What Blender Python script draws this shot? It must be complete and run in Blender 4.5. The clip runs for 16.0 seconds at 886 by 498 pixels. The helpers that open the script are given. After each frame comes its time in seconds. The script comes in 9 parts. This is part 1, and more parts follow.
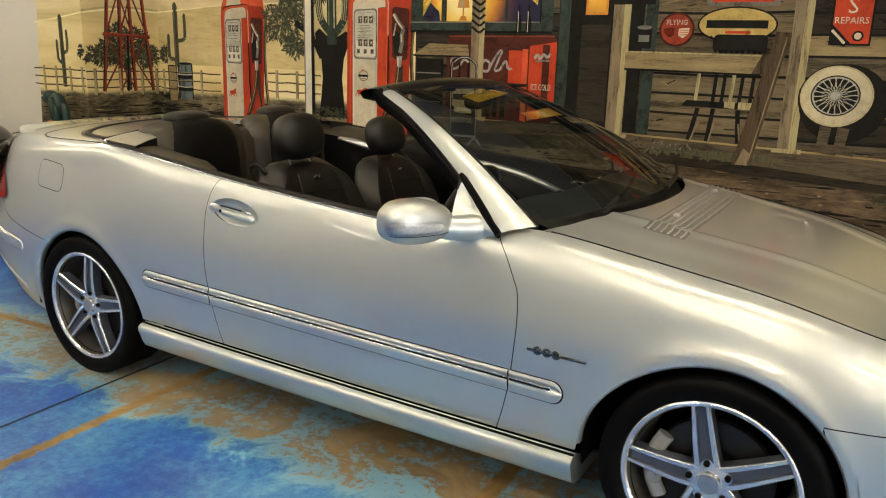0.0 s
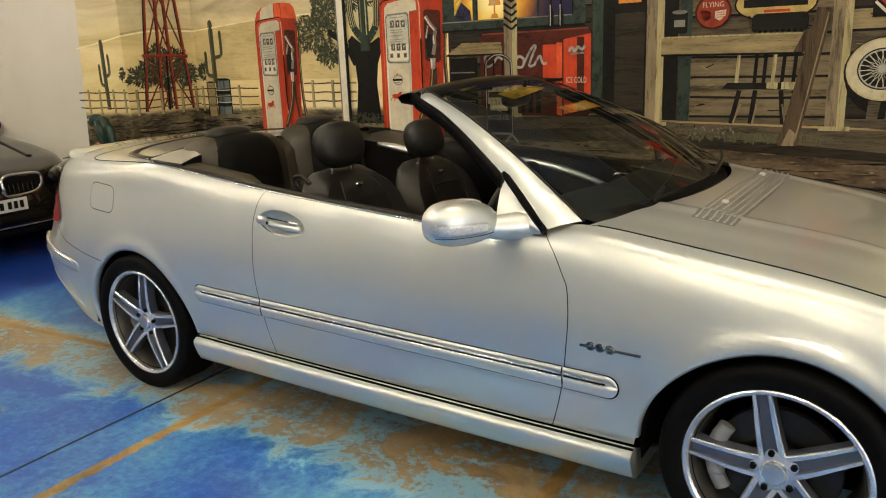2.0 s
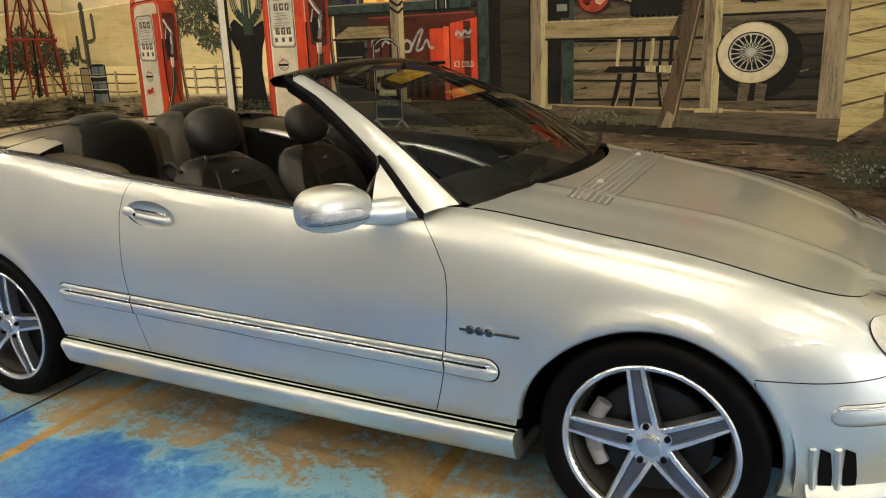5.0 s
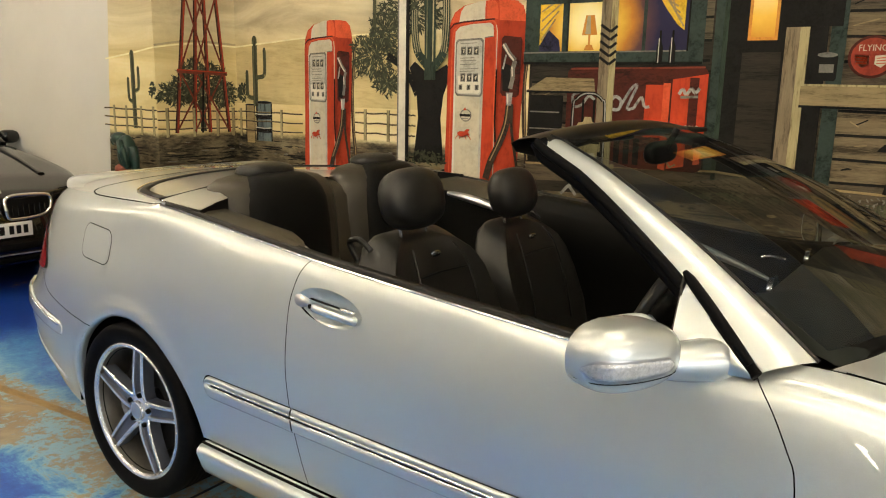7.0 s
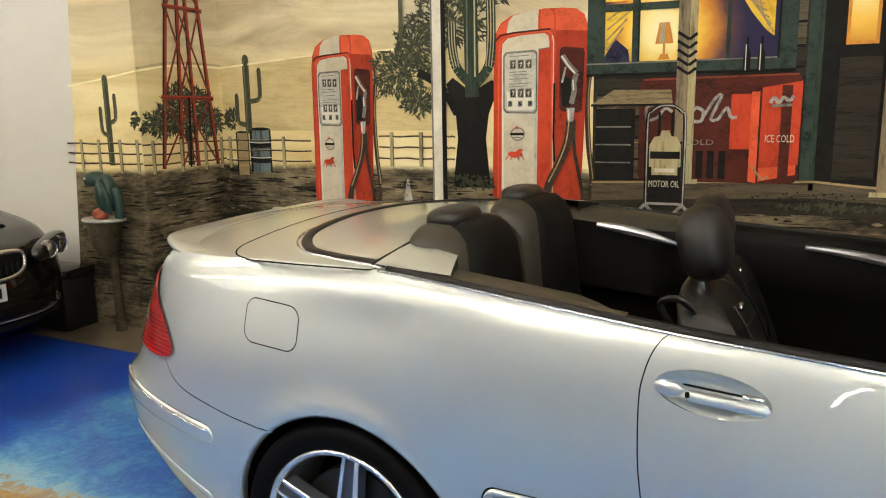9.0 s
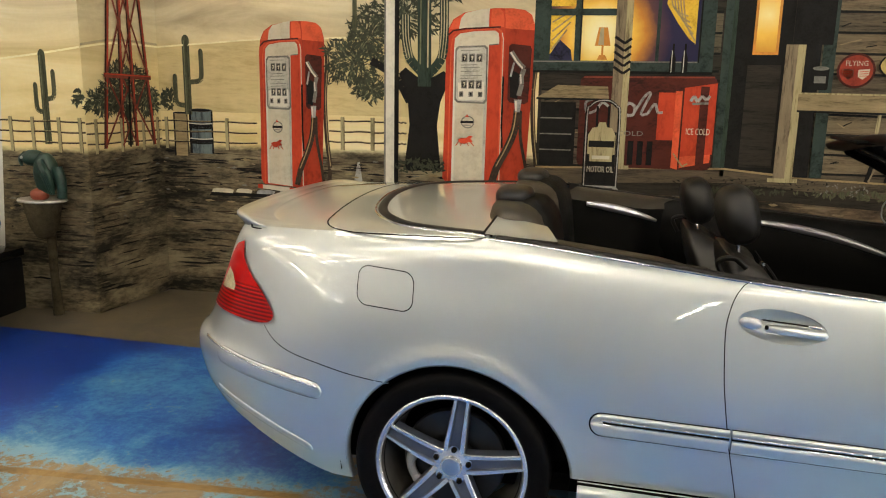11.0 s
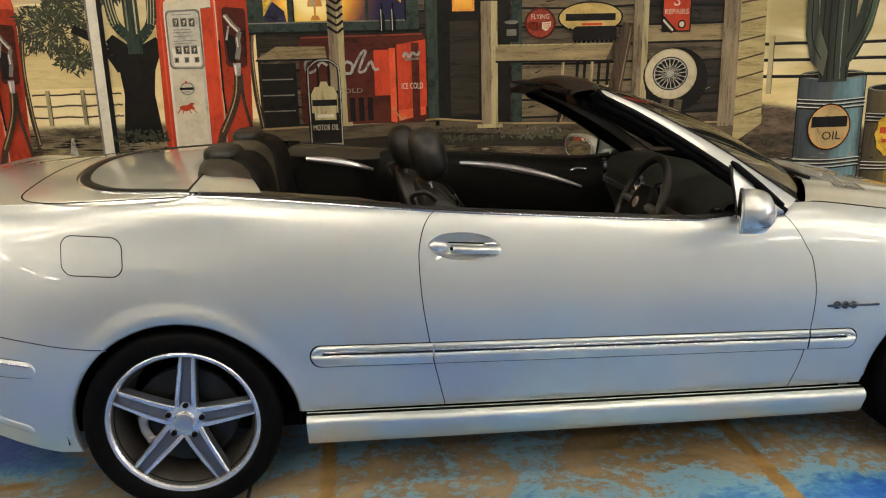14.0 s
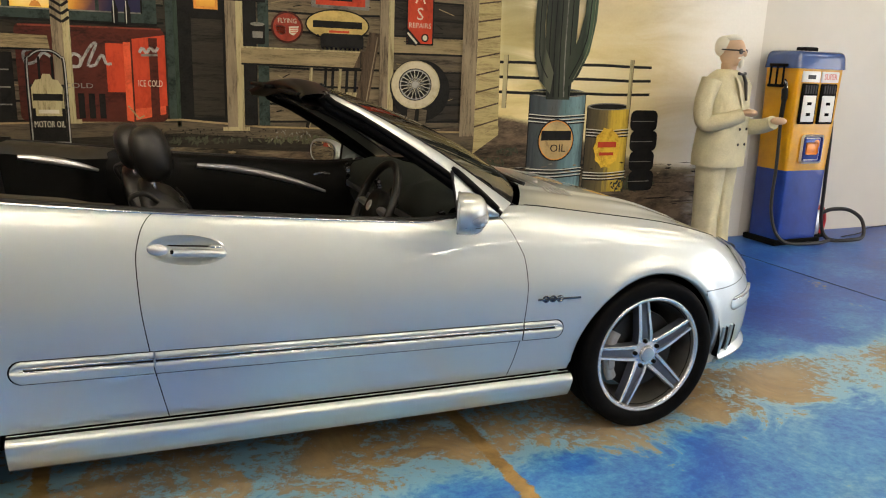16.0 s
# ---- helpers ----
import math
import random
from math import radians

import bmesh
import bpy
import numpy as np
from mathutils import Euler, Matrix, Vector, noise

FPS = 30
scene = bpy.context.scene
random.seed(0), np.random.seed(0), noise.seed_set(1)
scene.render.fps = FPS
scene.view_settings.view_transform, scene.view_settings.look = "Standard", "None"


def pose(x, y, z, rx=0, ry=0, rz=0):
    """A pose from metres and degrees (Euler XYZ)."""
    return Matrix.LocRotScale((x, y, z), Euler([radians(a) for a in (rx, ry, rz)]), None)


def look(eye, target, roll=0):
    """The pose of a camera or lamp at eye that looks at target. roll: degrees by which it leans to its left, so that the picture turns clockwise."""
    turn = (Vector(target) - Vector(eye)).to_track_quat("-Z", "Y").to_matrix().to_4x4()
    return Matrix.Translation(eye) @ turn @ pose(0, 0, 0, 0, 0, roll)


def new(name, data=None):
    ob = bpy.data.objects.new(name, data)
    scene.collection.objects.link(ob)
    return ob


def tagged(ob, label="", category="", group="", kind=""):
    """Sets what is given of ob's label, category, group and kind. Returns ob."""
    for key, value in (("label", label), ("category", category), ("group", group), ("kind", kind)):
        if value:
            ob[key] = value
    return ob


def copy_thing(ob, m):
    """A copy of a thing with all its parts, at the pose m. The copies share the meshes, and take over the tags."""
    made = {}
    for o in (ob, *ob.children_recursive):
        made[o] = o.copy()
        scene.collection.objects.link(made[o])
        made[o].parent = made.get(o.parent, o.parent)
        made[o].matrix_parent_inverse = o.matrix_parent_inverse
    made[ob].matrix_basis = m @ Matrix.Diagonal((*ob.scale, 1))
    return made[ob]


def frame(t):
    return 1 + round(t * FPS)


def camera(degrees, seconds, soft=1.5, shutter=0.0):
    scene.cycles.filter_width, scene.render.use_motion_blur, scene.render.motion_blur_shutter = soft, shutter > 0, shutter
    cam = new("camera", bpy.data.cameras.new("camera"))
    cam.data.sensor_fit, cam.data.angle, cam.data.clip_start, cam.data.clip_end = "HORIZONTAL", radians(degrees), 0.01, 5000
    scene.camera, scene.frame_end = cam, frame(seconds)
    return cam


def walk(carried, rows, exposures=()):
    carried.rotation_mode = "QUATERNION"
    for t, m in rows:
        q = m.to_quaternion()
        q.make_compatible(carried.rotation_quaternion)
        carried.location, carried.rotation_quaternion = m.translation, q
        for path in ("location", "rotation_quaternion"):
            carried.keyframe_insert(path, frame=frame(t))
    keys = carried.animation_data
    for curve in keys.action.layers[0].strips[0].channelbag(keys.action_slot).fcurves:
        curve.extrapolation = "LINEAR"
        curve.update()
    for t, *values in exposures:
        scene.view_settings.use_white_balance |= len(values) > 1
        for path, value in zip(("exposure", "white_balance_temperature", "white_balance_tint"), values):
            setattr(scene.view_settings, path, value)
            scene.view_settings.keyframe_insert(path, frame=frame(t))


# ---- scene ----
cam = camera(60.0, 16.0, 1.1)

PATH = [
    (0, (1.605, -2.943, 1.461), (0.668, -1.247, 0.966), 1.6),
    (0.5, (1.558, -2.97, 1.481), (0.433, -1.373, 1.048), 1.3),
    (1, (1.536, -2.977, 1.477), (0.337, -1.437, 1.041), 1.0),
    (1.5, (1.549, -2.969, 1.471), (0.375, -1.414, 1.018), 0.6),
    (2, (1.592, -2.949, 1.466), (0.561, -1.308, 0.97), -2.3),
    (2.5, (1.621, -2.932, 1.463), (0.63, -1.256, 1.005), -2.1),
    (3, (1.64, -2.918, 1.466), (0.681, -1.225, 1.002), -2.4),
    (3.5, (1.676, -2.92, 1.447), (0.818, -1.182, 0.954), -2.8),
    (3.7, (1.682, -2.912, 1.442), (0.915, -1.137, 0.932), -2.1),
    (5.8, (1.529, -2.752, 1.441), (0.636, -1.052, 0.882), -0.3),
    (6, (1.453, -2.631, 1.436), (0.506, -0.938, 0.948), 1.4),
    (6.5, (1.236, -2.402, 1.472), (0.074, -0.828, 1.057), 2.6),
    (7, (0.921, -2.33, 1.445), (-0.178, -0.71, 1.036), 1.2),
    (7.5, (0.603, -2.324, 1.485), (-0.445, -0.668, 1.086), -0.6),
    (8, (0.209, -2.256, 1.489), (-0.813, -0.575, 1.127), -0.2),
    (8.5, (-0.08, -2.306, 1.481), (-1.123, -0.638, 1.12), 1.6),
    (9, (-0.322, -2.476, 1.476), (-1.131, -0.686, 1.099), -1.0),
    (9.2, (-0.416, -2.521, 1.464), (-1.196, -0.721, 1.072), -0.1),
    (11.3, (-0.99, -3.141, 1.505), (-1.345, -1.22, 1.076), 0.8),
    (11.5, (-0.955, -3.186, 1.499), (-1.318, -1.274, 1.04), 0.4),
    (12, (-0.923, -3.225, 1.492), (-1.234, -1.309, 1.01), 0.6),
    (12.5, (-0.899, -3.217, 1.475), (-1.112, -1.294, 0.966), 0.0),
    (13, (-0.861, -3.212, 1.47), (-0.938, -1.284, 0.941), -1.1),
    (13.5, (-0.82, -3.213, 1.469), (-0.757, -1.282, 0.952), -1.4),
    (14, (-0.775, -3.219, 1.469), (-0.559, -1.294, 0.971), -1.4),
    (14.5, (-0.736, -3.235, 1.463), (-0.34, -1.339, 0.966), -0.7),
    (15, (-0.693, -3.249, 1.455), (-0.121, -1.399, 0.954), 0.5),
    (15.5, (-0.665, -3.258, 1.451), (0.039, -1.453, 0.956), 1.2),
    (16, (-0.645, -3.268, 1.453), (0.141, -1.491, 0.979), 2.1),
]
EXPOSURE = [(0.0, 0.15, 7150, 10), (3.7, 0.19, 7150, 10), (5.8, 0.26, 7250, 10), (7.0, 0.32, 7200, 10), (8.0, 0.45, 6850, 10), (9.0, 0.46, 6450, 10), (11.3, 0.17, 6650, 12), (12.5, 0.15, 6800, 13), (14.5, 0.17, 6750, 13), (16.0, 0.19, 6800, 12)]
walk(cam, [(t, look(eye, target, roll)) for t, eye, target, roll in PATH], EXPOSURE)

# ---------------------------------------------------------------- world and light
world = bpy.data.worlds.new("world")
world.use_nodes = True
scene.world = world
world.node_tree.nodes["Background"].inputs["Color"].default_value = (0.9, 0.95, 1.0, 1)
world.node_tree.nodes["Background"].inputs["Strength"].default_value = 0.3


# ---------------------------------------------------------------- materials
def nodes_of(name):
    m = bpy.data.materials.new(name)
    m.use_nodes = True
    nt = m.node_tree
    return m, nt, nt.nodes["Principled BSDF"]


def add_noise(nt, coord, scale, detail=4.0, rough=0.6, warp=0.0):
    n = nt.nodes.new("ShaderNodeTexNoise")
    n.inputs["Scale"].default_value = scale
    n.inputs["Detail"].default_value = detail
    n.inputs["Roughness"].default_value = rough
    n.inputs["Distortion"].default_value = warp
    nt.links.new(coord, n.inputs["Vector"])
    return n.outputs["Fac"]


def coord_of(nt, kind="Object"):
    return nt.nodes.new("ShaderNodeTexCoord").outputs[kind]


def world_pos(nt):
    return nt.nodes.new("ShaderNodeNewGeometry").outputs["Position"]


def ramp(nt, fac, stops):
    r = nt.nodes.new("ShaderNodeValToRGB")
    els = r.color_ramp.elements
    while len(els) < len(stops):
        els.new(0.5)
    for e, (p, c) in zip(els, stops):
        e.position = p
        e.color = (*c, 1) if len(c) == 3 else c
    nt.links.new(fac, r.inputs["Fac"])
    return r.outputs["Color"]


def mix(nt, fac, a, b, blend="MIX"):
    n = nt.nodes.new("ShaderNodeMix")
    n.data_type, n.blend_type = "RGBA", blend
    for key, v in ((0, fac), (6, a), (7, b)):
        if isinstance(v, bpy.types.NodeSocket):
            nt.links.new(v, n.inputs[key])
        elif key == 0:
            n.inputs[0].default_value = v
        else:
            n.inputs[key].default_value = (*v, 1)
    return n.outputs[2]


def calc(nt, op, a, b=0.0, clamp=False):
    n = nt.nodes.new("ShaderNodeMath")
    n.operation, n.use_clamp = op, clamp
    for k, v in enumerate((a, b)):
        if isinstance(v, bpy.types.NodeSocket):
            nt.links.new(v, n.inputs[k])
        else:
            n.inputs[k].default_value = v
    return n.outputs[0]


def step(nt, v, lo, hi):
    n = nt.nodes.new("ShaderNodeMapRange")
    n.interpolation_type = "SMOOTHSTEP"
    nt.links.new(v, n.inputs["Value"])
    n.inputs["From Min"].default_value, n.inputs["From Max"].default_value = lo, hi
    return n.outputs["Result"]


def bump(nt, bsdf, height, strength=0.2, distance=0.01):
    b = nt.nodes.new("ShaderNodeBump")
    b.inputs["Strength"].default_value, b.inputs["Distance"].default_value = strength, distance
    nt.links.new(height, b.inputs["Height"])
    nt.links.new(b.outputs["Normal"], bsdf.inputs["Normal"])


def plain(name, color, rough=0.5, metal=0.0, coat=0.0, vary=0.12, scale=18.0, relief=0.0, fine=220.0, spec=0.5):
    """A surface with mottling at two scales and an optional fine relief."""
    m, nt, b = nodes_of(name)
    co = coord_of(nt)
    big, small = add_noise(nt, co, scale), add_noise(nt, co, fine, 2.0)
    both = calc(nt, "ADD", calc(nt, "MULTIPLY", big, 0.65), calc(nt, "MULTIPLY", small, 0.35))
    lo = [max(0.0, c * (1 - vary)) for c in color]
    hi = [min(1.0, c * (1 + vary)) for c in color]
    nt.links.new(ramp(nt, both, [(0.3, lo), (0.7, hi)]), b.inputs["Base Color"])
    b.inputs["Roughness"].default_value, b.inputs["Metallic"].default_value = rough, metal
    b.inputs["Coat Weight"].default_value = coat
    b.inputs["Coat Roughness"].default_value = 0.04
    b.inputs["Specular IOR Level"].default_value = spec
    if relief:
        bump(nt, b, small, relief, 0.004)
    return m


def painted(name, color, dark=None, scale=9.0, stretch=(1, 1, 1), contrast=0.30, rough=0.6):
    """Mural paint: brushed patches between a light and a dark tone of one colour."""
    m, nt, b = nodes_of(name)
    mp = nt.nodes.new("ShaderNodeMapping")
    mp.inputs["Scale"].default_value = stretch
    nt.links.new(world_pos(nt), mp.inputs["Vector"])
    v = mp.outputs["Vector"]
    n = calc(nt, "ADD", calc(nt, "MULTIPLY", add_noise(nt, v, scale, 6, 0.65, 0.6), 0.62), calc(nt, "MULTIPLY", add_noise(nt, v, scale * 8, 4, 0.7), 0.38))
    dark = dark or [c * (1 - contrast * 1.5) for c in color]
    hi = [min(1, c * (1 + contrast * 0.55)) for c in color]
    wash = add_noise(nt, world_pos(nt), 1.7, 6, 0.6, 0.5)
    shade = ramp(nt, wash, [(0.35, (0.80, 0.79, 0.775)), (0.60, (1.0, 1.0, 1.0))])
    col = mix(nt, 1.0, ramp(nt, n, [(0.38, dark), (0.5, color), (0.63, hi)]), shade, "MULTIPLY")
    nt.links.new(col, b.inputs["Base Color"])
    b.inputs["Roughness"].default_value = rough
    b.inputs["Specular IOR Level"].default_value = 0.14
    return m


def glow(name, color, strength):
    m, nt, b = nodes_of(name)
    b.inputs["Base Color"].default_value = (*color, 1)
    b.inputs["Emission Color"].default_value = (*color, 1)
    b.inputs["Emission Strength"].default_value = strength
    return m


def glass(name, color=(1, 1, 1), rough=0.0, weight=0.92, ior=1.45):
    """A thin pane: clear, with the gloss of glass by Fresnel."""
    m, nt, b = nodes_of(name)
    out = nt.nodes["Material Output"]
    tr = nt.nodes.new("ShaderNodeBsdfTransparent")
    tr.inputs["Color"].default_value = (*[c * weight for c in color], 1)
    gl = nt.nodes.new("ShaderNodeBsdfGlossy")
    gl.inputs["Roughness"].default_value = rough + 0.01
    fr = nt.nodes.new("ShaderNodeFresnel")
    fr.inputs["IOR"].default_value = ior
    mx = nt.nodes.new("ShaderNodeMixShader")
    nt.links.new(fr.outputs[0], mx.inputs[0])
    nt.links.new(tr.outputs[0], mx.inputs[1])
    nt.links.new(gl.outputs[0], mx.inputs[2])
    nt.links.new(mx.outputs[0], out.inputs["Surface"])
    return m


def car_paint(name, color, metal, rough, coat=1.0, spec=0.5):
    m, nt, b = nodes_of(name)
    b.inputs["Specular IOR Level"].default_value = spec
    co = coord_of(nt)
    flake = add_noise(nt, co, 900.0, 2.0)
    dust = add_noise(nt, co, 3.0, 5.0)
    c = mix(nt, step(nt, flake, 0.35, 0.7), [v * 0.93 for v in color], [min(1, v * 1.06) for v in color])
    nt.links.new(c, b.inputs["Base Color"])
    b.inputs["Metallic"].default_value = metal
    r = calc(nt, "ADD", rough - 0.02, calc(nt, "MULTIPLY", dust, 0.06))
    nt.links.new(r, b.inputs["Roughness"])
    b.inputs["Coat Weight"].default_value = coat
    b.inputs["Coat IOR"].default_value = 1.65
    b.inputs["Coat Roughness"].default_value = 0.015
    return m


SILVER = car_paint("silver_paint", (0.655, 0.695, 0.680), 0.82, 0.40)
BLACKPAINT = car_paint("black_paint", (0.0025, 0.0025, 0.0027), 0.0, 0.35, 0.85, 0.05)
CHROME = plain("chrome", (0.74, 0.74, 0.74), 0.16, 1.0, vary=0.03)
BRUSHED = plain("satin_alloy", (0.55, 0.56, 0.58), 0.28, 0.9, vary=0.05)
ALLOY = plain("machined_alloy", (0.80, 0.81, 0.83), 0.27, 0.8, coat=0.6, vary=0.04)
ALLOYGREY = plain("grey_alloy_paint", (0.10, 0.115, 0.15), 0.38, 0.5, vary=0.1, spec=0.3)
BARREL = plain("brake_dusted_alloy", (0.10, 0.095, 0.085), 0.45, 0.6, vary=0.2)
RUBBER = plain("tyre_rubber", (0.0032, 0.0032, 0.0035), 0.6, vary=0.4, scale=30, spec=0.06)
TRIM = plain("black_plastic", (0.0045, 0.0045, 0.0045), 0.45, vary=0.2, spec=0.3)
GLOSSBLACK = plain("gloss_black", (0.006, 0.006, 0.006), 0.12, coat=0.5)
LEATHER = plain("black_leather", (0.0105, 0.0100, 0.0090), 0.42, vary=0.25, scale=12, relief=0.2, fine=420, spec=0.40)
# lighter, browner copy of the black leather: overhead light put into its colour
LITLEATHER = plain("lit_black_leather", (0.034, 0.029, 0.020), 0.42, vary=0.25, scale=12, relief=0.2, fine=420, spec=0.42)
SOFT = plain("dark_soft_plastic", (0.0050, 0.0050, 0.0046), 0.55, vary=0.2, relief=0.2, fine=500, spec=0.1)
CARPET = plain("black_carpet", (0.003, 0.003, 0.003), 0.95, vary=0.3, spec=0.05)
LENS = glass("clear_lens", (1, 1, 1), 0.0, 0.95)
PANE = glass("windscreen_glass", (0.86, 0.93, 0.89), 0.0, 0.56, 1.95)
MIRRORGLASS = plain("mirror_glass", (0.85, 0.86, 0.86), 0.02, 1.0, vary=0.0)
STEEL = plain("brake_steel", (0.028, 0.028, 0.028), 0.42, 0.6, vary=0.15)
CALIPER = plain("silver_caliper", (0.36, 0.36, 0.35), 0.4, 0.4, vary=0.1)
GAP = plain("dark_gap", (0.004, 0.004, 0.004), 0.9, vary=0.0, spec=0.1)


def red_lens():
    m, nt, b = nodes_of("red_lamp_lens")
    w = nt.nodes.new("ShaderNodeTexWave")
    w.wave_type, w.bands_direction = "BANDS", "Z"
    w.inputs["Scale"].default_value = 26
    nt.links.new(coord_of(nt), w.inputs["Vector"])
    xyz = nt.nodes.new("ShaderNodeSeparateXYZ")
    nt.links.new(coord_of(nt), xyz.inputs[0])
    ribs = calc(nt, "MAXIMUM", w.outputs["Fac"], step(nt, xyz.outputs["Z"], 0.825, 0.845))
    nt.links.new(ramp(nt, ribs, [(0.2, (0.14, 0.0006, 0.0006)), (0.8, (0.42, 0.0015, 0.001))]), b.inputs["Base Color"])
    bump(nt, b, ribs, 0.25, 0.004)
    b.inputs["Roughness"].default_value = 0.3
    b.inputs["Specular IOR Level"].default_value = 0.05
    b.inputs["Coat Weight"].default_value = 0.8
    return m


REDLENS = red_lens()


def plaster(name, color, relief=0.15):
    m, nt, b = nodes_of(name)
    p = world_pos(nt)
    big, fine = add_noise(nt, p, 0.9, 5), add_noise(nt, p, 60, 3)
    nt.links.new(ramp(nt, big, [(0.3, [c * 0.90 for c in color]), (0.7, color)]), b.inputs["Base Color"])
    b.inputs["Roughness"].default_value = 0.7
    bump(nt, b, fine, relief, 0.004)
    return m


WHITEWALL = plaster("white_wall_paint", (0.645, 0.625, 0.575))
CEILING = plaster("ceiling_paint", (0.50, 0.49, 0.46))
TUBE = glow("fluorescent_tube", (1.0, 0.89, 0.70), 43.0)
DIFFUSER = glow("light_diffuser", (1.0, 0.91, 0.76), 48.0)
HOUSING = plain("white_enamel", (0.8, 0.8, 0.78), 0.35, vary=0.03)


def floor_paint():
    """Blue floor paint, deep blue and pale worn blue, scraped through to tan concrete."""
    m, nt, b = nodes_of("worn_blue_floor_paint")
    p = world_pos(nt)
    sep = nt.nodes.new("ShaderNodeSeparateXYZ")
    nt.links.new(p, sep.inputs[0])
    x, y = sep.outputs[0], sep.outputs[1]
    big = add_noise(nt, p, 0.75, 5, 0.55, 0.3)
    mid = add_noise(nt, p, 3.2, 8, 0.72, 0.8)
    fine = add_noise(nt, p, 26, 8, 0.75)
    grain = add_noise(nt, p, 160, 3)
    # band along the car's flank where the wheels and feet have worn the paint
    edge = calc(nt, "ADD", y, calc(nt, "MULTIPLY", calc(nt, "SUBTRACT", mid, 0.5), 0.7))
    band = calc(nt, "MULTIPLY", step(nt, edge, -1.12, -0.86), calc(nt, "SUBTRACT", 1.0, step(nt, edge, -0.62, -0.40)))
    under = calc(nt, "MULTIPLY", calc(nt, "SUBTRACT", 1.0, step(nt, edge, 0.05, 0.5)), step(nt, edge, -0.98, -0.70))
    inner = calc(nt, "MULTIPLY", calc(nt, "SUBTRACT", 1.0, step(nt, x, 1.1, 1.9)), step(nt, x, -2.2, -1.6))
    band = calc(nt, "MAXIMUM", band, calc(nt, "MULTIPLY", under, inner))
    far_left = calc(nt, "SUBTRACT", 1.0, step(nt, calc(nt, "ADD", x, calc(nt, "MULTIPLY", big, 1.2)), -3.1, -2.6))
    band = calc(nt, "MULTIPLY", band, calc(nt, "SUBTRACT", 1.0, far_left))
    worn = calc(nt, "ADD", calc(nt, "MULTIPLY", band, 0.31), calc(nt, "ADD", calc(nt, "MULTIPLY", calc(nt, "SUBTRACT", mid, 0.5), 0.95), calc(nt, "MULTIPLY", calc(nt, "SUBTRACT", add_noise(nt, p, 1.3, 4, 0.6, 0.5), 0.5), 0.7)))
    worn = calc(nt, "ADD", worn, calc(nt, "MULTIPLY", calc(nt, "SUBTRACT", fine, 0.5), 1.0))
    tan_mask = calc(nt, "MULTIPLY", step(nt, worn, 0.20, 0.34), calc(nt, "ADD", 0.55, calc(nt, "MULTIPLY", big, 0.6)), True)
    pale = calc(nt, "ADD", calc(nt, "MULTIPLY", band, 0.35), calc(nt, "ADD", calc(nt, "MULTIPLY", mid, 0.55), calc(nt, "MULTIPLY", big, 0.75)))
    pale = calc(nt, "ADD", pale, calc(nt, "MULTIPLY", calc(nt, "SUBTRACT", fine, 0.5), 0.5))
    near = calc(nt, "SUBTRACT", 1.0, step(nt, y, -0.6, 0.35))
    pale = calc(nt, "SUBTRACT", pale, calc(nt, "MULTIPLY", far_left, 0.17))
    pale = calc(nt, "ADD", pale, calc(nt, "MULTIPLY", near, 0.11))
    blue = ramp(nt, pale, [(0.52, (0.005, 0.033, 0.24)), (0.68, (0.010, 0.080, 0.37)), (0.82, (0.058, 0.22, 0.46)), (0.97, (0.20, 0.39, 0.52))])
    # old parking lines, bare where the tape was lifted
    line = None
    for at, wide in ((-0.93, 0.032), (0.63, 0.035)):
        d = calc(nt, "ABSOLUTE", calc(nt, "SUBTRACT", x, at))
        one = calc(nt, "SUBTRACT", 1.0, step(nt, calc(nt, "ADD", d, calc(nt, "MULTIPLY", calc(nt, "SUBTRACT", fine, 0.5), 0.09)), wide * 0.75, wide))
        line = one if line is None else calc(nt, "MAXIMUM", line, one)
    d = calc(nt, "ABSOLUTE", calc(nt, "ADD", calc(nt, "SUBTRACT", y, 0.0), calc(nt, "ADD", 0.50, calc(nt, "MULTIPLY", x, -0.055))))
    slant = calc(nt, "SUBTRACT", 1.0, step(nt, calc(nt, "ADD", d, calc(nt, "MULTIPLY", calc(nt, "SUBTRACT", fine, 0.5), 0.05)), 0.018, 0.03))
    slant = calc(nt, "MULTIPLY", slant, calc(nt, "SUBTRACT", 1.0, step(nt, x, -2.0, -1.9)))
    slant = calc(nt, "MULTIPLY", slant, step(nt, x, -3.6, -3.5))
    bare = calc(nt, "MAXIMUM", calc(nt, "MAXIMUM", tan_mask, line), slant)
    tan = ramp(nt, mid, [(0.3, (0.10, 0.060, 0.018)), (0.52, (0.30, 0.180, 0.055)), (0.72, (0.46, 0.310, 0.125))])
    col = mix(nt, bare, blue, tan)
    # chips of white filler
    chip = step(nt, add_noise(nt, p, 14.0, 4, 0.6), 0.735, 0.75)
    col = mix(nt, calc(nt, "MULTIPLY", chip, 0.8), col, (0.55, 0.56, 0.55))
    # the ground of the wall painting runs on over the floor
    ground_edge = step(nt, calc(nt, "ADD", y, calc(nt, "MULTIPLY", x, 0.045)), 0.655, 0.675)
    ground_edge = calc(nt, "MULTIPLY", ground_edge, calc(nt, "SUBTRACT", 1.0, step(nt, calc(nt, "ADD", x, calc(nt, "MULTIPLY", mid, 0.3)), 2.95, 3.15)))
    ground_edge = calc(nt, "MULTIPLY", ground_edge, step(nt, x, -5.0, -4.9))
    soil = ramp(nt, mid, [(0.3, (0.055, 0.045, 0.03)), (0.7, (0.16, 0.13, 0.085))])
    col = mix(nt, ground_edge, col, soil)
    nt.links.new(col, b.inputs["Base Color"])
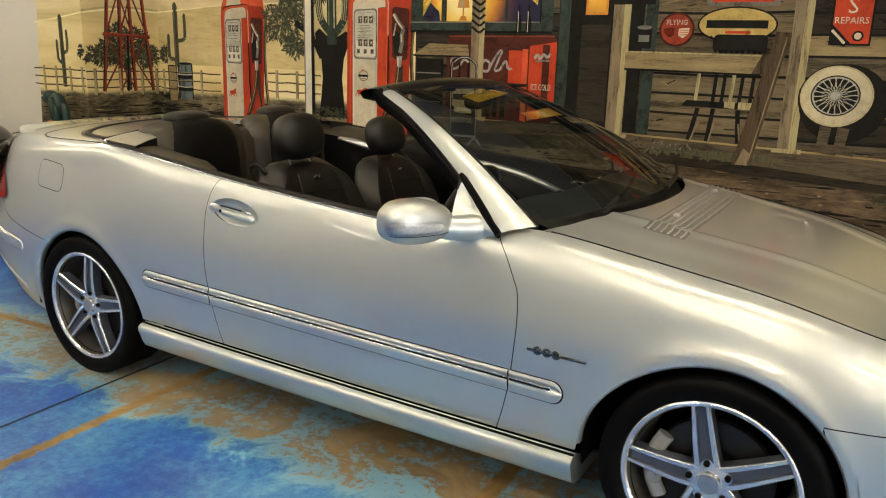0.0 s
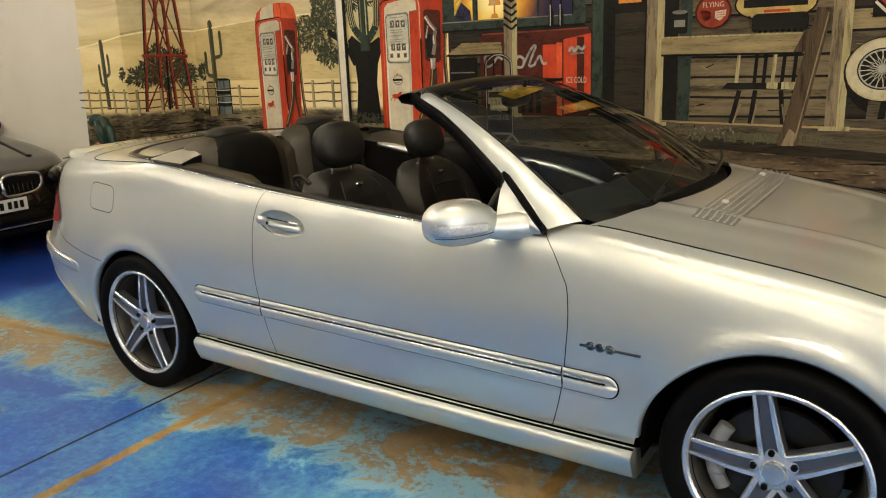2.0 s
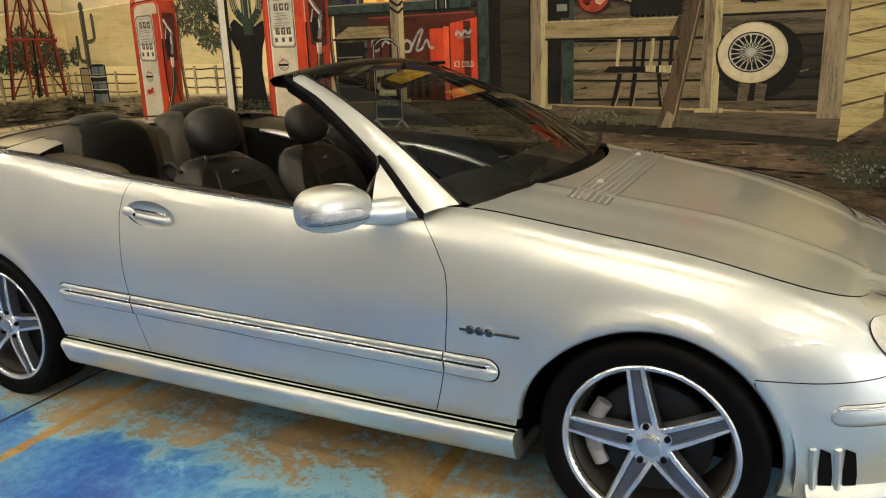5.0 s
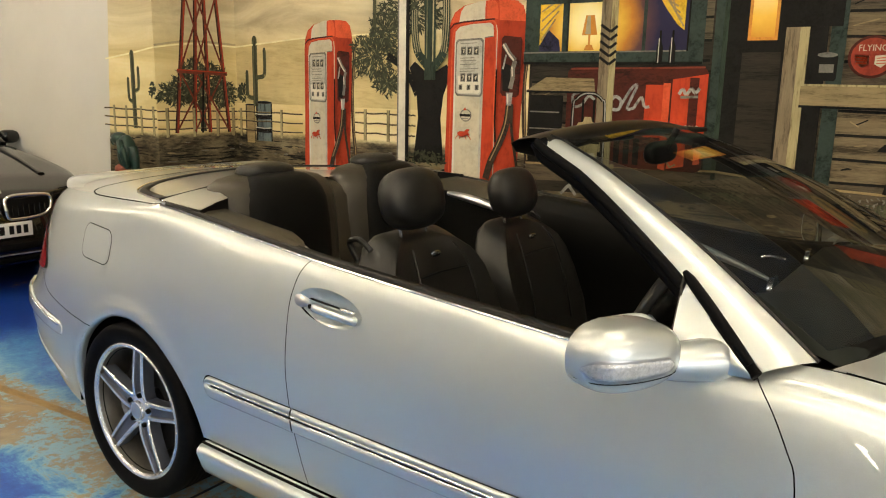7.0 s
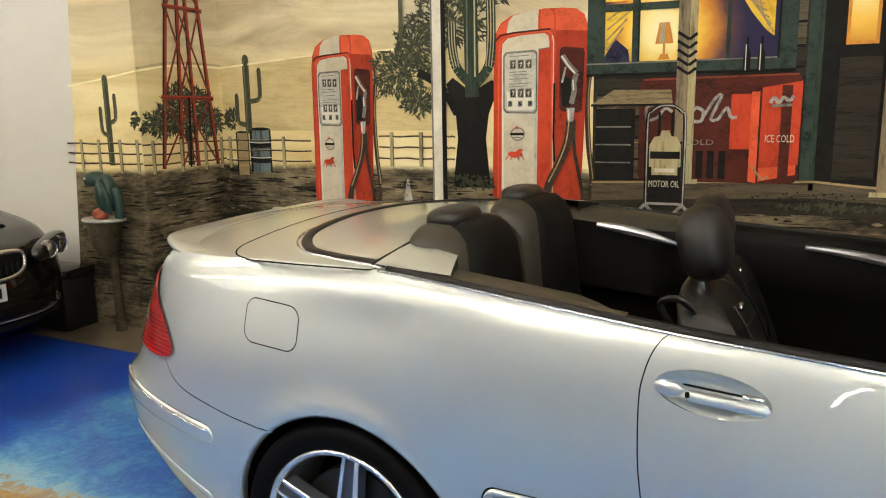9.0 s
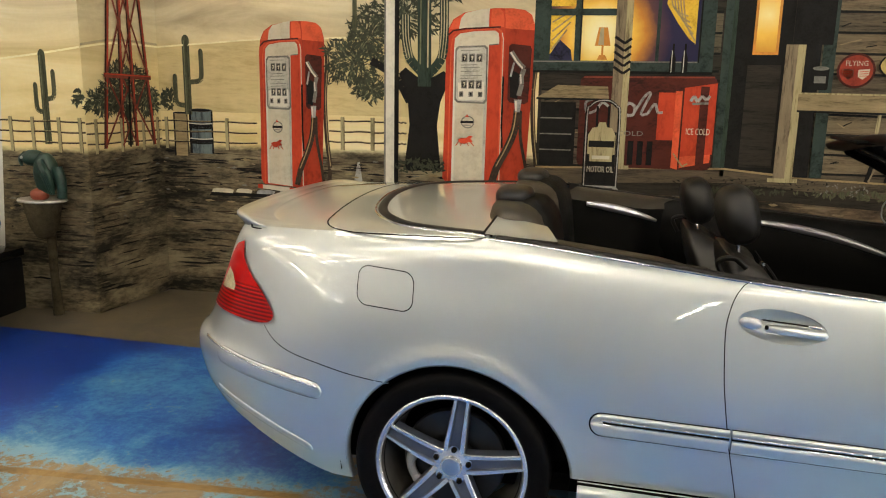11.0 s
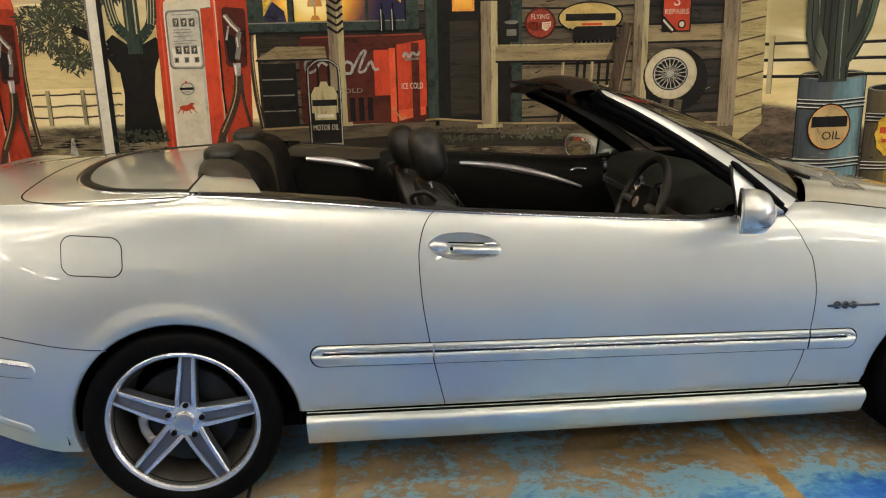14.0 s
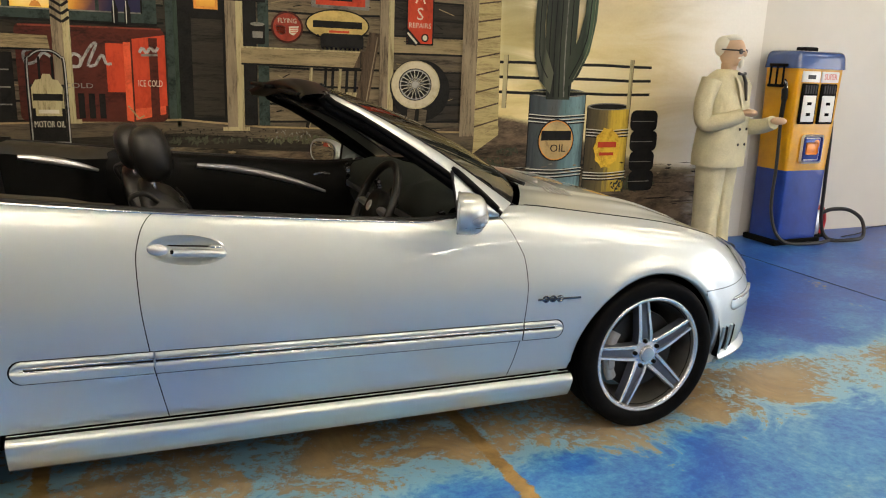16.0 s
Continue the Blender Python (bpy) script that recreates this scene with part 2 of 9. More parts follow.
    rough = calc(nt, "ADD", calc(nt, "MULTIPLY", bare, 0.22), calc(nt, "ADD", 0.24, calc(nt, "MULTIPLY", mid, 0.18)))
    nt.links.new(rough, b.inputs["Roughness"])
    h = calc(nt, "SUBTRACT", calc(nt, "MULTIPLY", grain, 0.3), bare)
    bump(nt, b, h, 0.25, 0.003)
    return m


FLOOR = floor_paint()


# ---------------------------------------------------------------- mesh helpers
def mesh_of(name, verts, faces, material, smooth=True, normals=None):
    me = bpy.data.meshes.new(name)
    me.from_pydata([tuple(v) for v in verts], [], [tuple(f) for f in faces])
    for one in material if isinstance(material, (list, tuple)) else (material,):
        me.materials.append(one)
    me.polygons.foreach_set("use_smooth", [smooth] * len(me.polygons))
    me.update()
    if normals is not None:
        me.normals_split_custom_set_from_vertices([tuple(n) for n in normals])
    return me


def bm_mesh(name, bm, material, smooth=False, angle=40):
    bmesh.ops.recalc_face_normals(bm, faces=bm.faces)
    me = bpy.data.meshes.new(name)
    if smooth:
        for f in bm.faces:
            f.smooth = True
        for e in bm.edges:
            if len(e.link_faces) == 2 and e.calc_face_angle(0) > radians(angle):
                e.smooth = False
    bm.to_mesh(me)
    bm.free()
    for one in material if isinstance(material, (list, tuple)) else (material,):
        me.materials.append(one)
    return me


def part(name, bm, material, parent, label="", smooth=True, angle=40, m=None):
    """One mesh object under a thing or a part. bm: a bmesh, or a finished mesh."""
    me = bm if isinstance(bm, bpy.types.Mesh) else bm_mesh(name, bm, material, smooth, angle)
    ob = new(name, me)
    ob.parent = parent
    if m is not None:
        ob.matrix_basis = m
    return tagged(ob, label)


def thing(name, label, category, group="", m=None, kind=""):
    ob = new(name)
    if m is not None:
        ob.matrix_basis = m
    return tagged(ob, label, category, group, kind)


def box(bm, lo, hi, bevel=0.0, m=None, seg=2):
    c = [(a + b) / 2 for a, b in zip(lo, hi)]
    s = [abs(b - a) for a, b in zip(lo, hi)]
    r = bmesh.ops.create_cube(bm, size=1.0, matrix=Matrix.Translation(c) @ Matrix.Diagonal((*s, 1)))
    vs = r["verts"]
    if bevel:
        es = list({e for v in vs for e in v.link_edges})
        r = bmesh.ops.bevel(bm, geom=es, offset=bevel, segments=seg, affect="EDGES", profile=0.5)
        vs = list({v for f in r["faces"] for v in f.verts} | {v for v in vs if v.is_valid})
    if m is not None:
        bmesh.ops.transform(bm, matrix=m, verts=vs)
    return vs


def boxed(lo, hi, bevel=0.0, m=None, seg=2):
    bm = bmesh.new()
    box(bm, lo, hi, bevel, m, seg)
    return bm


def lathe(bm, profile, seg=48, axis="Y", m=None):
    """Turns (radius, along) pairs about an axis."""
    rings = []
    for r, h in profile:
        ring = []
        for k in range(seg):
            a = 2 * math.pi * k / seg
            c, s = r * math.cos(a), r * math.sin(a)
            co = {"Y": (c, h, s), "Z": (c, s, h), "X": (h, c, s)}[axis]
            ring.append(bm.verts.new((m @ Vector(co)) if m is not None else co))
        rings.append(ring)
    for a, b in zip(rings, rings[1:]):
        for k in range(seg):
            bm.faces.new((a[k], a[(k + 1) % seg], b[(k + 1) % seg], b[k]))
    return rings


def tube(bm, pts, radius, seg=8, cap=True):
    """A round tube along a line of points; radius: one, or one for each point."""
    pts = [Vector(p) for p in pts]
    rings, side = [], None
    for k, p in enumerate(pts):
        d = (pts[min(k + 1, len(pts) - 1)] - pts[max(k - 1, 0)]).normalized()
        if side is None:
            side = d.orthogonal().normalized()
        side = (side - d * side.dot(d)).normalized()
        up = d.cross(side)
        r = radius[k] if isinstance(radius, (list, tuple)) else radius
        rings.append([bm.verts.new(p + r * (math.cos(a) * side + math.sin(a) * up)) for a in (2 * math.pi * j / seg for j in range(seg))])
    for a, b in zip(rings, rings[1:]):
        for j in range(seg):
            bm.faces.new((a[j], a[(j + 1) % seg], b[(j + 1) % seg], b[j]))
    if cap:
        bm.faces.new(rings[0][::-1])
        bm.faces.new(rings[-1])
    return bm


def arc_pts(pts, per=6):
    """A smooth line through points."""
    pts = [Vector(p) for p in pts]
    out = []
    for k in range(len(pts) - 1):
        p0, p1, p2, p3 = pts[max(k - 1, 0)], pts[k], pts[k + 1], pts[min(k + 2, len(pts) - 1)]
        for j in range(per):
            t = j / per
            out.append(0.5 * (2 * p1 + (p2 - p0) * t + (2 * p0 - 5 * p1 + 4 * p2 - p3) * t * t + (3 * p1 - p0 - 3 * p2 + p3) * t ** 3))
    return out + [pts[-1]]


def blob(bm, centre, size, power=2.0, seg=24, m=None):
    """A rounded block: a superellipsoid."""
    rows = []
    spow = lambda v, e: math.copysign(abs(v) ** e, v)  # noqa: E731
    e = 2.0 / power
    for i in range(seg // 2 + 1):
        la = -math.pi / 2 + math.pi * i / (seg // 2)
        row = []
        for j in range(seg):
            lo = 2 * math.pi * j / seg
            co = Vector((size[0] * spow(math.cos(la), e) * spow(math.cos(lo), e), size[1] * spow(math.cos(la), e) * spow(math.sin(lo), e), size[2] * spow(math.sin(la), e)))
            co += Vector(centre)
            row.append(bm.verts.new(m @ co if m is not None else co))
        rows.append(row)
    for a, b in zip(rows, rows[1:]):
        for j in range(seg):
            bm.faces.new((a[j], a[(j + 1) % seg], b[(j + 1) % seg], b[j]))
    bmesh.ops.remove_doubles(bm, verts=[v for r in (rows[0], rows[-1]) for v in r], dist=1e-5)
    return bm


def grid_mesh(name, rows, material, smooth=True, close=False):
    """A sheet through rows of points."""
    n = len(rows[0])
    faces = []
    for i in range(len(rows) - 1):
        for j in range(n if close else n - 1):
            faces.append((i * n + j, i * n + (j + 1) % n, (i + 1) * n + (j + 1) % n, (i + 1) * n + j))
    return mesh_of(name, [p for r in rows for p in r], faces, material, smooth)


# ---------------------------------------------------------------- the room
def wall_piece(name, lo, hi, material, label):
    ob = new(name, bm_mesh(name, boxed(lo, hi), material))
    return tagged(ob, label, "wall", kind="structure")


floor = tagged(new("floor", bm_mesh("floor", boxed((-14, -27, -0.2), (12, 2.6, 0.0)), FLOOR)), "concrete floor in worn blue paint, scraped to tan in patches", "floor", kind="structure")
wall_piece("wall_mural", (-4.01, 1.94, -0.2), (9.6, 2.14, 3.6), WHITEWALL, "long white wall that carries the desert filling station mural")
wall_piece("wall_return", (-4.5, 1.30, -0.2), (-4.135, 2.14, 3.6), WHITEWALL, "white wall return beside the mural")
wall_piece("wall_white", (-11.6, 1.27, -0.2), (-4.14, 1.47, 3.6), WHITEWALL, "white painted brick wall beside the black sedan")
wall_piece("wall_west", (-11.8, -26.0, -0.2), (-11.6, 1.27, 3.6), WHITEWALL, "white end wall of the showroom")
# east end: unseen wall with an assumed opening, left for the fill lamp
wall_piece("wall_east", (9.4, -0.4, -0.2), (9.6, 1.94, 3.6), WHITEWALL, "white end wall of the showroom beside an added, unseen opening")
wall_piece("wall_east_south", (9.4, -26.0, -0.2), (9.6, -6.4, 3.6), WHITEWALL, "white end wall of the showroom beside an added, unseen opening")
wall_piece("wall_east_top", (9.4, -6.4, 3.0), (9.6, -0.4, 3.6), WHITEWALL, "white wall over the added, unseen opening")
# area lamp in that opening, added to brighten the right end of the room
day = bpy.data.lights.new("added_daylight", "AREA")
day.shape, day.size, day.size_y, day.energy, day.color = "RECTANGLE", 5.8, 2.9, 150.0, (0.97, 0.98, 1.0)
new("added_daylight", day).matrix_basis = look((9.5, -3.4, 1.5), (0, -3.4, 1.5))
wall_piece("wall_south", (-11.8, -26.2, -0.2), (9.6, -26.0, 3.6), WHITEWALL, "white wall behind the parked cars")
tagged(new("ceiling", bm_mesh("ceiling", boxed((-11.8, -26.2, 3.6), (9.6, 2.14, 3.75)), CEILING)), "plain off-white showroom ceiling", "ceiling", kind="structure")


def batten(at, long=2.4):
    t = thing("ceiling_light", "unseen white twin fluorescent batten, added to light the car and mural", "ceiling light", "fluorescent ceiling lights", pose(*at))
    part("housing", boxed((-long / 2, -0.09, -0.05), (long / 2, 0.09, 0.0), 0.008), HOUSING, t)
    for s in (-0.05, 0.05):
        bm = bmesh.new()
        tube(bm, [(-long / 2 + 0.03, s, -0.075), (long / 2 - 0.03, s, -0.075)], 0.013, 8)
        part("fluorescent_tube", bm, TUBE, t)
    return t


def troffer(at, wide, glowing, label):
    """A wide ceiling light with a glowing diffuser, its length along y."""
    t = thing("ceiling_light", label, "ceiling light", "wide ceiling lights", at)
    part("housing", boxed((-wide / 2 - 0.03, -0.95, -0.07), (wide / 2 + 0.03, 0.95, 0.0), 0.01), HOUSING, t)
    part("diffuser", boxed((-wide / 2, -0.92, -0.085), (wide / 2, 0.92, -0.071), 0.005), glowing, t)
    return t


first = troffer(pose(-8.5, -6.6, 3.598), 0.11, DIFFUSER, "narrow white ceiling light with a bright diffuser")
for px in (-8.5, 0.8, 7.6):
    for k in range(6):
        if k > (1 if px == 0.8 else 0) and not (px < 0 and k > 2) or px > 7.0:
            copy_thing(first, pose(px, -6.6 - 2.9 * k, 3.598))
# battens out of view: added rows, placed to light the car, floor and mural
first = batten((-5.5, -0.4, 3.598))
for py in (-0.4, -2.4, -4.2, -6.0):
    for px in (-5.5, -2.0, 1.5, 5.0):
        if (px, py) != (-5.5, -0.4):
            copy_thing(first, pose(px, py, 3.598))
for px, py in ((-8.5, -2.5), (7.6, -0.6)):
    copy_thing(first, pose(px, py, 3.598))

SEALANT = plain("joint_sealant", (0.012, 0.016, 0.028), 0.7, vary=0.6, scale=6)
# floor joints, saw cuts filled with dark sealant
for jx in (-1.2, 4.08):
    tagged(new("trim", bm_mesh("trim", boxed((jx - 0.006, -26.0, 0.0), (jx + 0.006, 1.93, 0.002)), SEALANT)), "dark expansion joint across the floor", "floor joint", kind="structure")


# ---------------------------------------------------------------- the mural
def landscape():
    """The painted ground of the mural: dusk sky with long clouds over a dark yard, fading out to white at its end."""
    m, nt, b = nodes_of("mural_landscape")
    p = world_pos(nt)
    sep = nt.nodes.new("ShaderNodeSeparateXYZ")
    nt.links.new(p, sep.inputs[0])
    x, z = sep.outputs[0], sep.outputs[2]
    mp = nt.nodes.new("ShaderNodeMapping")
    mp.inputs["Scale"].default_value = (0.45, 0.45, 2.2)
    nt.links.new(p, mp.inputs["Vector"])
    cloud = add_noise(nt, mp.outputs["Vector"], 2.0, 7, 0.6, 0.7)
    mp2 = nt.nodes.new("ShaderNodeMapping")
    mp2.inputs["Scale"].default_value = (0.8, 0.8, 2.5)
    nt.links.new(p, mp2.inputs["Vector"])
    broad, grit = add_noise(nt, mp2.outputs["Vector"], 2.4, 8, 0.62, 0.25), add_noise(nt, mp2.outputs["Vector"], 19, 6, 0.72, 0.3)
    streak = calc(nt, "ADD", calc(nt, "MULTIPLY", broad, 0.64), calc(nt, "MULTIPLY", grit, 0.36))
    fine = add_noise(nt, p, 45, 4)
    low_sky = ramp(nt, cloud, [(0.3, (0.58, 0.45, 0.19)), (0.5, (0.76, 0.62, 0.31)), (0.7, (0.86, 0.76, 0.47))])
    high_sky = ramp(nt, cloud, [(0.32, (0.42, 0.34, 0.21)), (0.52, (0.65, 0.56, 0.35)), (0.7, (0.80, 0.72, 0.50))])
    sky = mix(nt, step(nt, z, 1.55, 1.95), low_sky, high_sky)
    yard = ramp(nt, streak, [(0.40, (0.008, 0.007, 0.005)), (0.46, (0.055, 0.045, 0.027)), (0.52, (0.128, 0.104, 0.062)), (0.62, (0.24, 0.20, 0.122))])
    clay = ramp(nt, streak, [(0.40, (0.012, 0.009, 0.006)), (0.50, (0.068, 0.046, 0.028)), (0.62, (0.165, 0.118, 0.075))])
    yard = mix(nt, step(nt, x, -0.6, 0.8), yard, clay)
    line = calc(nt, "ADD", z, calc(nt, "MULTIPLY", calc(nt, "SUBTRACT", streak, 0.5), 0.10))
    line = calc(nt, "ADD", line, calc(nt, "MULTIPLY", step(nt, x, 2.0, 3.8), 0.40))
    col = mix(nt, step(nt, line, 1.04, 1.09), yard, sky)
    haze = calc(nt, "ADD", x, calc(nt, "MULTIPLY", calc(nt, "SUBTRACT", cloud, 0.5), 0.8))
    col = mix(nt, calc(nt, "MULTIPLY", step(nt, haze, 2.2, 3.4), 0.55), col, mix(nt, step(nt, line, 0.95, 1.1), col, (0.47, 0.40, 0.24)))
    dusk = calc(nt, "MULTIPLY", calc(nt, "MULTIPLY", step(nt, x, 1.95, 2.10), calc(nt, "SUBTRACT", 1.0, step(nt, haze, 2.2, 2.6))), step(nt, line, 1.25, 1.45))
    col = mix(nt, calc(nt, "MULTIPLY", dusk, 0.6), col, (0.17, 0.15, 0.045))
    sky_end = mix(nt, step(nt, haze, 3.2, 4.25), col, (0.80, 0.79, 0.75))
    earth_end = mix(nt, step(nt, haze, 3.95, 4.35), col, (0.80, 0.79, 0.75))
    col = mix(nt, step(nt, line, 1.02, 1.10), earth_end, sky_end)
    col = mix(nt, calc(nt, "MULTIPLY", fine, 0.12), col, (0.05, 0.04, 0.03))
    nt.links.new(col, b.inputs["Base Color"])
    b.inputs["Roughness"].default_value = 0.5
    b.inputs["Specular IOR Level"].default_value = 0.16
    bump(nt, b, fine, 0.08, 0.003)
    return m


P_LAND = landscape()
RED = painted("mural_red", (0.47, 0.052, 0.020), (0.32, 0.032, 0.014), 4, (1.5, 1, 0.7), 0.22)
REDHI = painted("mural_light_red", (0.64, 0.098, 0.038), contrast=0.2)
REDSIDE = painted("mural_deep_red", (0.36, 0.040, 0.016), (0.22, 0.022, 0.010), 4, (1.5, 1, 0.7), 0.22)
CREAM = painted("mural_cream", (0.56, 0.52, 0.40), (0.46, 0.42, 0.32), 4, (1, 1, 1), 0.12)
PALE = painted("mural_white", (0.66, 0.63, 0.53), contrast=0.12)
INK = painted("mural_black", (0.0075, 0.007, 0.0064), contrast=0.4)
DARKWOOD = painted("mural_dark_boards", (0.026, 0.0215, 0.016), (0.008, 0.007, 0.0055), 6, (0.5, 1, 6), 0.5)
GREYWOOD = painted("mural_grey_boards", (0.092, 0.073, 0.048), (0.026, 0.021, 0.014), 6, (0.5, 1, 6), 0.5)
TANWOOD = painted("mural_tan_boards", (0.32, 0.24, 0.12), (0.18, 0.13, 0.06), 6, (0.5, 1, 6), 0.35)
POSTWOOD = painted("mural_post_wood", (0.21, 0.165, 0.106), (0.070, 0.053, 0.035), 7, (6, 1, 0.5), 0.4)
POSTLIT = painted("mural_lit_wood", (0.37, 0.32, 0.175), (0.16, 0.13, 0.065), 7, (6, 1, 0.5), 0.25)
RAILWOOD = painted("mural_rail_wood", (0.25, 0.195, 0.105), (0.09, 0.067, 0.037), 6, (0.5, 1, 6), 0.4)
CLAP = painted("mural_clapboard", (0.36, 0.295, 0.14), (0.20, 0.155, 0.066), 6, (0.5, 1, 5), 0.2)
BOARDLIT = painted("mural_worn_boards", (0.155, 0.122, 0.074), (0.045, 0.034, 0.021), 6, (0.5, 1, 6), 0.5)
BROWNWOOD = painted("mural_brown_beam", (0.075, 0.050, 0.030), (0.020, 0.014, 0.009), 7, (6, 1, 0.5), 0.5)
HOSEP = painted("mural_hose", (0.045, 0.030, 0.020), (0.015, 0.010, 0.008), 9, (1, 1, 1), 0.4)
DIALP = painted("mural_dial", (0.46, 0.45, 0.39), (0.30, 0.29, 0.25), 14, (1, 1, 1), 0.2)
LEAF = painted("mural_leaf", (0.045, 0.05, 0.03), (0.012, 0.014, 0.009), 30, (1, 1, 1), 0.6)
CACTUS = painted("mural_cactus", (0.080, 0.082, 0.045), (0.026, 0.030, 0.018), 12, (5, 1, 0.6), 0.5)
CACTUSLIT = painted("mural_lit_cactus", (0.165, 0.17, 0.10), (0.05, 0.058, 0.036), 12, (5, 1, 0.6), 0.4)
DEEPGREEN = painted("mural_deep_green", (0.026, 0.042, 0.030), (0.008, 0.014, 0.010), 12, (5, 1, 0.6), 0.5)
TEAL = painted("mural_teal_frame", (0.029, 0.046, 0.039), (0.009, 0.015, 0.013), 8, (1, 1, 1), 0.4)
NAVY = painted("mural_night_blue", (0.025, 0.025, 0.06), contrast=0.5)
YELLOW = painted("mural_yellow", (0.72, 0.47, 0.05), (0.45, 0.26, 0.02))
GLOWP = painted("mural_pale_lamplight", (0.88, 0.80, 0.48), contrast=0.1)
ORANGE = painted("mural_orange", (0.66, 0.27, 0.05), contrast=0.2)
RUST = painted("mural_windmill_red", (0.175, 0.040, 0.023), (0.07, 0.020, 0.013))
BLUEDRUM = painted("mural_blue_drum", (0.125, 0.165, 0.175), (0.035, 0.050, 0.058), 8, (4, 1, 0.6), 0.4)
COOLRED = painted("mural_cooler_red", (0.072, 0.015, 0.010), (0.026, 0.008, 0.006), 5, (1, 1, 2), 0.3)
GREYP = painted("mural_grey", (0.17, 0.165, 0.145), contrast=0.4)
STEELP = painted("mural_steel", (0.33, 0.33, 0.31), contrast=0.4)
RIDGE = painted("mural_ridge", (0.42, 0.36, 0.22), contrast=0.2)



def across(name, u0, u1, stops, ragged=0.22):
    """Brushed paint that runs through colours from one side of a painted thing to the other, in upright strokes."""
    m, nt, b = nodes_of(name)
    p = world_pos(nt)
    sep = nt.nodes.new("ShaderNodeSeparateXYZ")
    nt.links.new(p, sep.inputs[0])
    mp = nt.nodes.new("ShaderNodeMapping")
    mp.inputs["Scale"].default_value = (6.0, 1.0, 0.8)
    nt.links.new(p, mp.inputs["Vector"])
    stroke = add_noise(nt, mp.outputs["Vector"], 5.0, 6, 0.65, 0.4)
    fac = calc(nt, "DIVIDE", calc(nt, "SUBTRACT", sep.outputs[0], u0), u1 - u0)
    fac = calc(nt, "ADD", fac, calc(nt, "MULTIPLY", calc(nt, "SUBTRACT", stroke, 0.5), ragged * 2))
    col = ramp(nt, fac, stops)
    col = mix(nt, step(nt, add_noise(nt, mp.outputs["Vector"], 14.0, 5, 0.7), 0.56, 0.72), col, mix(nt, 0.55, col, (0.02, 0.018, 0.014)))
    nt.links.new(col, b.inputs["Base Color"])
    b.inputs["Roughness"].default_value = 0.5
    b.inputs["Specular IOR Level"].default_value = 0.2
    return m


def lamplit(name, cx, cz, stops):
    """Paint that fades outward from a painted lamp."""
    m, nt, b = nodes_of(name)
    p = world_pos(nt)
    sep = nt.nodes.new("ShaderNodeSeparateXYZ")
    nt.links.new(p, sep.inputs[0])
    dx, dz = calc(nt, "SUBTRACT", sep.outputs[0], cx), calc(nt, "SUBTRACT", sep.outputs[2], cz)
    d = calc(nt, "SQRT", calc(nt, "ADD", calc(nt, "MULTIPLY", dx, dx), calc(nt, "MULTIPLY", dz, dz)))
    d = calc(nt, "ADD", d, calc(nt, "MULTIPLY", calc(nt, "SUBTRACT", add_noise(nt, p, 9, 5), 0.5), 0.08))
    nt.links.new(ramp(nt, d, stops), b.inputs["Base Color"])
    b.inputs["Roughness"].default_value = 0.6
    b.inputs["Specular IOR Level"].default_value = 0.14
    return m


ROOMGLOW = lamplit("mural_lamplit_room", -0.985, 1.84, [(0.0, (0.90, 0.86, 0.60)), (0.10, (0.88, 0.76, 0.34)), (0.19, (0.80, 0.50, 0.08)), (0.26, (0.50, 0.20, 0.035)), (0.33, (0.10, 0.045, 0.05)), (0.42, (0.022, 0.020, 0.055))])
PANEGLOW = lamplit("mural_lamplit_pane", -0.025, 1.95, [(0.0, (0.90, 0.76, 0.34)), (0.12, (0.84, 0.52, 0.09)), (0.24, (0.52, 0.22, 0.03)), (0.40, (0.30, 0.11, 0.02))])
LAYER = 0.0005
PLANES = {
    "A": (Vector((-4.85, 1.262, 0)), Vector((1, 0, 0))),
    "B": (Vector((-4.118, 1.262, 0)), Vector((0.162, 0.987, 0)).normalized()),
    "C": (Vector((0, 1.936, 0)), Vector((1, 0, 0))),
}
mural = thing("mural", "painted desert filling station mural with red pumps and timber shop", "mural", kind="structure")


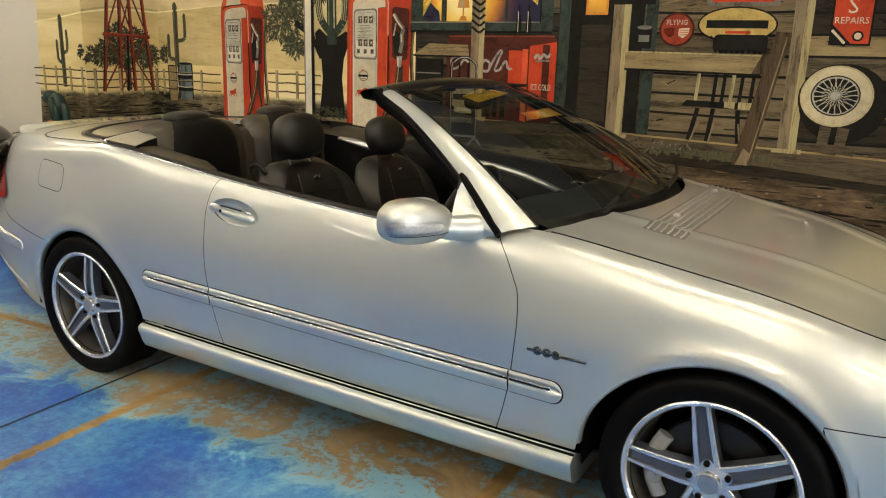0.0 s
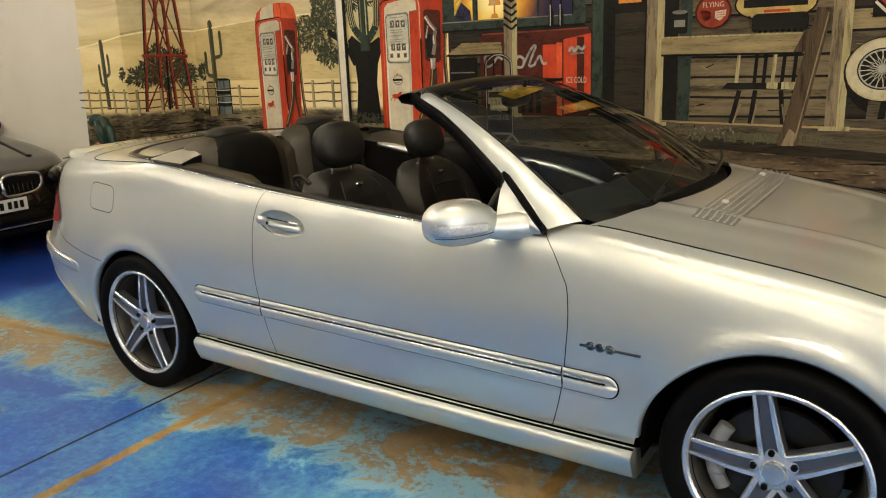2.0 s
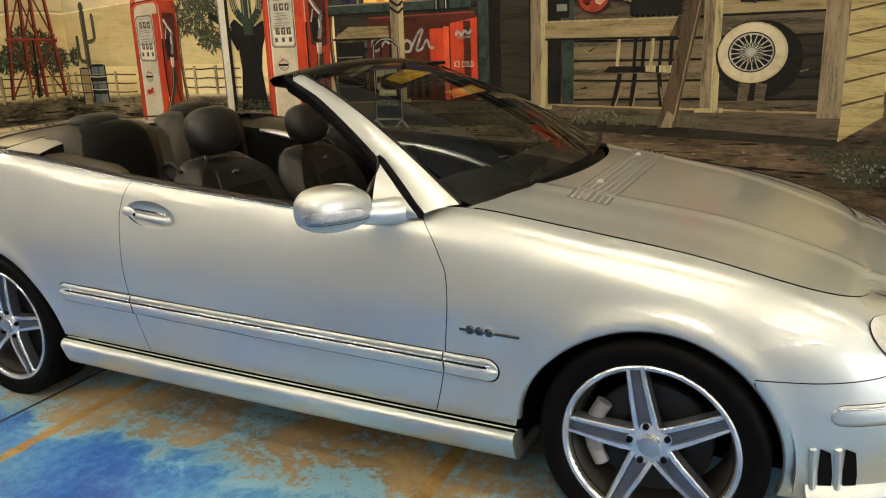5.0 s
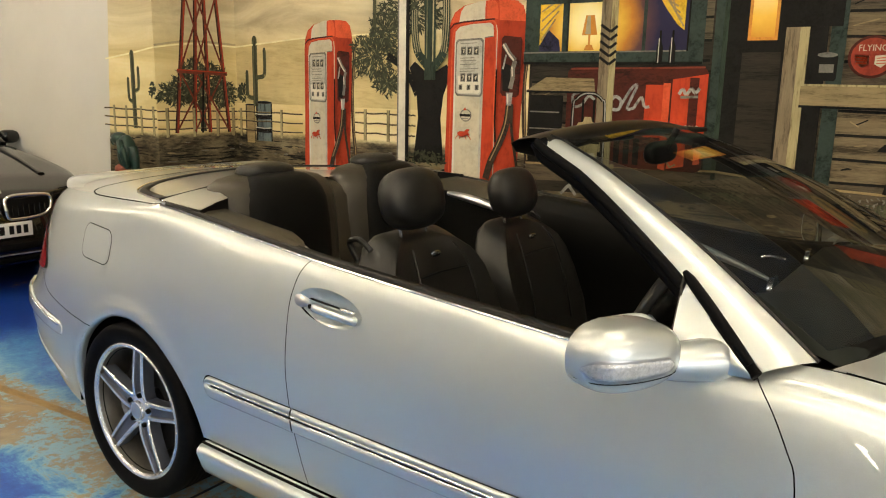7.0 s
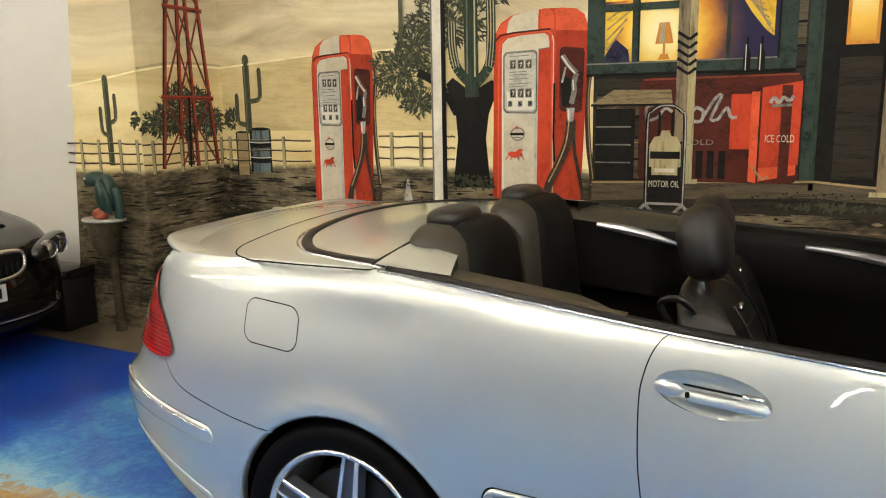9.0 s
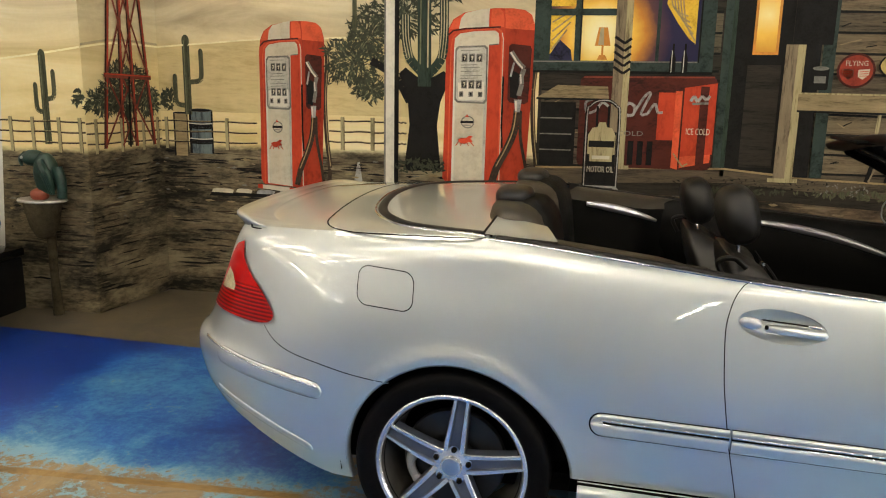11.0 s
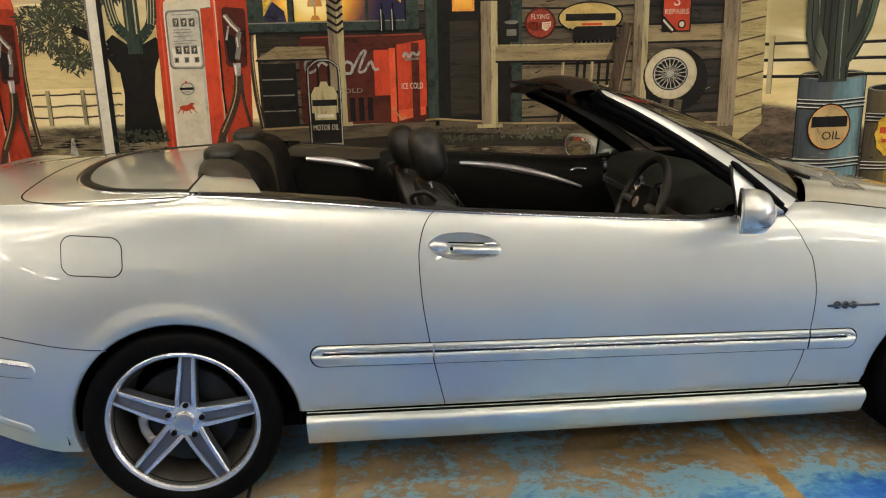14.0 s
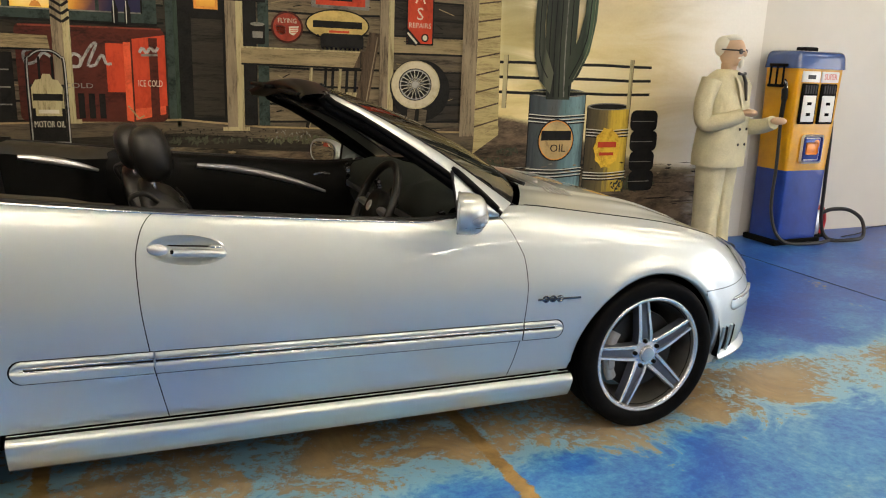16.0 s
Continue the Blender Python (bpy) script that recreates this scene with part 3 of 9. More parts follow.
class Paint:
    """One painted motif: flat shapes of several colours, laid over one another on a wall."""

    depth = 0

    def __init__(self, name, plane="C", label=""):
        self.name, self.label, self.plane = name, label, plane
        self.verts, self.faces, self.slots, self.kinds = [], [], [], []
        Paint.depth = max(Paint.depth, 1)
        self.level = 2

    def point(self, u, z):
        o, d = PLANES[self.plane]
        out = Vector((d.y, -d.x, 0))
        return o + d * u + Vector((0, 0, z)) + out * (LAYER * self.level)

    def poly(self, pts, mat, up=1):
        self.level += up
        base = len(self.verts)
        self.verts += [self.point(u, z) for u, z in pts]
        self.faces.append(list(range(base, base + len(pts))))
        if mat not in self.kinds:
            self.kinds.append(mat)
        self.slots.append(self.kinds.index(mat))
        return self

    def rect(self, u0, z0, u1, z1, mat, up=1, lean=0.0):
        return self.poly([(u0, z0), (u1, z0), (u1 + lean, z1), (u0 + lean, z1)], mat, up)

    def disc(self, u, z, ru, rz, mat, up=1, n=28, a0=0.0, a1=360.0):
        return self.poly([(u + ru * math.cos(radians(a0 + (a1 - a0) * k / n)), z + rz * math.sin(radians(a0 + (a1 - a0) * k / n))) for k in range(n)], mat, up)

    def rounded(self, u0, z0, u1, z1, r, mat, up=1):
        pts = []
        for cu, cz, a in ((u1 - r, z1 - r, 0), (u0 + r, z1 - r, 90), (u0 + r, z0 + r, 180), (u1 - r, z0 + r, 270)):
            pts += [(cu + r * math.cos(radians(a + k * 18)), cz + r * math.sin(radians(a + k * 18))) for k in range(6)]
        return self.poly(pts, mat, up)

    def line(self, pts, width, mat, up=1):
        self.level += up
        for k, ((u0, z0), (u1, z1)) in enumerate(zip(pts, pts[1:])):
            d = math.hypot(u1 - u0, z1 - z0) or 1
            nu, nz = -(z1 - z0) / d * width / 2, (u1 - u0) / d * width / 2
            self.level += 0.004
            self.poly([(u0 - nu, z0 - nz), (u1 - nu, z1 - nz), (u1 + nu, z1 + nz), (u0 + nu, z0 + nz)], mat, 0)
        return self

    def curve(self, pts, width, mat, up=1):
        return self.line([(p.x, p.y) for p in arc_pts([(u, z, 0) for u, z in pts], 5)], width, mat, up)

    def leaves(self, u, z, ru, rz, count, size, mat, seed=1):
        rnd = random.Random(seed)
        self.level += 1
        for _ in range(count):
            a, r = rnd.uniform(0, 2 * math.pi), math.sqrt(rnd.random())
            lu, lz, s, t = u + ru * r * math.cos(a), z + rz * r * math.sin(a), size * rnd.uniform(0.5, 1.3), rnd.uniform(0, math.pi)
            du, dz, eu, ez = s * math.cos(t), s * math.sin(t), -0.4 * s * math.sin(t), 0.4 * s * math.cos(t)
            self.level += 0.003
            self.poly([(lu - du, lz - dz), (lu + eu, lz + ez), (lu + du, lz + dz), (lu - eu, lz - ez)], mat, 0)
        return self

    def fronds(self, u, z, ru, rz, count, size, mat, seed=1, thin=0.22):
        """Narrow leaves that point away from the middle, thinning out to an uneven edge."""
        rnd = random.Random(seed)
        self.level += 1
        for _ in range(count):
            a, r = rnd.uniform(0, 2 * math.pi), rnd.random() ** 0.55
            edge = 1.0 + 0.16 * math.sin(5 * a + seed) + 0.10 * math.sin(11 * a + 2 * seed)
            lu, lz, t = u + ru * r * edge * math.cos(a), z + rz * r * edge * math.sin(a), a + rnd.uniform(-0.9, 0.9)
            s = size * rnd.uniform(0.5, 1.4)
            du, dz, eu, ez = s * math.cos(t), s * math.sin(t), -thin * s * math.sin(t), thin * s * math.cos(t)
            self.level += 0.002
            self.poly([(lu - du, lz - dz), (lu + eu, lz + ez), (lu + du, lz + dz), (lu - eu, lz - ez)], mat, 0)
        return self

    def strokes(self, u0, u1, z0, z1, count, long, mats, seed=1):
        """Loose flat brush strokes scattered over a stretch of ground."""
        rnd = random.Random(seed)
        self.level += 0.5
        for _ in range(count):
            cu, cz = rnd.uniform(u0, u1), z0 + (z1 - z0) * rnd.random() ** 0.8
            half, h, tilt = long * rnd.uniform(0.2, 1.0) / 2, rnd.uniform(0.0025, 0.010), rnd.uniform(-0.05, 0.05)
            half = min(half, cu - u0 + 0.005, u1 - cu + 0.005)
            self.level += 0.001
            n = 5
            top = [(cu - half + 2 * half * k / n, cz + tilt * (2 * k / n - 1) * half + h * math.sin(math.pi * k / n) * rnd.uniform(0.4, 1.2)) for k in range(n + 1)]
            low = [(cu + half - 2 * half * k / n, cz - tilt * (2 * k / n - 1) * half - h * math.sin(math.pi * k / n) * rnd.uniform(0.4, 1.2)) for k in range(1, n)]
            self.poly(top + low, rnd.choice(mats), 0)
        return self

    def done(self):
        me = mesh_of(self.name, self.verts, self.faces, self.kinds, False)
        me.polygons.foreach_set("material_index", self.slots)
        return part(self.name, me, None, mural, self.label)


def letters(text, u, z, height, mat, plane="C", level=26, width=None, name="lettering"):
    """Painted capitals, from the built-in font, flattened into a mesh."""
    cu = bpy.data.curves.new("text", "FONT")
    cu.body, cu.size, cu.align_x, cu.align_y, cu.resolution_u = text, height * 1.4, "CENTER", "CENTER", 2
    ob = bpy.data.objects.new("text", cu)
    scene.collection.objects.link(ob)
    bpy.context.view_layer.update()
    me = bpy.data.meshes.new_from_object(ob.evaluated_get(bpy.context.evaluated_depsgraph_get()))
    bpy.data.objects.remove(ob)
    xs = [v.co.x for v in me.vertices]
    k = 1.0 if width is None else width / (max(xs) - min(xs))
    o, d = PLANES[plane]
    out = Vector((d.y, -d.x, 0))
    for v in me.vertices:
        v.co = o + d * (u + v.co.x * k) + Vector((0, 0, z + v.co.y)) + out * LAYER * level
    me.materials.clear()
    me.materials.append(mat)
    return part(name, me, None, mural)


# the landscape itself, on three faces of the wall
for plane, u0, u1 in (("A", 0.05, 0.734), ("B", 0.0, 0.682), ("C", -4.012, 4.6)):
    q = Paint("landscape", plane)
    q.level = 0
    if plane == "A":
        q.poly([(0.03, 0), (u1, 0), (u1, 3.6), (0.32, 3.6)], P_LAND, 1)
    else:
        q.rect(u0, 0.0, u1, 3.6, P_LAND, 1)
    q.done()

# loose strokes over the painted ground
SOILS = (INK, INK, DARKWOOD, GREYWOOD, BOARDLIT, HOSEP)
for plane, u0, u1, many in (("A", 0.13, 0.73, 60), ("B", 0.01, 0.67, 80), ("C", -4.0, -1.4, 420), ("C", -1.4, 2.0, 420), ("C", 2.0, 4.1, 90)):
    q = Paint("painted_ground_strokes", plane)
    q.strokes(u0, u1, 0.10, 1.03 if u0 < 1.9 else 0.72, many, 0.34, SOILS, int(many + 7 * u0))
    q.strokes(u0, u1, 0.55, 1.0 if u0 < 1.9 else 0.7, many // 3, 0.10, (POSTWOOD, RAILWOOD, GREYP, INK), int(many + 9 * u0))
    q.done()
# dunes
q = Paint("painted_dune", "C")
q.poly([(-4.01, 1.30), (-2.2, 1.30), (-2.2, 1.83), (-2.75, 1.80), (-3.25, 1.79), (-3.6, 1.765), (-4.01, 1.735)], painted("mural_dune", (0.62, 0.50, 0.25), (0.50, 0.39, 0.18), 2.5, (0.5, 1, 3), 0.2), 0)
q.curve([(-4.01, 1.735), (-3.6, 1.765), (-3.25, 1.79), (-2.75, 1.80), (-2.2, 1.83)], 0.012, GLOWP)
q.done()
q = Paint("painted_dune", "B")
q.curve([(0.0, 1.70), (0.3, 1.74), (0.68, 1.735)], 0.012, GLOWP)
q.curve([(0.0, 1.715), (0.3, 1.76), (0.68, 1.75)], 0.014, RIDGE)
q.done()
q = Paint("painted_dune", "A")
q.curve([(0.12, 1.62), (0.45, 1.66), (0.73, 1.70)], 0.012, GLOWP)
q.done()


def fence(plane, u0, u1, z_at, gap, posts, tall=0.19, rail=0.008):
    q = Paint("painted_fence", plane)
    for k in range(3):
        q.curve([(u0 + (u1 - u0) * t / 6, z_at + tall * 0.85 - k * gap + 0.003 * math.sin(t * 2 + k)) for t in range(7)], rail, HOSEP if rail < 0.01 else INK)
        q.curve([(u0 + (u1 - u0) * t / 6, z_at + tall * 0.85 + 0.002 + rail / 2 - k * gap + 0.003 * math.sin(t * 2 + k)) for t in range(7)], 0.004, POSTLIT)
    for p in posts:
        q.rect(p - 0.009 - rail, z_at - 0.03, p + 0.006, z_at + tall, POSTLIT)
        q.rect(p + 0.006, z_at - 0.03, p + 0.011, z_at + tall, BROWNWOOD)
    q.done()


fence("A", 0.06, 0.73, 1.08, 0.065, (0.2, 0.36, 0.55, 0.70))
fence("B", 0.0, 0.68, 1.07, 0.065, (0.08, 0.3, 0.5, 0.64))
fence("C", -4.0, -3.28, 1.07, 0.07, (-3.96, -3.50))
fence("C", -2.76, -2.36, 1.10, 0.07, (-2.66, -2.45))
fence("C", -2.28, -2.22, 1.10, 0.07, ())


def saguaro(plane, u, z0, tall, wide, mat, arms):
    q = Paint("painted_cactus", plane)
    q.line([(u, z0), (u, z0 + tall)], wide, mat)
    q.disc(u, z0 + tall, wide / 2, wide * 0.7, mat)
    for side, low, reach, high in arms:
        q.curve([(u, z0 + low), (u + side * reach * 0.8, z0 + low + 0.01), (u + side * reach, z0 + low + 0.05), (u + side * reach, z0 + high)], wide * 0.62, mat)
        q.disc(u + side * reach, z0 + high, wide * 0.31, wide * 0.5, mat)
    q.line([(u - wide * 0.22, z0), (u - wide * 0.22, z0 + tall)], wide * 0.12, CACTUSLIT)
    q.line([(u + wide * 0.15, z0), (u + wide * 0.15, z0 + tall)], wide * 0.10, LEAF)
    return q.done()


saguaro("A", 0.46, 1.10, 0.55, 0.05, CACTUS, ((1, 0.28, 0.07, 0.44), (-1, 0.20, 0.06, 0.36)))
saguaro("C", -3.79, 1.28, 0.50, 0.055, CACTUS, ((1, 0.22, 0.11, 0.42), (-1, 0.06, 0.09, 0.25)))

# the bush behind the windmill, over two faces
q = Paint("painted_bush", "B")
q.rect(0.35, 1.08, 0.40, 1.35, LEAF)
for k, (u, z, ru, rz, n) in enumerate(((0.17, 1.36, 0.16, 0.085, 420), (0.36, 1.45, 0.22, 0.17, 900), (0.56, 1.37, 0.11, 0.11, 330))):
    q.fronds(u, z, ru, rz, n, 0.026, LEAF, 3 + k)
    q.fronds(u, z + 0.01, ru, rz, n // 5, 0.015, CACTUSLIT, 80 + k)
q.done()
q = Paint("painted_bush", "A")
q.leaves(0.69, 1.39, 0.045, 0.05, 50, 0.02, LEAF, 9)
q.done()
q = Paint("painted_bush", "C")
q.leaves(-3.94, 1.39, 0.06, 0.07, 80, 0.022, LEAF, 10)
q.done()

# the windmill's red lattice tower
q = Paint("painted_windmill_tower", "B")
q.level = 8
legs = ((0.15, 0.30), (0.30, 0.365), (0.43, 0.405), (0.60, 0.475))
for foot, top in legs:
    q.line([(foot, 1.07), (top, 2.55)], 0.032, RUST)
    q.line([(foot + 0.009, 1.07), (top + 0.009, 2.55)], 0.006, RED, 0.2)
    q.line([(foot - 0.011, 1.07), (top - 0.011, 2.55)], 0.008, INK, 0.2)
at_leg = lambda k, z: legs[k][0] + (legs[k][1] - legs[k][0]) * (z - 1.07) / 1.48  # noqa: E731
for a, b, z0, z1 in ((0, 2, 1.08, 1.53), (2, 0, 1.08, 1.53), (1, 3, 1.08, 1.53), (3, 1, 1.08, 1.53), (0, 2, 1.55, 2.10), (3, 1, 1.55, 2.10), (1, 3, 1.55, 2.10), (2, 0, 1.55, 2.10), (0, 3, 2.12, 2.5), (3, 0, 2.12, 2.5)):
    q.line([(at_leg(a, z0), z0), (at_leg(b, z1), z1)], 0.015, RUST)
for z, w in ((1.53, 0.030), (2.11, 0.028)):
    q.line([(at_leg(0, z) - 0.03, z + 0.006), (at_leg(3, z) + 0.03, z - 0.006)], w, RUST)
    q.line([(at_leg(0, z) - 0.03, z + 0.014), (at_leg(3, z) + 0.03, z + 0.002)], 0.006, RED)
q.line([(0.36, 1.07), (0.385, 1.53)], 0.016, INK)
q.done()


def drum(u0, z0, u1, z1, mat, name="painted_oil_drum", plane="C", ribs=(0.3, 0.62), shade=INK, edge=0.10):
    q = Paint(name, plane)
    w, h = u1 - u0, z1 - z0
    q.rect(u0, z0, u1, z1, mat)
    q.rect(u0, z0, u0 + edge * w, z1, shade)
    q.rect(u1 - 0.7 * edge * w, z0, u1, z1, shade)
    q.disc((u0 + u1) / 2, z1, w / 2, w * 0.07, GREYP)
    q.disc((u0 + u1) / 2, z1, w * 0.44, w * 0.05, shade)
    for r in ribs:
        for o in (0.0, 0.035, 0.07):
            q.curve([(u0, z0 + (r + o) * h), ((u0 + u1) / 2, z0 + (r + o) * h - 0.03 * w), (u1, z0 + (r + o) * h)], 0.010 * max(1, h), shade)
            q.curve([(u0, z0 + (r + o) * h + 0.010), ((u0 + u1) / 2, z0 + (r + o) * h - 0.03 * w + 0.010), (u1, z0 + (r + o) * h + 0.010)], 0.006 * max(1, h), PALE)
    return q


drum(-3.91, 0.99, -3.80, 1.29, TANWOOD, ribs=()).done()
drum(-3.79, 1.01, -3.61, 1.31, BLUEDRUM, ribs=(0.25, 0.6)).done()


def fuel_pump(u, z0, w, h, name="painted_fuel_pump"):
    """A tall rounded pump in red and cream, in three-quarter view, with dial, nozzle and hose."""
    q = Paint(name, "C")

    def at(*pts):
        return [(u + fx * w, z0 + fz * h) for fx, fz in pts]

    def art(*pts):
        """Points of the painter's sketch, 290 wide and 572 high."""
        return [(u + (x - 45) / 290 * 0.97 * w, z0 + (1 - (y - 28) / 572) * h) for x, y in pts]

    # hose behind, side, front casing and its rounded crown
    q.curve(art((328, 108), (346, 150), (334, 280), (340, 420), (352, 520), (346, 600)), 0.030, HOSEP)
    q.curve(art((331, 108), (349, 150), (337, 280), (343, 420), (355, 520)), 0.006, TANWOOD)
    q.poly(art((200, 28), (262, 29), (300, 34), (322, 50), (333, 82), (335, 130), (328, 330), (318, 600), (200, 602)), REDSIDE)
    q.poly(art((236, 29), (262, 29), (300, 34), (322, 50), (331, 78), (332, 96), (240, 90)), REDHI)
    q.poly(art((46, 575), (50, 380), (52, 130), (58, 92), (74, 62), (108, 42), (165, 31), (222, 28), (236, 36), (240, 60), (240, 600), (60, 592)), RED)
    q.poly(art((60, 94), (76, 64), (108, 44), (98, 62), (92, 90)), REDHI)
    q.poly(art((92, 92), (98, 60), (112, 43), (165, 31), (190, 29), (188, 50), (188, 88)), CREAM)
    q.poly(art((196, 30), (220, 29), (232, 40), (236, 62), (236, 86), (194, 86)), REDHI)
    q.line(art((58, 112), (74, 98), (110, 92), (225, 86)), 0.010, COOLRED)
    # arched front: cream hood and panel between red borders
    q.poly(art((62, 590), (66, 150), (72, 116), (92, 100), (140, 93), (218, 89), (230, 98), (234, 120), (234, 596)), REDHI)
    q.poly(art((66, 590), (70, 150), (76, 120), (94, 104), (140, 97), (214, 93), (225, 102), (228, 120), (228, 596)), RED)
    q.poly(art((78, 150), (80, 122), (96, 107), (140, 100), (208, 97), (219, 105), (222, 122), (222, 138), (190, 141), (186, 596), (76, 588)), CREAM)
    q.poly(art((76, 588), (78, 150), (84, 150), (84, 588)), PALE)
    q.poly(art((178, 330), (186, 330), (186, 596), (178, 595)), DIALP)
    q.line(art((190, 142), (222, 139)), 0.006, GREYP)
    q.line(art((231, 104), (235, 124), (235, 596)), 0.006, CREAM)
    # dial
    q.poly(art((82, 156), (92, 146), (178, 143), (187, 150), (188, 318), (180, 328), (92, 326), (82, 316)), GREYP)
    q.poly(art((87, 162), (95, 152), (174, 149), (182, 156), (183, 312), (175, 322), (95, 320), (87, 312)), DIALP)
    q.poly(art((92, 262), (178, 258), (178, 312), (170, 318), (96, 316)), PALE)
    for k in range(3):
        for y, hh in ((170, 26), (254, 26)):
            x = 103 + 24 * k
            q.poly(art((x, y), (x + 19, y - 1), (x + 19, y + hh), (x, y + hh)), GREYP, 0)
            q.poly(art((x + 3, y + 3), (x + 16, y + 3), (x + 16, y + hh - 3), (x + 3, y + hh - 3)), INK, 0)
            q.line(art((x + 6, y + 8 + 3 * k), (x + 13, y + 7), (x + 9, y + hh - 6)), 0.006, CREAM, 0)
        x = 97 + 31 * k
        q.poly(art((x, 290), (x + 14, 289), (x + 14, 306), (x, 307)), GREYP, 0)
        q.poly(art((x + 4, 293), (x + 10, 293), (x + 10, 303), (x + 4, 303)), INK, 0)
    for y in (160, 206, 214, 226, 240, 248):
        q.line(art((101, y), (170 - (y % 3) * 8, y - 2)), 0.004, GREYP, 0)
    # a shield and a small running shape, as plain strokes
    q.disc(u + 80 / 290 * w, z0 + (1 - 360 / 572) * h, 0.074 * w, 0.036 * h, GREYP)
    q.disc(u + 80 / 290 * w, z0 + (1 - 360 / 572) * h, 0.062 * w, 0.029 * h, CREAM)
    q.line(art((104, 388), (146, 388)), 0.016, INK)
    q.line(art((112, 398), (138, 398)), 0.006, GREYP)
    q.poly(art((118, 372), (132, 372), (125, 362)), RED)
    q.poly(art((96, 446), (108, 440), (122, 441), (134, 432), (146, 434), (138, 442), (146, 452), (130, 454), (118, 460), (104, 456)), RED)
    for x, dx in ((100, -10), (110, -4), (126, 6), (138, 12)):
        q.line(art((x, 452), (x + dx, 466)), 0.006, RED, 0)
    # recess with its nozzle, hose falling from it
    q.poly(art((254, 146), (262, 138), (322, 144), (326, 156), (320, 318), (310, 326), (262, 322), (254, 312)), COOLRED)
    q.poly(art((258, 232), (270, 222), (292, 232), (286, 310), (262, 306)), INK)
    q.curve(art((288, 345), (280, 410), (258, 470), (228, 530), (210, 590)), 0.048 * w / 0.6, HOSEP)
    q.curve(art((284, 345), (276, 410), (254, 470), (224, 530)), 0.008, TANWOOD)
    q.curve(art((298, 348), (300, 430), (318, 520), (330, 592)), 0.020, HOSEP)
    q.line(art((239, 240), (238, 400), (242, 470)), 0.012, INK)
    q.line(art((262, 163), (282, 192), (304, 214), (296, 240), (298, 264), (290, 300)), 0.030 * w / 0.6, GREYP)
    q.line(art((260, 164), (280, 193), (300, 214)), 0.011, PALE)
    q.line(art((294, 232), (296, 262)), 0.008, PALE)
    q.line(art((272, 196), (262, 240)), 0.012, STEELP)
    q.poly(art((276, 312), (300, 312), (296, 352), (280, 352)), STEELP)
    q.line(art((282, 316), (283, 348)), 0.010, PALE)
    # plinth
    q.poly(art((34, 592), (236, 604), (236, 622), (34, 606)), CREAM)
    q.poly(art((176, 601), (326, 602), (326, 620), (176, 620)), RED)
    q.poly(art((34, 592), (56, 593), (56, 608), (34, 606)), RED)
    return q.done()


fuel_pump(-3.26, 0.80, 0.49, 1.11)
fuel_pump(-1.975, 0.86, 0.60, 1.13)

# kerb stones at the pumps' feet, a small cone, the light pole
q = Paint("painted_kerb")
q.poly([(-3.66, 0.715), (-2.78, 0.722), (-2.80, 0.745), (-3.64, 0.742)], INK)
for a, b, z in ((-3.64, -3.47, 0.742), (-3.455, -3.33, 0.746), (-3.30, -3.16, 0.744), (-3.13, -2.98, 0.748), (-2.96, -2.83, 0.744)):
    q.poly([(a, z), (b - 0.01, z - 0.003), (b, z + 0.020), (b - 0.03, z + 0.027), (a + 0.04, z + 0.029), (a + 0.01, z + 0.022)], CREAM if a < -3.4 else STEELP)
q.done()
q = Paint("painted_cone")
q.poly([(-2.59, 0.83), (-2.52, 0.83), (-2.545, 0.99), (-2.56, 0.99)], STEELP)
q.rect(-2.61, 0.82, -2.50, 0.84, STEELP)
q.done()
q = Paint("painted_tree")
q.level = 3
q.poly([(-2.235, 0.95), (-1.985, 0.95), (-2.015, 1.25), (-1.995, 1.40), (-1.93, 1.56), (-1.975, 1.60), (-2.05, 1.56), (-2.15, 1.56), (-2.23, 1.62), (-2.275, 1.58), (-2.215, 1.42), (-2.20, 1.25)], INK)
for k, (u, z, ru, rz, n) in enumerate(((-2.58, 1.66, 0.20, 0.17, 620), (-2.48, 1.82, 0.14, 0.12, 320), (-2.46, 1.48, 0.12, 0.09, 220), (-2.27, 1.95, 0.28, 0.16, 560), (-2.08, 2.12, 0.22, 0.10, 300))):
    q.fronds(u, z, ru, rz, n, 0.027, LEAF, 20 + k)
    q.fronds(u, z, ru, rz, n // 5, 0.014, CACTUSLIT, 90 + k)
for c, wd in (([(-2.20, 1.40), (-2.30, 1.56), (-2.46, 1.66)], 0.05),):
    q.curve(c, wd, INK)
q.line([(-2.1, 1.5), (-2.11, 2.3)], 0.09, DEEPGREEN)
q.line([(-2.13, 1.62), (-2.13, 2.3)], 0.010, CACTUSLIT)
q.line([(-2.08, 1.62), (-2.08, 2.3)], 0.010, RIDGE)
for c in ([(-2.11, 1.58), (-2.20, 1.68), (-2.225, 1.80), (-2.23, 1.95)], [(-2.09, 1.56), (-1.99, 1.68), (-1.975, 1.85), (-1.98, 2.15)]):
    q.curve(c, 0.060, DEEPGREEN)
    for o in (-0.018, 0.0, 0.018):
        q.curve([(u + o, z) for u, z in c[1:]], 0.007, RIDGE)
q.line([(-2.57, 1.85), (-2.57, 2.2)], 0.03, CACTUS)
q.leaves(-2.12, 0.98, 0.18, 0.05, 90, 0.02, LEAF, 44)
q.done()
q = Paint("painted_light_pole")
q.level = 20
q.rect(-2.372, 0.84, -2.300, 2.9, PALE)
q.rect(-2.302, 0.84, -2.272, 2.9, INK)
q.rect(-2.372, 0.84, -2.360, 2.9, GREYP)
q.done()

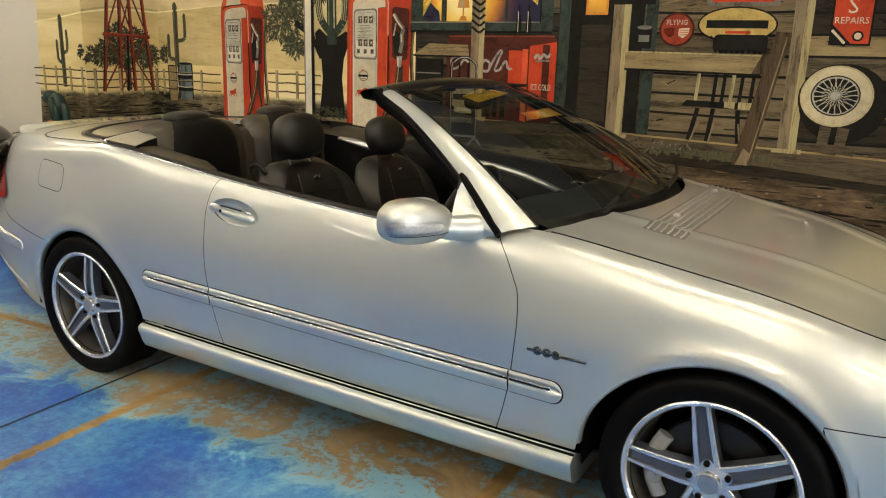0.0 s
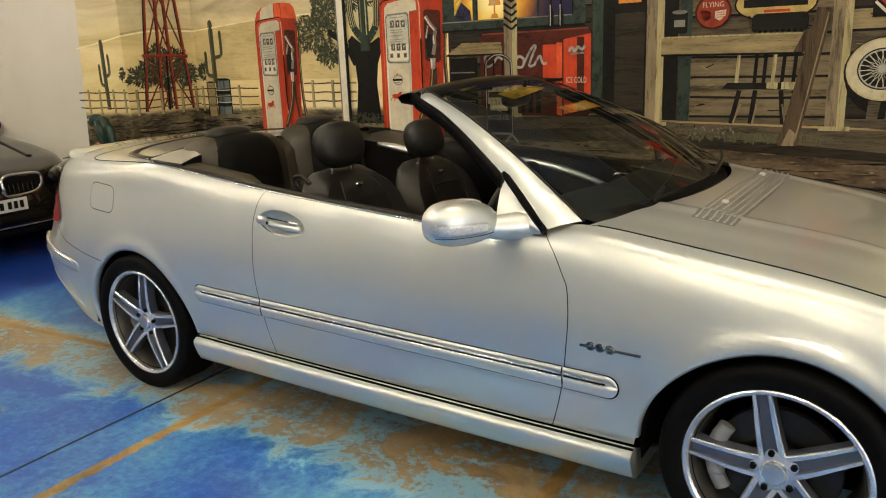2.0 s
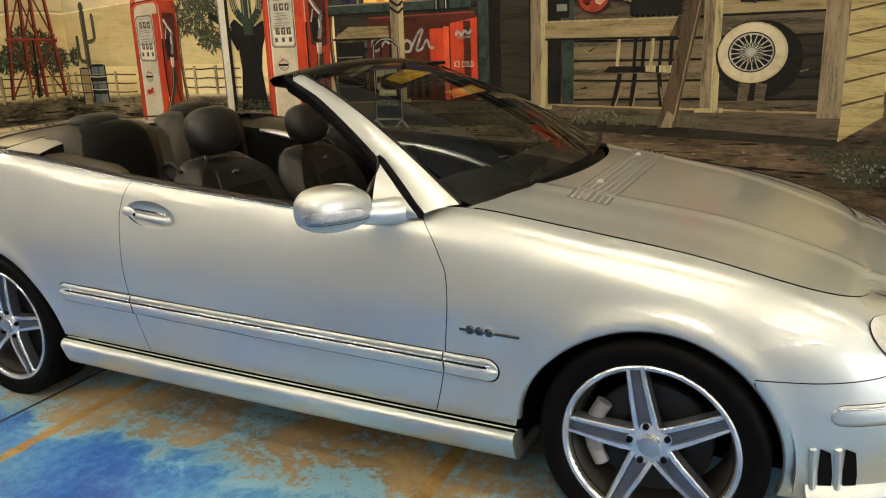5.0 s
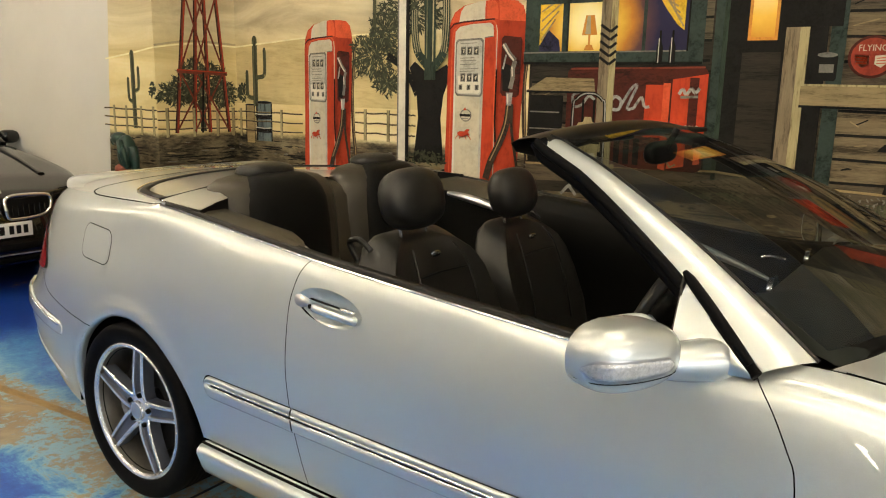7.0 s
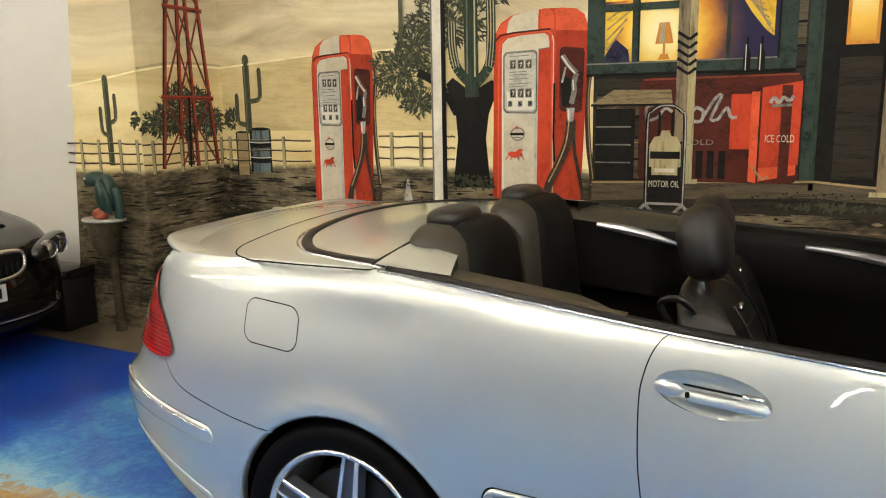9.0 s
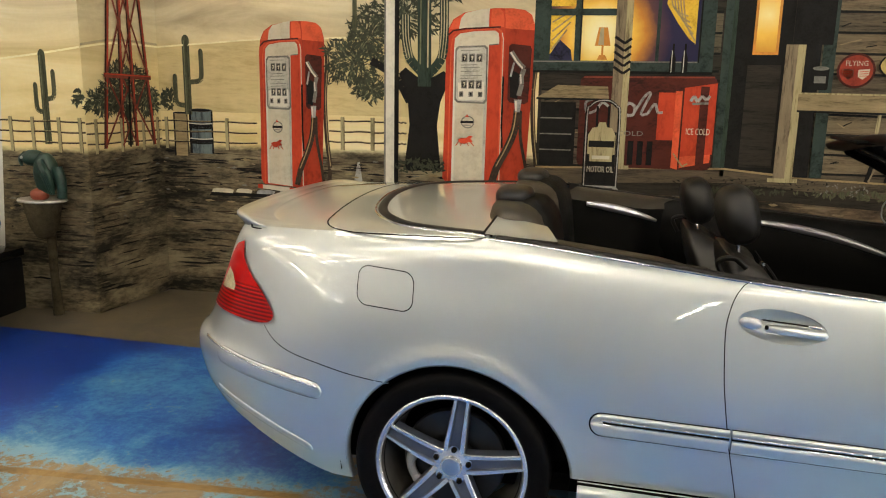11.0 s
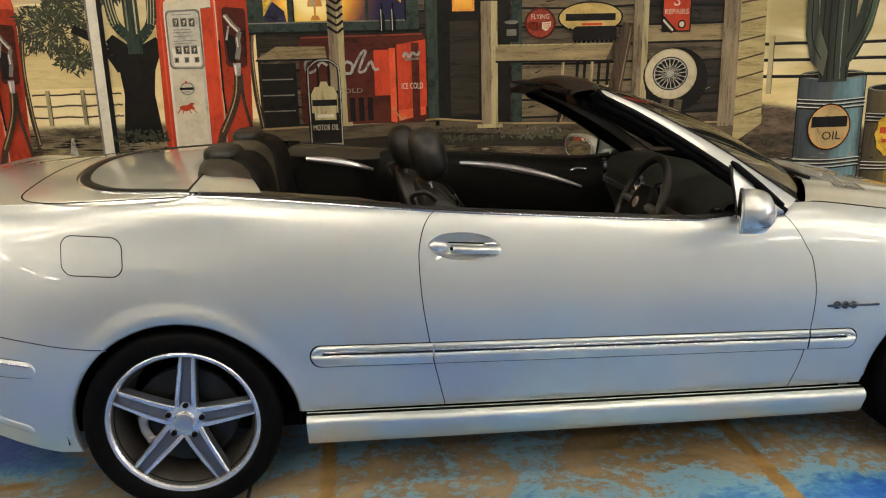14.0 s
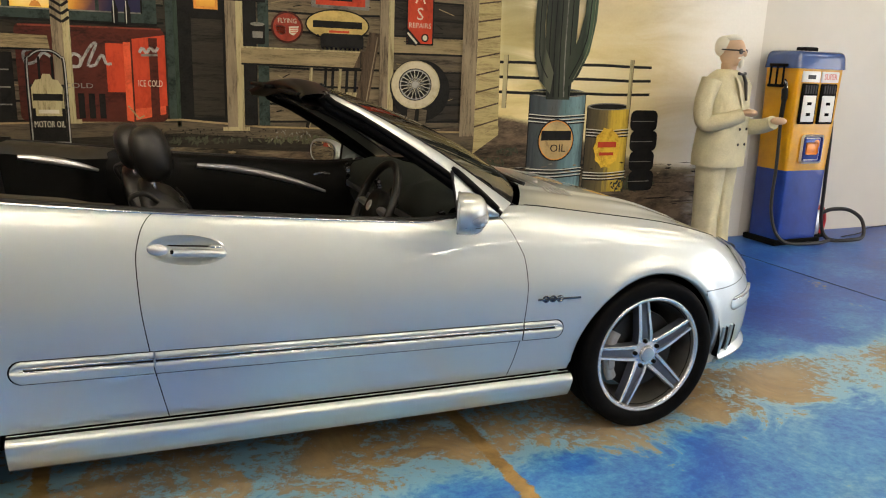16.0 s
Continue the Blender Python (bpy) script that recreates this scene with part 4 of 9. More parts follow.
# ------------------------------------------------ the painted shop
q = Paint("painted_shop_wall")
q.level = 3
q.rect(-1.36, 0.98, 1.86, 3.58, DARKWOOD)
q.rect(0.18, 0.98, 1.80, 3.58, GREYWOOD)
rnd = random.Random(5)
for u0, u1, tones in ((-1.34, -0.28, (DARKWOOD, GREYWOOD)), (0.36, 1.12, (BOARDLIT, BOARDLIT, GREYWOOD)), (1.20, 1.76, (GREYWOOD, BOARDLIT, DARKWOOD))):
    for k in range(21):
        z, dz = 1.02 + k * 0.118, rnd.uniform(-0.008, 0.008)
        tone = RAILWOOD if u0 > 1 and k == 4 else DARKWOOD if u0 > 1 and k < 3 else tones[rnd.randrange(len(tones))]
        q.poly([(u0, z), (u1, z + dz), (u1, z + 0.118 + dz), (u0, z + 0.118)], tone, 0.02)
        q.line([(u0, z + 0.004), ((u0 + u1) / 2, z + rnd.uniform(-0.004, 0.006)), (u1, z + 0.004 + dz)], 0.014, INK, 0.02)
        for _ in range(3):
            c, r = rnd.uniform(u0, u1 - 0.12), rnd.uniform(0.03, 0.12)
            q.line([(c, z + rnd.uniform(0.03, 0.10)), (c + r, z + rnd.uniform(0.03, 0.10))], 0.006, rnd.choice((INK, RAILWOOD, INK)), 0.01)
q.done()
q = Paint("painted_porch_floor")
q.level = 12
q.poly([(-1.36, 0.90), (-0.2, 0.95), (1.86, 0.80), (2.07, 0.93), (2.07, 0.99), (1.75, 0.95), (-0.2, 1.03), (-1.36, 1.00)], GREYWOOD)
q.line([(-1.36, 1.005), (-0.2, 1.035), (0.3, 0.99), (1.75, 0.95)], 0.012, TANWOOD)
q.poly([(-1.36, 0.84), (-0.2, 0.86), (1.86, 0.76), (1.86, 0.80), (-0.2, 0.95), (-1.36, 0.90)], DARKWOOD)
q.leaves(0.5, 0.93, 0.16, 0.04, 40, 0.010, GREYP, 72)
q.leaves(0.0, 0.95, 0.5, 0.03, 60, 0.010, INK, 73)
q.done()

# the lit window with curtains and lamp
q = Paint("painted_window")
q.level = 8
q.rect(-1.40, 1.60, -0.32, 2.6, TEAL)
q.rect(-1.30, 1.67, -0.41, 2.6, ROOMGLOW)
q.poly([(-1.30, 1.70), (-1.30, 1.95), (-1.15, 1.95), (-1.26, 1.78)], YELLOW)
q.poly([(-1.30, 1.67), (-1.30, 1.71), (-1.24, 1.80), (-1.17, 1.74), (-1.16, 1.67)], NAVY)
for k in range(4):
    q.line([(-1.29, 1.74 + 0.055 * k), (-1.20 + 0.02 * k, 1.86 + 0.045 * k)], 0.010, TANWOOD, 0)
q.poly([(-1.30, 2.0), (-1.30, 2.6), (-0.98, 2.6), (-1.08, 2.15), (-1.16, 2.0)], YELLOW)
q.poly([(-0.61, 2.01), (-0.60, 2.6), (-0.43, 2.6), (-0.43, 1.78), (-0.47, 1.81), (-0.54, 1.90)], YELLOW)
for k in range(5):
    q.curve([(-0.435 - 0.012 * k, 1.80 + 0.035 * k), (-0.50 - 0.02 * k, 1.93 + 0.02 * k), (-0.55 - 0.012 * k, 2.3)], 0.009, TANWOOD, 0)
q.poly([(-1.025, 1.765), (-0.93, 1.765), (-0.952, 1.875), (-1.005, 1.875)], ORANGE)
q.poly([(-1.005, 1.77), (-0.97, 1.77), (-0.975, 1.872), (-0.995, 1.872)], RIDGE)
q.line([(-0.978, 1.765), (-0.978, 1.71)], 0.012, ORANGE)
q.poly([(-1.01, 1.68), (-0.945, 1.68), (-0.96, 1.71), (-0.995, 1.71)], ORANGE)
q.rect(-1.15, 1.64, -1.115, 2.6, TEAL)
q.rect(-1.118, 1.66, -1.108, 2.6, INK)
q.rect(-0.660, 1.66, -0.640, 2.6, TEAL)
q.rect(-1.30, 1.945, -0.90, 1.985, TEAL)
q.rect(-1.40, 1.61, -0.32, 1.675, TEAL)
q.rect(-1.40, 1.600, -0.32, 1.615, INK)
q.rect(-0.41, 1.67, -0.40, 2.6, INK)
q.line([(-1.40, 1.668), (-0.41, 1.672)], 0.008, GREYP)
q.done()

# door beside the window, with its lit pane
q = Paint("painted_door")
q.level = 10
q.rect(-0.20, 1.0, 0.12, 3.0, INK)
q.rect(-0.27, 0.99, -0.20, 3.0, TEAL)
q.rect(-0.225, 0.99, -0.20, 3.0, DEEPGREEN)
q.rect(-0.12, 1.05, 0.07, 1.66, DARKWOOD)
q.rect(-0.10, 1.72, 0.045, 2.3, ORANGE)
q.rect(-0.085, 1.735, 0.030, 2.3, PANEGLOW)
q.done()

# drinks cooler: deep red chest with an open bright red side, lettering as plain strokes
q = Paint("painted_drinks_cooler")
q.level = 14
q.rounded(-1.10, 1.02, -0.28, 1.585, 0.04, COOLRED)
q.line([(-1.08, 1.575), (-0.30, 1.585)], 0.010, RUST)
for k in range(7):
    q.rect(-1.02 + 0.058 * k, 1.04, -0.985 + 0.058 * k, 1.19, INK, 0)
q.rect(-0.62, 1.20, -0.50, 1.49, RED)
q.poly([(-0.52, 1.03), (-0.48, 1.02), (-0.48, 1.50), (-0.52, 1.50)], REDHI)
q.poly([(-0.47, 1.10), (-0.28, 1.12), (-0.28, 1.55), (-0.47, 1.52)], RED)
q.poly([(-0.47, 1.03), (-0.29, 1.07), (-0.29, 1.12), (-0.47, 1.10)], REDHI)
q.line([(-0.51, 1.12), (-0.45, 1.04), (-0.42, 1.06)], 0.010, TANWOOD)
q.rect(-0.375, 1.05, -0.325, 1.53, COOLRED)
# script logos, as plain brush strokes
q.curve([(-1.02, 1.44), (-1.06, 1.42), (-1.05, 1.36), (-1.0, 1.37), (-0.96, 1.42), (-0.92, 1.40)], 0.016, STEELP)
q.curve([(-0.83, 1.37), (-0.80, 1.42), (-0.76, 1.40), (-0.77, 1.35), (-0.82, 1.35)], 0.018, STEELP)
q.curve([(-0.76, 1.37), (-0.70, 1.47), (-0.67, 1.48), (-0.72, 1.36), (-0.68, 1.36)], 0.016, STEELP)
q.curve([(-0.68, 1.36), (-0.64, 1.42), (-0.62, 1.37), (-0.59, 1.37)], 0.016, STEELP)
q.curve([(-0.43, 1.44), (-0.41, 1.47), (-0.39, 1.44), (-0.365, 1.47), (-0.34, 1.45), (-0.32, 1.475)], 0.018, STEELP)
q.line([(-0.42, 1.425), (-0.325, 1.43)], 0.014, GREYP)
q.done()
letters("ICE COLD", -0.375, 1.255, 0.040, CREAM, level=40, width=0.14)
letters("COLD", -0.78, 1.235, 0.030, GREYP, level=40, width=0.16)
q = Paint("painted_bottles")
q.level = 30
for u in (-0.555, -0.485):
    q.poly([(u - 0.018, 1.60), (u + 0.018, 1.60), (u + 0.018, 1.69), (u + 0.006, 1.73), (u + 0.006, 1.78), (u - 0.006, 1.78), (u - 0.006, 1.73), (u - 0.018, 1.69)], INK)
    q.line([(u - 0.006, 1.61), (u - 0.006, 1.74)], 0.004, PALE)
q.done()

# shelf board, and the striped porch post
q = Paint("painted_shelf")
q.level = 28
q.poly([(-1.37, 1.445), (-0.92, 1.445), (-0.93, 1.52), (-1.24, 1.525)], RAILWOOD)
q.line([(-1.37, 1.44), (-0.92, 1.44)], 0.012, INK)
q.rect(-1.34, 1.02, -1.12, 1.42, INK)
for k in range(3):
    q.line([(-1.34, 1.12 + 0.1 * k), (-1.14, 1.12 + 0.1 * k)], 0.008, GREYP, 0)
q.done()


def porch_post(u0, z0, wide, z1=3.0, lean=0.0, striped=False, base=True, split=0.6):
    q = Paint("painted_porch_post")
    q.level = 34
    q.rect(u0, z0, u0 + wide * split, z1, POSTWOOD, 1, lean)
    q.rect(u0 + wide * split, z0, u0 + wide, z1, POSTLIT, 1, lean)
    if striped:
        for k in range(5):
            q.line([(u0, 1.64 + 0.045 * k), (u0 + wide * split, 1.60 + 0.045 * k), (u0 + wide, 1.63 + 0.045 * k)], 0.016, INK, 0)
    if base:
        q.rect(u0 - 0.03, z0 - 0.02, u0 + wide + 0.03, z0 + 0.005, POSTLIT)
    return q.done()


porch_post(-0.905, 1.03, 0.10, striped=True)
porch_post(0.085, 0.985, 0.11, 1.78, base=True)
porch_post(1.12, 0.97, 0.10)
porch_post(1.745, 0.92, 0.12, split=0.99, base=False)
q = Paint("painted_door_frame")
q.level = 30
q.rect(0.29, 1.0, 0.36, 3.0, TEAL)
q.rect(0.10, 1.0, 0.28, 1.78, INK)
q.rect(0.12, 1.78, 0.34, 3.0, INK)
q.done()
q = Paint("painted_rail")
q.level = 38
q.poly([(0.18, 1.40), (0.98, 1.39), (1.01, 1.50), (0.18, 1.505)], RAILWOOD)
q.line([(0.18, 1.50), (1.0, 1.495)], 0.010, POSTLIT)
q.poly([(0.93, 1.39), (1.0, 1.39), (1.03, 1.50), (0.98, 1.50)], BROWNWOOD)
q.line([(0.18, 1.395), (0.98, 1.385)], 0.012, INK)
q.done()
# things on the rail
q = Paint("painted_oil_can")
q.level = 42
q.rounded(0.24, 1.52, 0.335, 1.65, 0.015, INK)
q.rect(0.255, 1.56, 0.32, 1.60, GREYP)
q.disc(0.287, 1.645, 0.045, 0.012, GREYP)
q.done()
q = Paint("painted_cushion")
q.level = 42
q.rounded(0.70, 1.505, 1.0, 1.61, 0.03, INK)
for k in range(9):
    q.disc(0.73 + 0.031 * k, 1.512, 0.008, 0.008, POSTLIT, 0)
q.done()

# round sign, oval sign, small framed sign, tall sign
q = Paint("painted_round_sign")
q.level = 34
q.disc(0.48, 1.635, 0.105, 0.100, COOLRED)
q.disc(0.48, 1.635, 0.092, 0.088, painted("mural_sign_red", (0.30, 0.045, 0.024), (0.20, 0.028, 0.016), contrast=0.2))
for s in (-1, 1):
    q.poly([(0.48 + s * 0.012, 1.64), (0.48 + s * 0.075, 1.645), (0.48 + s * 0.07, 1.61), (0.48 + s * 0.04, 1.585), (0.48 + s * 0.012, 1.60)], CREAM, 0)
    for k in range(3):
        q.line([(0.48 + s * 0.02, 1.628 - 0.012 * k), (0.48 + s * 0.068, 1.632 - 0.013 * k)], 0.004, RED, 0)
q.done()
letters("FLYING", 0.48, 1.675, 0.030, CREAM, level=42, width=0.12)
q = Paint("painted_oval_sign")
q.level = 34
q.disc(0.82, 1.665, 0.222, 0.102, INK)
q.disc(0.82, 1.665, 0.212, 0.093, painted("mural_sign_yellow", (0.50, 0.37, 0.13), contrast=0.2))
q.rect(0.76, 1.615, 0.90, 1.63, RED)
# the sign's lettering, as one plain dark bar
q.rect(0.65, 1.645, 0.99, 1.69, INK)
q.curve([(0.68, 1.60), (0.70, 1.585), (0.73, 1.60), (0.75, 1.585)], 0.010, INK)
q.done()
q = Paint("painted_framed_sign")
q.level = 34
q.rect(0.64, 1.77, 1.04, 2.0, GREYP)
q.rect(0.67, 1.79, 1.01, 2.0, RED)
q.rect(0.76, 1.82, 0.92, 1.85, INK)
q.done()
q = Paint("painted_tall_sign")
q.level = 34
q.rect(1.31, 1.56, 1.515, 2.4, INK)
q.rect(1.32, 1.57, 1.505, 2.4, RED)
q.poly([(1.32, 1.57), (1.42, 1.57), (1.32, 1.67)], INK)
q.line([(1.32, 1.64), (1.39, 1.57)], 0.014, CREAM)
q.disc(1.45, 1.61, 0.028, 0.028, INK)
q.disc(1.45, 1.61, 0.018, 0.018, CREAM)
q.done()
letters("A", 1.41, 1.875, 0.085, CREAM, level=42)
letters("S", 1.41, 1.765, 0.085, CREAM, level=42)
letters("REPAIRS", 1.41, 1.69, 0.035, CREAM, level=42, width=0.165)

# leaning beam, chair, spare wheel, boots
q = Paint("painted_leaning_beam")
q.level = 46
q.poly([(0.88, 0.86), (0.985, 0.86), (1.12, 1.62), (1.04, 1.63)], BROWNWOOD)
q.line([(0.975, 0.90), (1.10, 1.60)], 0.008, POSTWOOD)
q.poly([(0.90, 0.86), (0.97, 0.86), (0.98, 0.93), (0.94, 0.96)], POSTWOOD)
q.done()
q = Paint("painted_chair")
q.level = 32
for u in (0.63, 0.73, 0.78, 0.83, 0.88, 0.94):
    q.line([(u, 1.20), (u + 0.01, 1.40)], 0.020, POSTLIT if u in (0.63, 0.83) else INK, 0)
q.poly([(0.55, 1.19), (0.98, 1.18), (1.0, 1.22), (0.58, 1.225)], INK)
q.poly([(0.80, 1.19), (0.86, 1.185), (0.86, 1.225), (0.80, 1.225)], POSTLIT)
q.poly([(0.88, 1.185), (0.98, 1.18), (0.98, 1.225), (0.88, 1.225)], POSTLIT)
for u, v in ((0.65, 0.61), (0.95, 1.0), (0.74, 0.72), (0.88, 0.90)):
    q.line([(u, 1.18), (v, 0.985)], 0.026, INK, 0)
    q.line([(u + 0.012, 1.10), (v + 0.012, 0.985)], 0.010, POSTWOOD, 0)
q.done()
q = Paint("painted_spare_wheel")
q.level = 40
q.disc(1.43, 1.245, 0.225, 0.215, INK)
q.disc(1.395, 1.275, 0.20, 0.185, INK)
q.disc(1.39, 1.285, 0.185, 0.168, RIDGE)
q.disc(1.388, 1.286, 0.176, 0.160, painted("mural_tyre_wall", (0.52, 0.46, 0.32), (0.40, 0.34, 0.22), 5, (1, 1, 1), 0.2))
q.disc(1.385, 1.288, 0.125, 0.112, INK)
q.disc(1.385, 1.288, 0.118, 0.105, STEELP)
q.disc(1.386, 1.287, 0.110, 0.097, INK)
for k in range(40):
    a = 2 * math.pi * k / 40
    b = a + 0.42 * (-1) ** k
    q.line([(1.385 + 0.022 * math.cos(a), 1.288 + 0.022 * math.sin(a)), (1.385 + 0.112 * math.cos(b), 1.288 + 0.099 * math.sin(b))], 0.0028, CREAM if k % 3 else STEELP, 0)
q.disc(1.385, 1.288, 0.032, 0.029, GREYP)
q.disc(1.380, 1.294, 0.013, 0.012, PALE)
q.disc(1.385, 1.288, 0.026, 0.024, STEELP)
q.done()
q = Paint("painted_boots")
q.level = 48
for u in (1.33, 1.42):
    q.poly([(u, 0.97), (u + 0.10, 0.96), (u + 0.095, 0.99), (u + 0.05, 1.02), (u + 0.06, 1.11), (u + 0.0, 1.12), (u - 0.005, 1.02)], GREYWOOD)
q.done()

# lit clapboards round the corner of the shop, and its stone foot
q = Paint("painted_clapboards")
q.level = 30
q.poly([(1.865, 0.91), (2.065, 0.99), (2.02, 3.0), (1.865, 3.0)], CLAP)
for k in range(18):
    z = 0.99 + k * 0.125
    q.line([(1.865, z), (2.06 - 0.022 * k * 0.125, z + 0.055 - 0.004 * k)], 0.011, BROWNWOOD, 0)
q.poly([(1.86, 0.79), (2.07, 0.93), (2.07, 0.99), (1.865, 0.91)], CLAP)
q.done()

# the advertising stand, its maker's name as plain bars
q = Paint("painted_sign_stand")
q.level = 46
arch = [(-1.05, 0.88), (-1.05, 1.34), (-1.03, 1.40), (-0.99, 1.43), (-0.95, 1.435), (-0.91, 1.43), (-0.87, 1.40), (-0.85, 1.34), (-0.85, 0.88)]
q.poly([(-1.04, 0.90), (-0.86, 0.90), (-0.86, 1.24), (-1.04, 1.24)], INK)
q.curve(arch, 0.020, INK)
q.curve([(u + 0.003, z) for u, z in arch], 0.007, STEELP)
q.line([(-0.985, 1.26), (-0.985, 1.40)], 0.014, INK)
q.line([(-0.915, 1.26), (-0.915, 1.40)], 0.014, INK)
q.poly([(-1.035, 1.10), (-0.865, 1.10), (-0.865, 1.22), (-0.89, 1.265), (-0.92, 1.27), (-0.93, 1.30), (-0.97, 1.30), (-0.98, 1.27), (-1.01, 1.265), (-1.035, 1.22)], POSTLIT)
q.rect(-1.03, 1.145, -0.87, 1.185, INK)
q.rect(-1.02, 1.055, -0.88, 1.105, POSTLIT)
q.rect(-1.005, 1.07, -0.895, 1.092, CREAM)
for u0, u1 in ((-1.05, -1.10), (-1.05, -1.0), (-0.85, -0.80), (-0.85, -0.90)):
    q.line([(u0, 0.89), (u1, 0.835)], 0.018, STEELP, 0)
q.line([(-1.05, 0.895), (-0.85, 0.895)], 0.014, STEELP)
q.done()
letters("MOTOR OIL", -0.95, 1.005, 0.038, CREAM, level=72, width=0.165)

# ------------------------------------------------ the yard beyond the shop
fence("C", 2.06, 3.45, 1.16, 0.11, (2.12, 3.26), 0.36, 0.020)
q = Paint("painted_scrub")
q.level = 12
for k, (u, z, ru, rz, n) in enumerate(((2.15, 0.80, 0.10, 0.03, 30), (1.9, 0.72, 0.25, 0.05, 90), (0.7, 0.90, 0.5, 0.025, 120), (-0.1, 0.9, 0.3, 0.02, 60), (3.35, 0.52, 0.22, 0.06, 120), (1.98, 0.62, 0.16, 0.09, 160))):
    q.leaves(u, z, ru, rz, n, 0.022, CACTUS if k == 2 else LEAF, 60 + k)
q.leaves(1.98, 0.63, 0.14, 0.07, 60, 0.012, GREYP, 71)
q.done()
q = Paint("painted_giant_cactus")
q.level = 24
q.poly([(2.47, 1.20), (2.44, 1.45), (2.43, 1.8), (2.45, 2.4), (2.47, 3.0), (2.69, 3.0), (2.71, 2.4), (2.71, 1.8), (2.70, 1.45), (2.68, 1.20)], across("mural_cactus_trunk", 2.43, 2.71, [(0.0, (0.022, 0.027, 0.016)), (0.35, (0.011, 0.013, 0.009)), (0.62, (0.034, 0.042, 0.027)), (1.0, (0.015, 0.022, 0.013))]))
for k, u in enumerate((2.475, 2.52, 2.57, 2.615, 2.66)):
    q.curve([(u + 0.01, 1.22), (u - 0.004, 1.6), (u, 2.2), (u + 0.006, 3.0)], 0.009, GREYP if k == 3 else INK)
q.poly([(2.50, 1.24), (2.40, 1.34), (2.345, 1.52), (2.335, 1.75), (2.345, 2.1), (2.37, 2.25), (2.41, 2.25), (2.43, 2.05), (2.42, 1.75), (2.44, 1.58), (2.52, 1.40)], across("mural_cactus_arm", 2.33, 2.46, [(0.0, (0.015, 0.018, 0.012)), (0.4, (0.045, 0.051, 0.034)), (0.7, (0.017, 0.021, 0.013)), (1.0, (0.075, 0.079, 0.049))]))
q.curve([(2.47, 1.36), (2.395, 1.50), (2.38, 1.75), (2.39, 2.2)], 0.008, INK)
q.poly([(2.62, 1.26), (2.74, 1.38), (2.83, 1.56), (2.875, 1.80), (2.89, 2.3), (2.88, 2.9), (2.80, 2.9), (2.78, 2.3), (2.765, 1.85), (2.72, 1.66), (2.64, 1.50)], across("mural_cactus_lit_arm", 2.68, 2.90, [(0.0, (0.022, 0.030, 0.017)), (0.4, (0.012, 0.018, 0.010)), (0.62, (0.045, 0.075, 0.041)), (0.85, (0.022, 0.045, 0.024)), (1.0, (0.090, 0.120, 0.070))]))
q.curve([(2.66, 1.36), (2.77, 1.58), (2.815, 1.85), (2.83, 2.8)], 0.009, INK)
q.curve([(2.70, 1.36), (2.81, 1.58), (2.85, 1.85), (2.86, 2.8)], 0.005, CACTUSLIT)
q.done()
d = drum(2.33, 0.50, 2.84, 1.25, across("mural_big_blue_drum", 2.33, 2.84, [(0.0, (0.022, 0.028, 0.032)), (0.30, (0.060, 0.072, 0.078)), (0.48, (0.075, 0.080, 0.076)), (0.66, (0.090, 0.165, 0.185)), (0.86, (0.150, 0.260, 0.290)), (1.0, (0.050, 0.085, 0.095))]), ribs=(0.14, 0.70), edge=0.018)
d.disc(2.585, 0.885, 0.165, 0.165, INK)
d.disc(2.585, 0.885, 0.155, 0.155, ORANGE)
d.disc(2.585, 0.885, 0.148, 0.148, painted("mural_disc", (0.44, 0.31, 0.14), contrast=0.25))
d.rect(2.45, 0.885, 2.72, 0.96, INK)
d.done()
letters("OIL", 2.585, 0.825, 0.06, INK, level=90, width=0.14)
d = drum(2.86, 0.46, 3.27, 1.15, across("mural_big_yellow_drum", 2.86, 3.27, [(0.0, (0.030, 0.022, 0.010)), (0.28, (0.090, 0.066, 0.026)), (0.50, (0.16, 0.115, 0.035)), (0.64, (0.50, 0.34, 0.035)), (0.84, (0.62, 0.43, 0.05)), (1.0, (0.22, 0.15, 0.02))]), ribs=(0.16, 0.66), edge=0.018)
d.poly([(3.07 + 0.13 * math.sin(a) * (1 if k % 2 else 0.88), 0.82 + 0.17 * math.cos(a) * (1 if k % 2 else 0.9)) for k, a in ((k, 2 * math.pi * k / 20) for k in range(20))], YELLOW)
d.rect(2.98, 0.825, 3.16, 0.87, RED)
d.rect(3.0, 0.76, 3.14, 0.785, RED)
d.done()
q = Paint("painted_tyre_stack")
q.level = 24
for k in range(4):
    q.rounded(3.28 + 0.01 * k, 0.46 + 0.165 * (3 - k), 3.53 + 0.012 * (k % 2) + 0.02, 0.63 + 0.165 * (3 - k), 0.05, INK)
    q.line([(3.30, 0.54 + 0.165 * (3 - k)), (3.52, 0.54 + 0.165 * (3 - k))], 0.006, GREYP, 0)
q.done()


# ---------------------------------------------------------------- the silver convertible
CAR = pose(0.0, -0.042, 0.0, 0, 0, -1.16)
car = thing("convertible_car", "silver two-door convertible with its roof down and black leather seats", "car", m=CAR)
AXLE, WHEEL_Z = 1.3575, 0.315
SAILPAINT = plain("satin_silver", (0.55, 0.55, 0.54), 0.4, 0.3, vary=0.05)


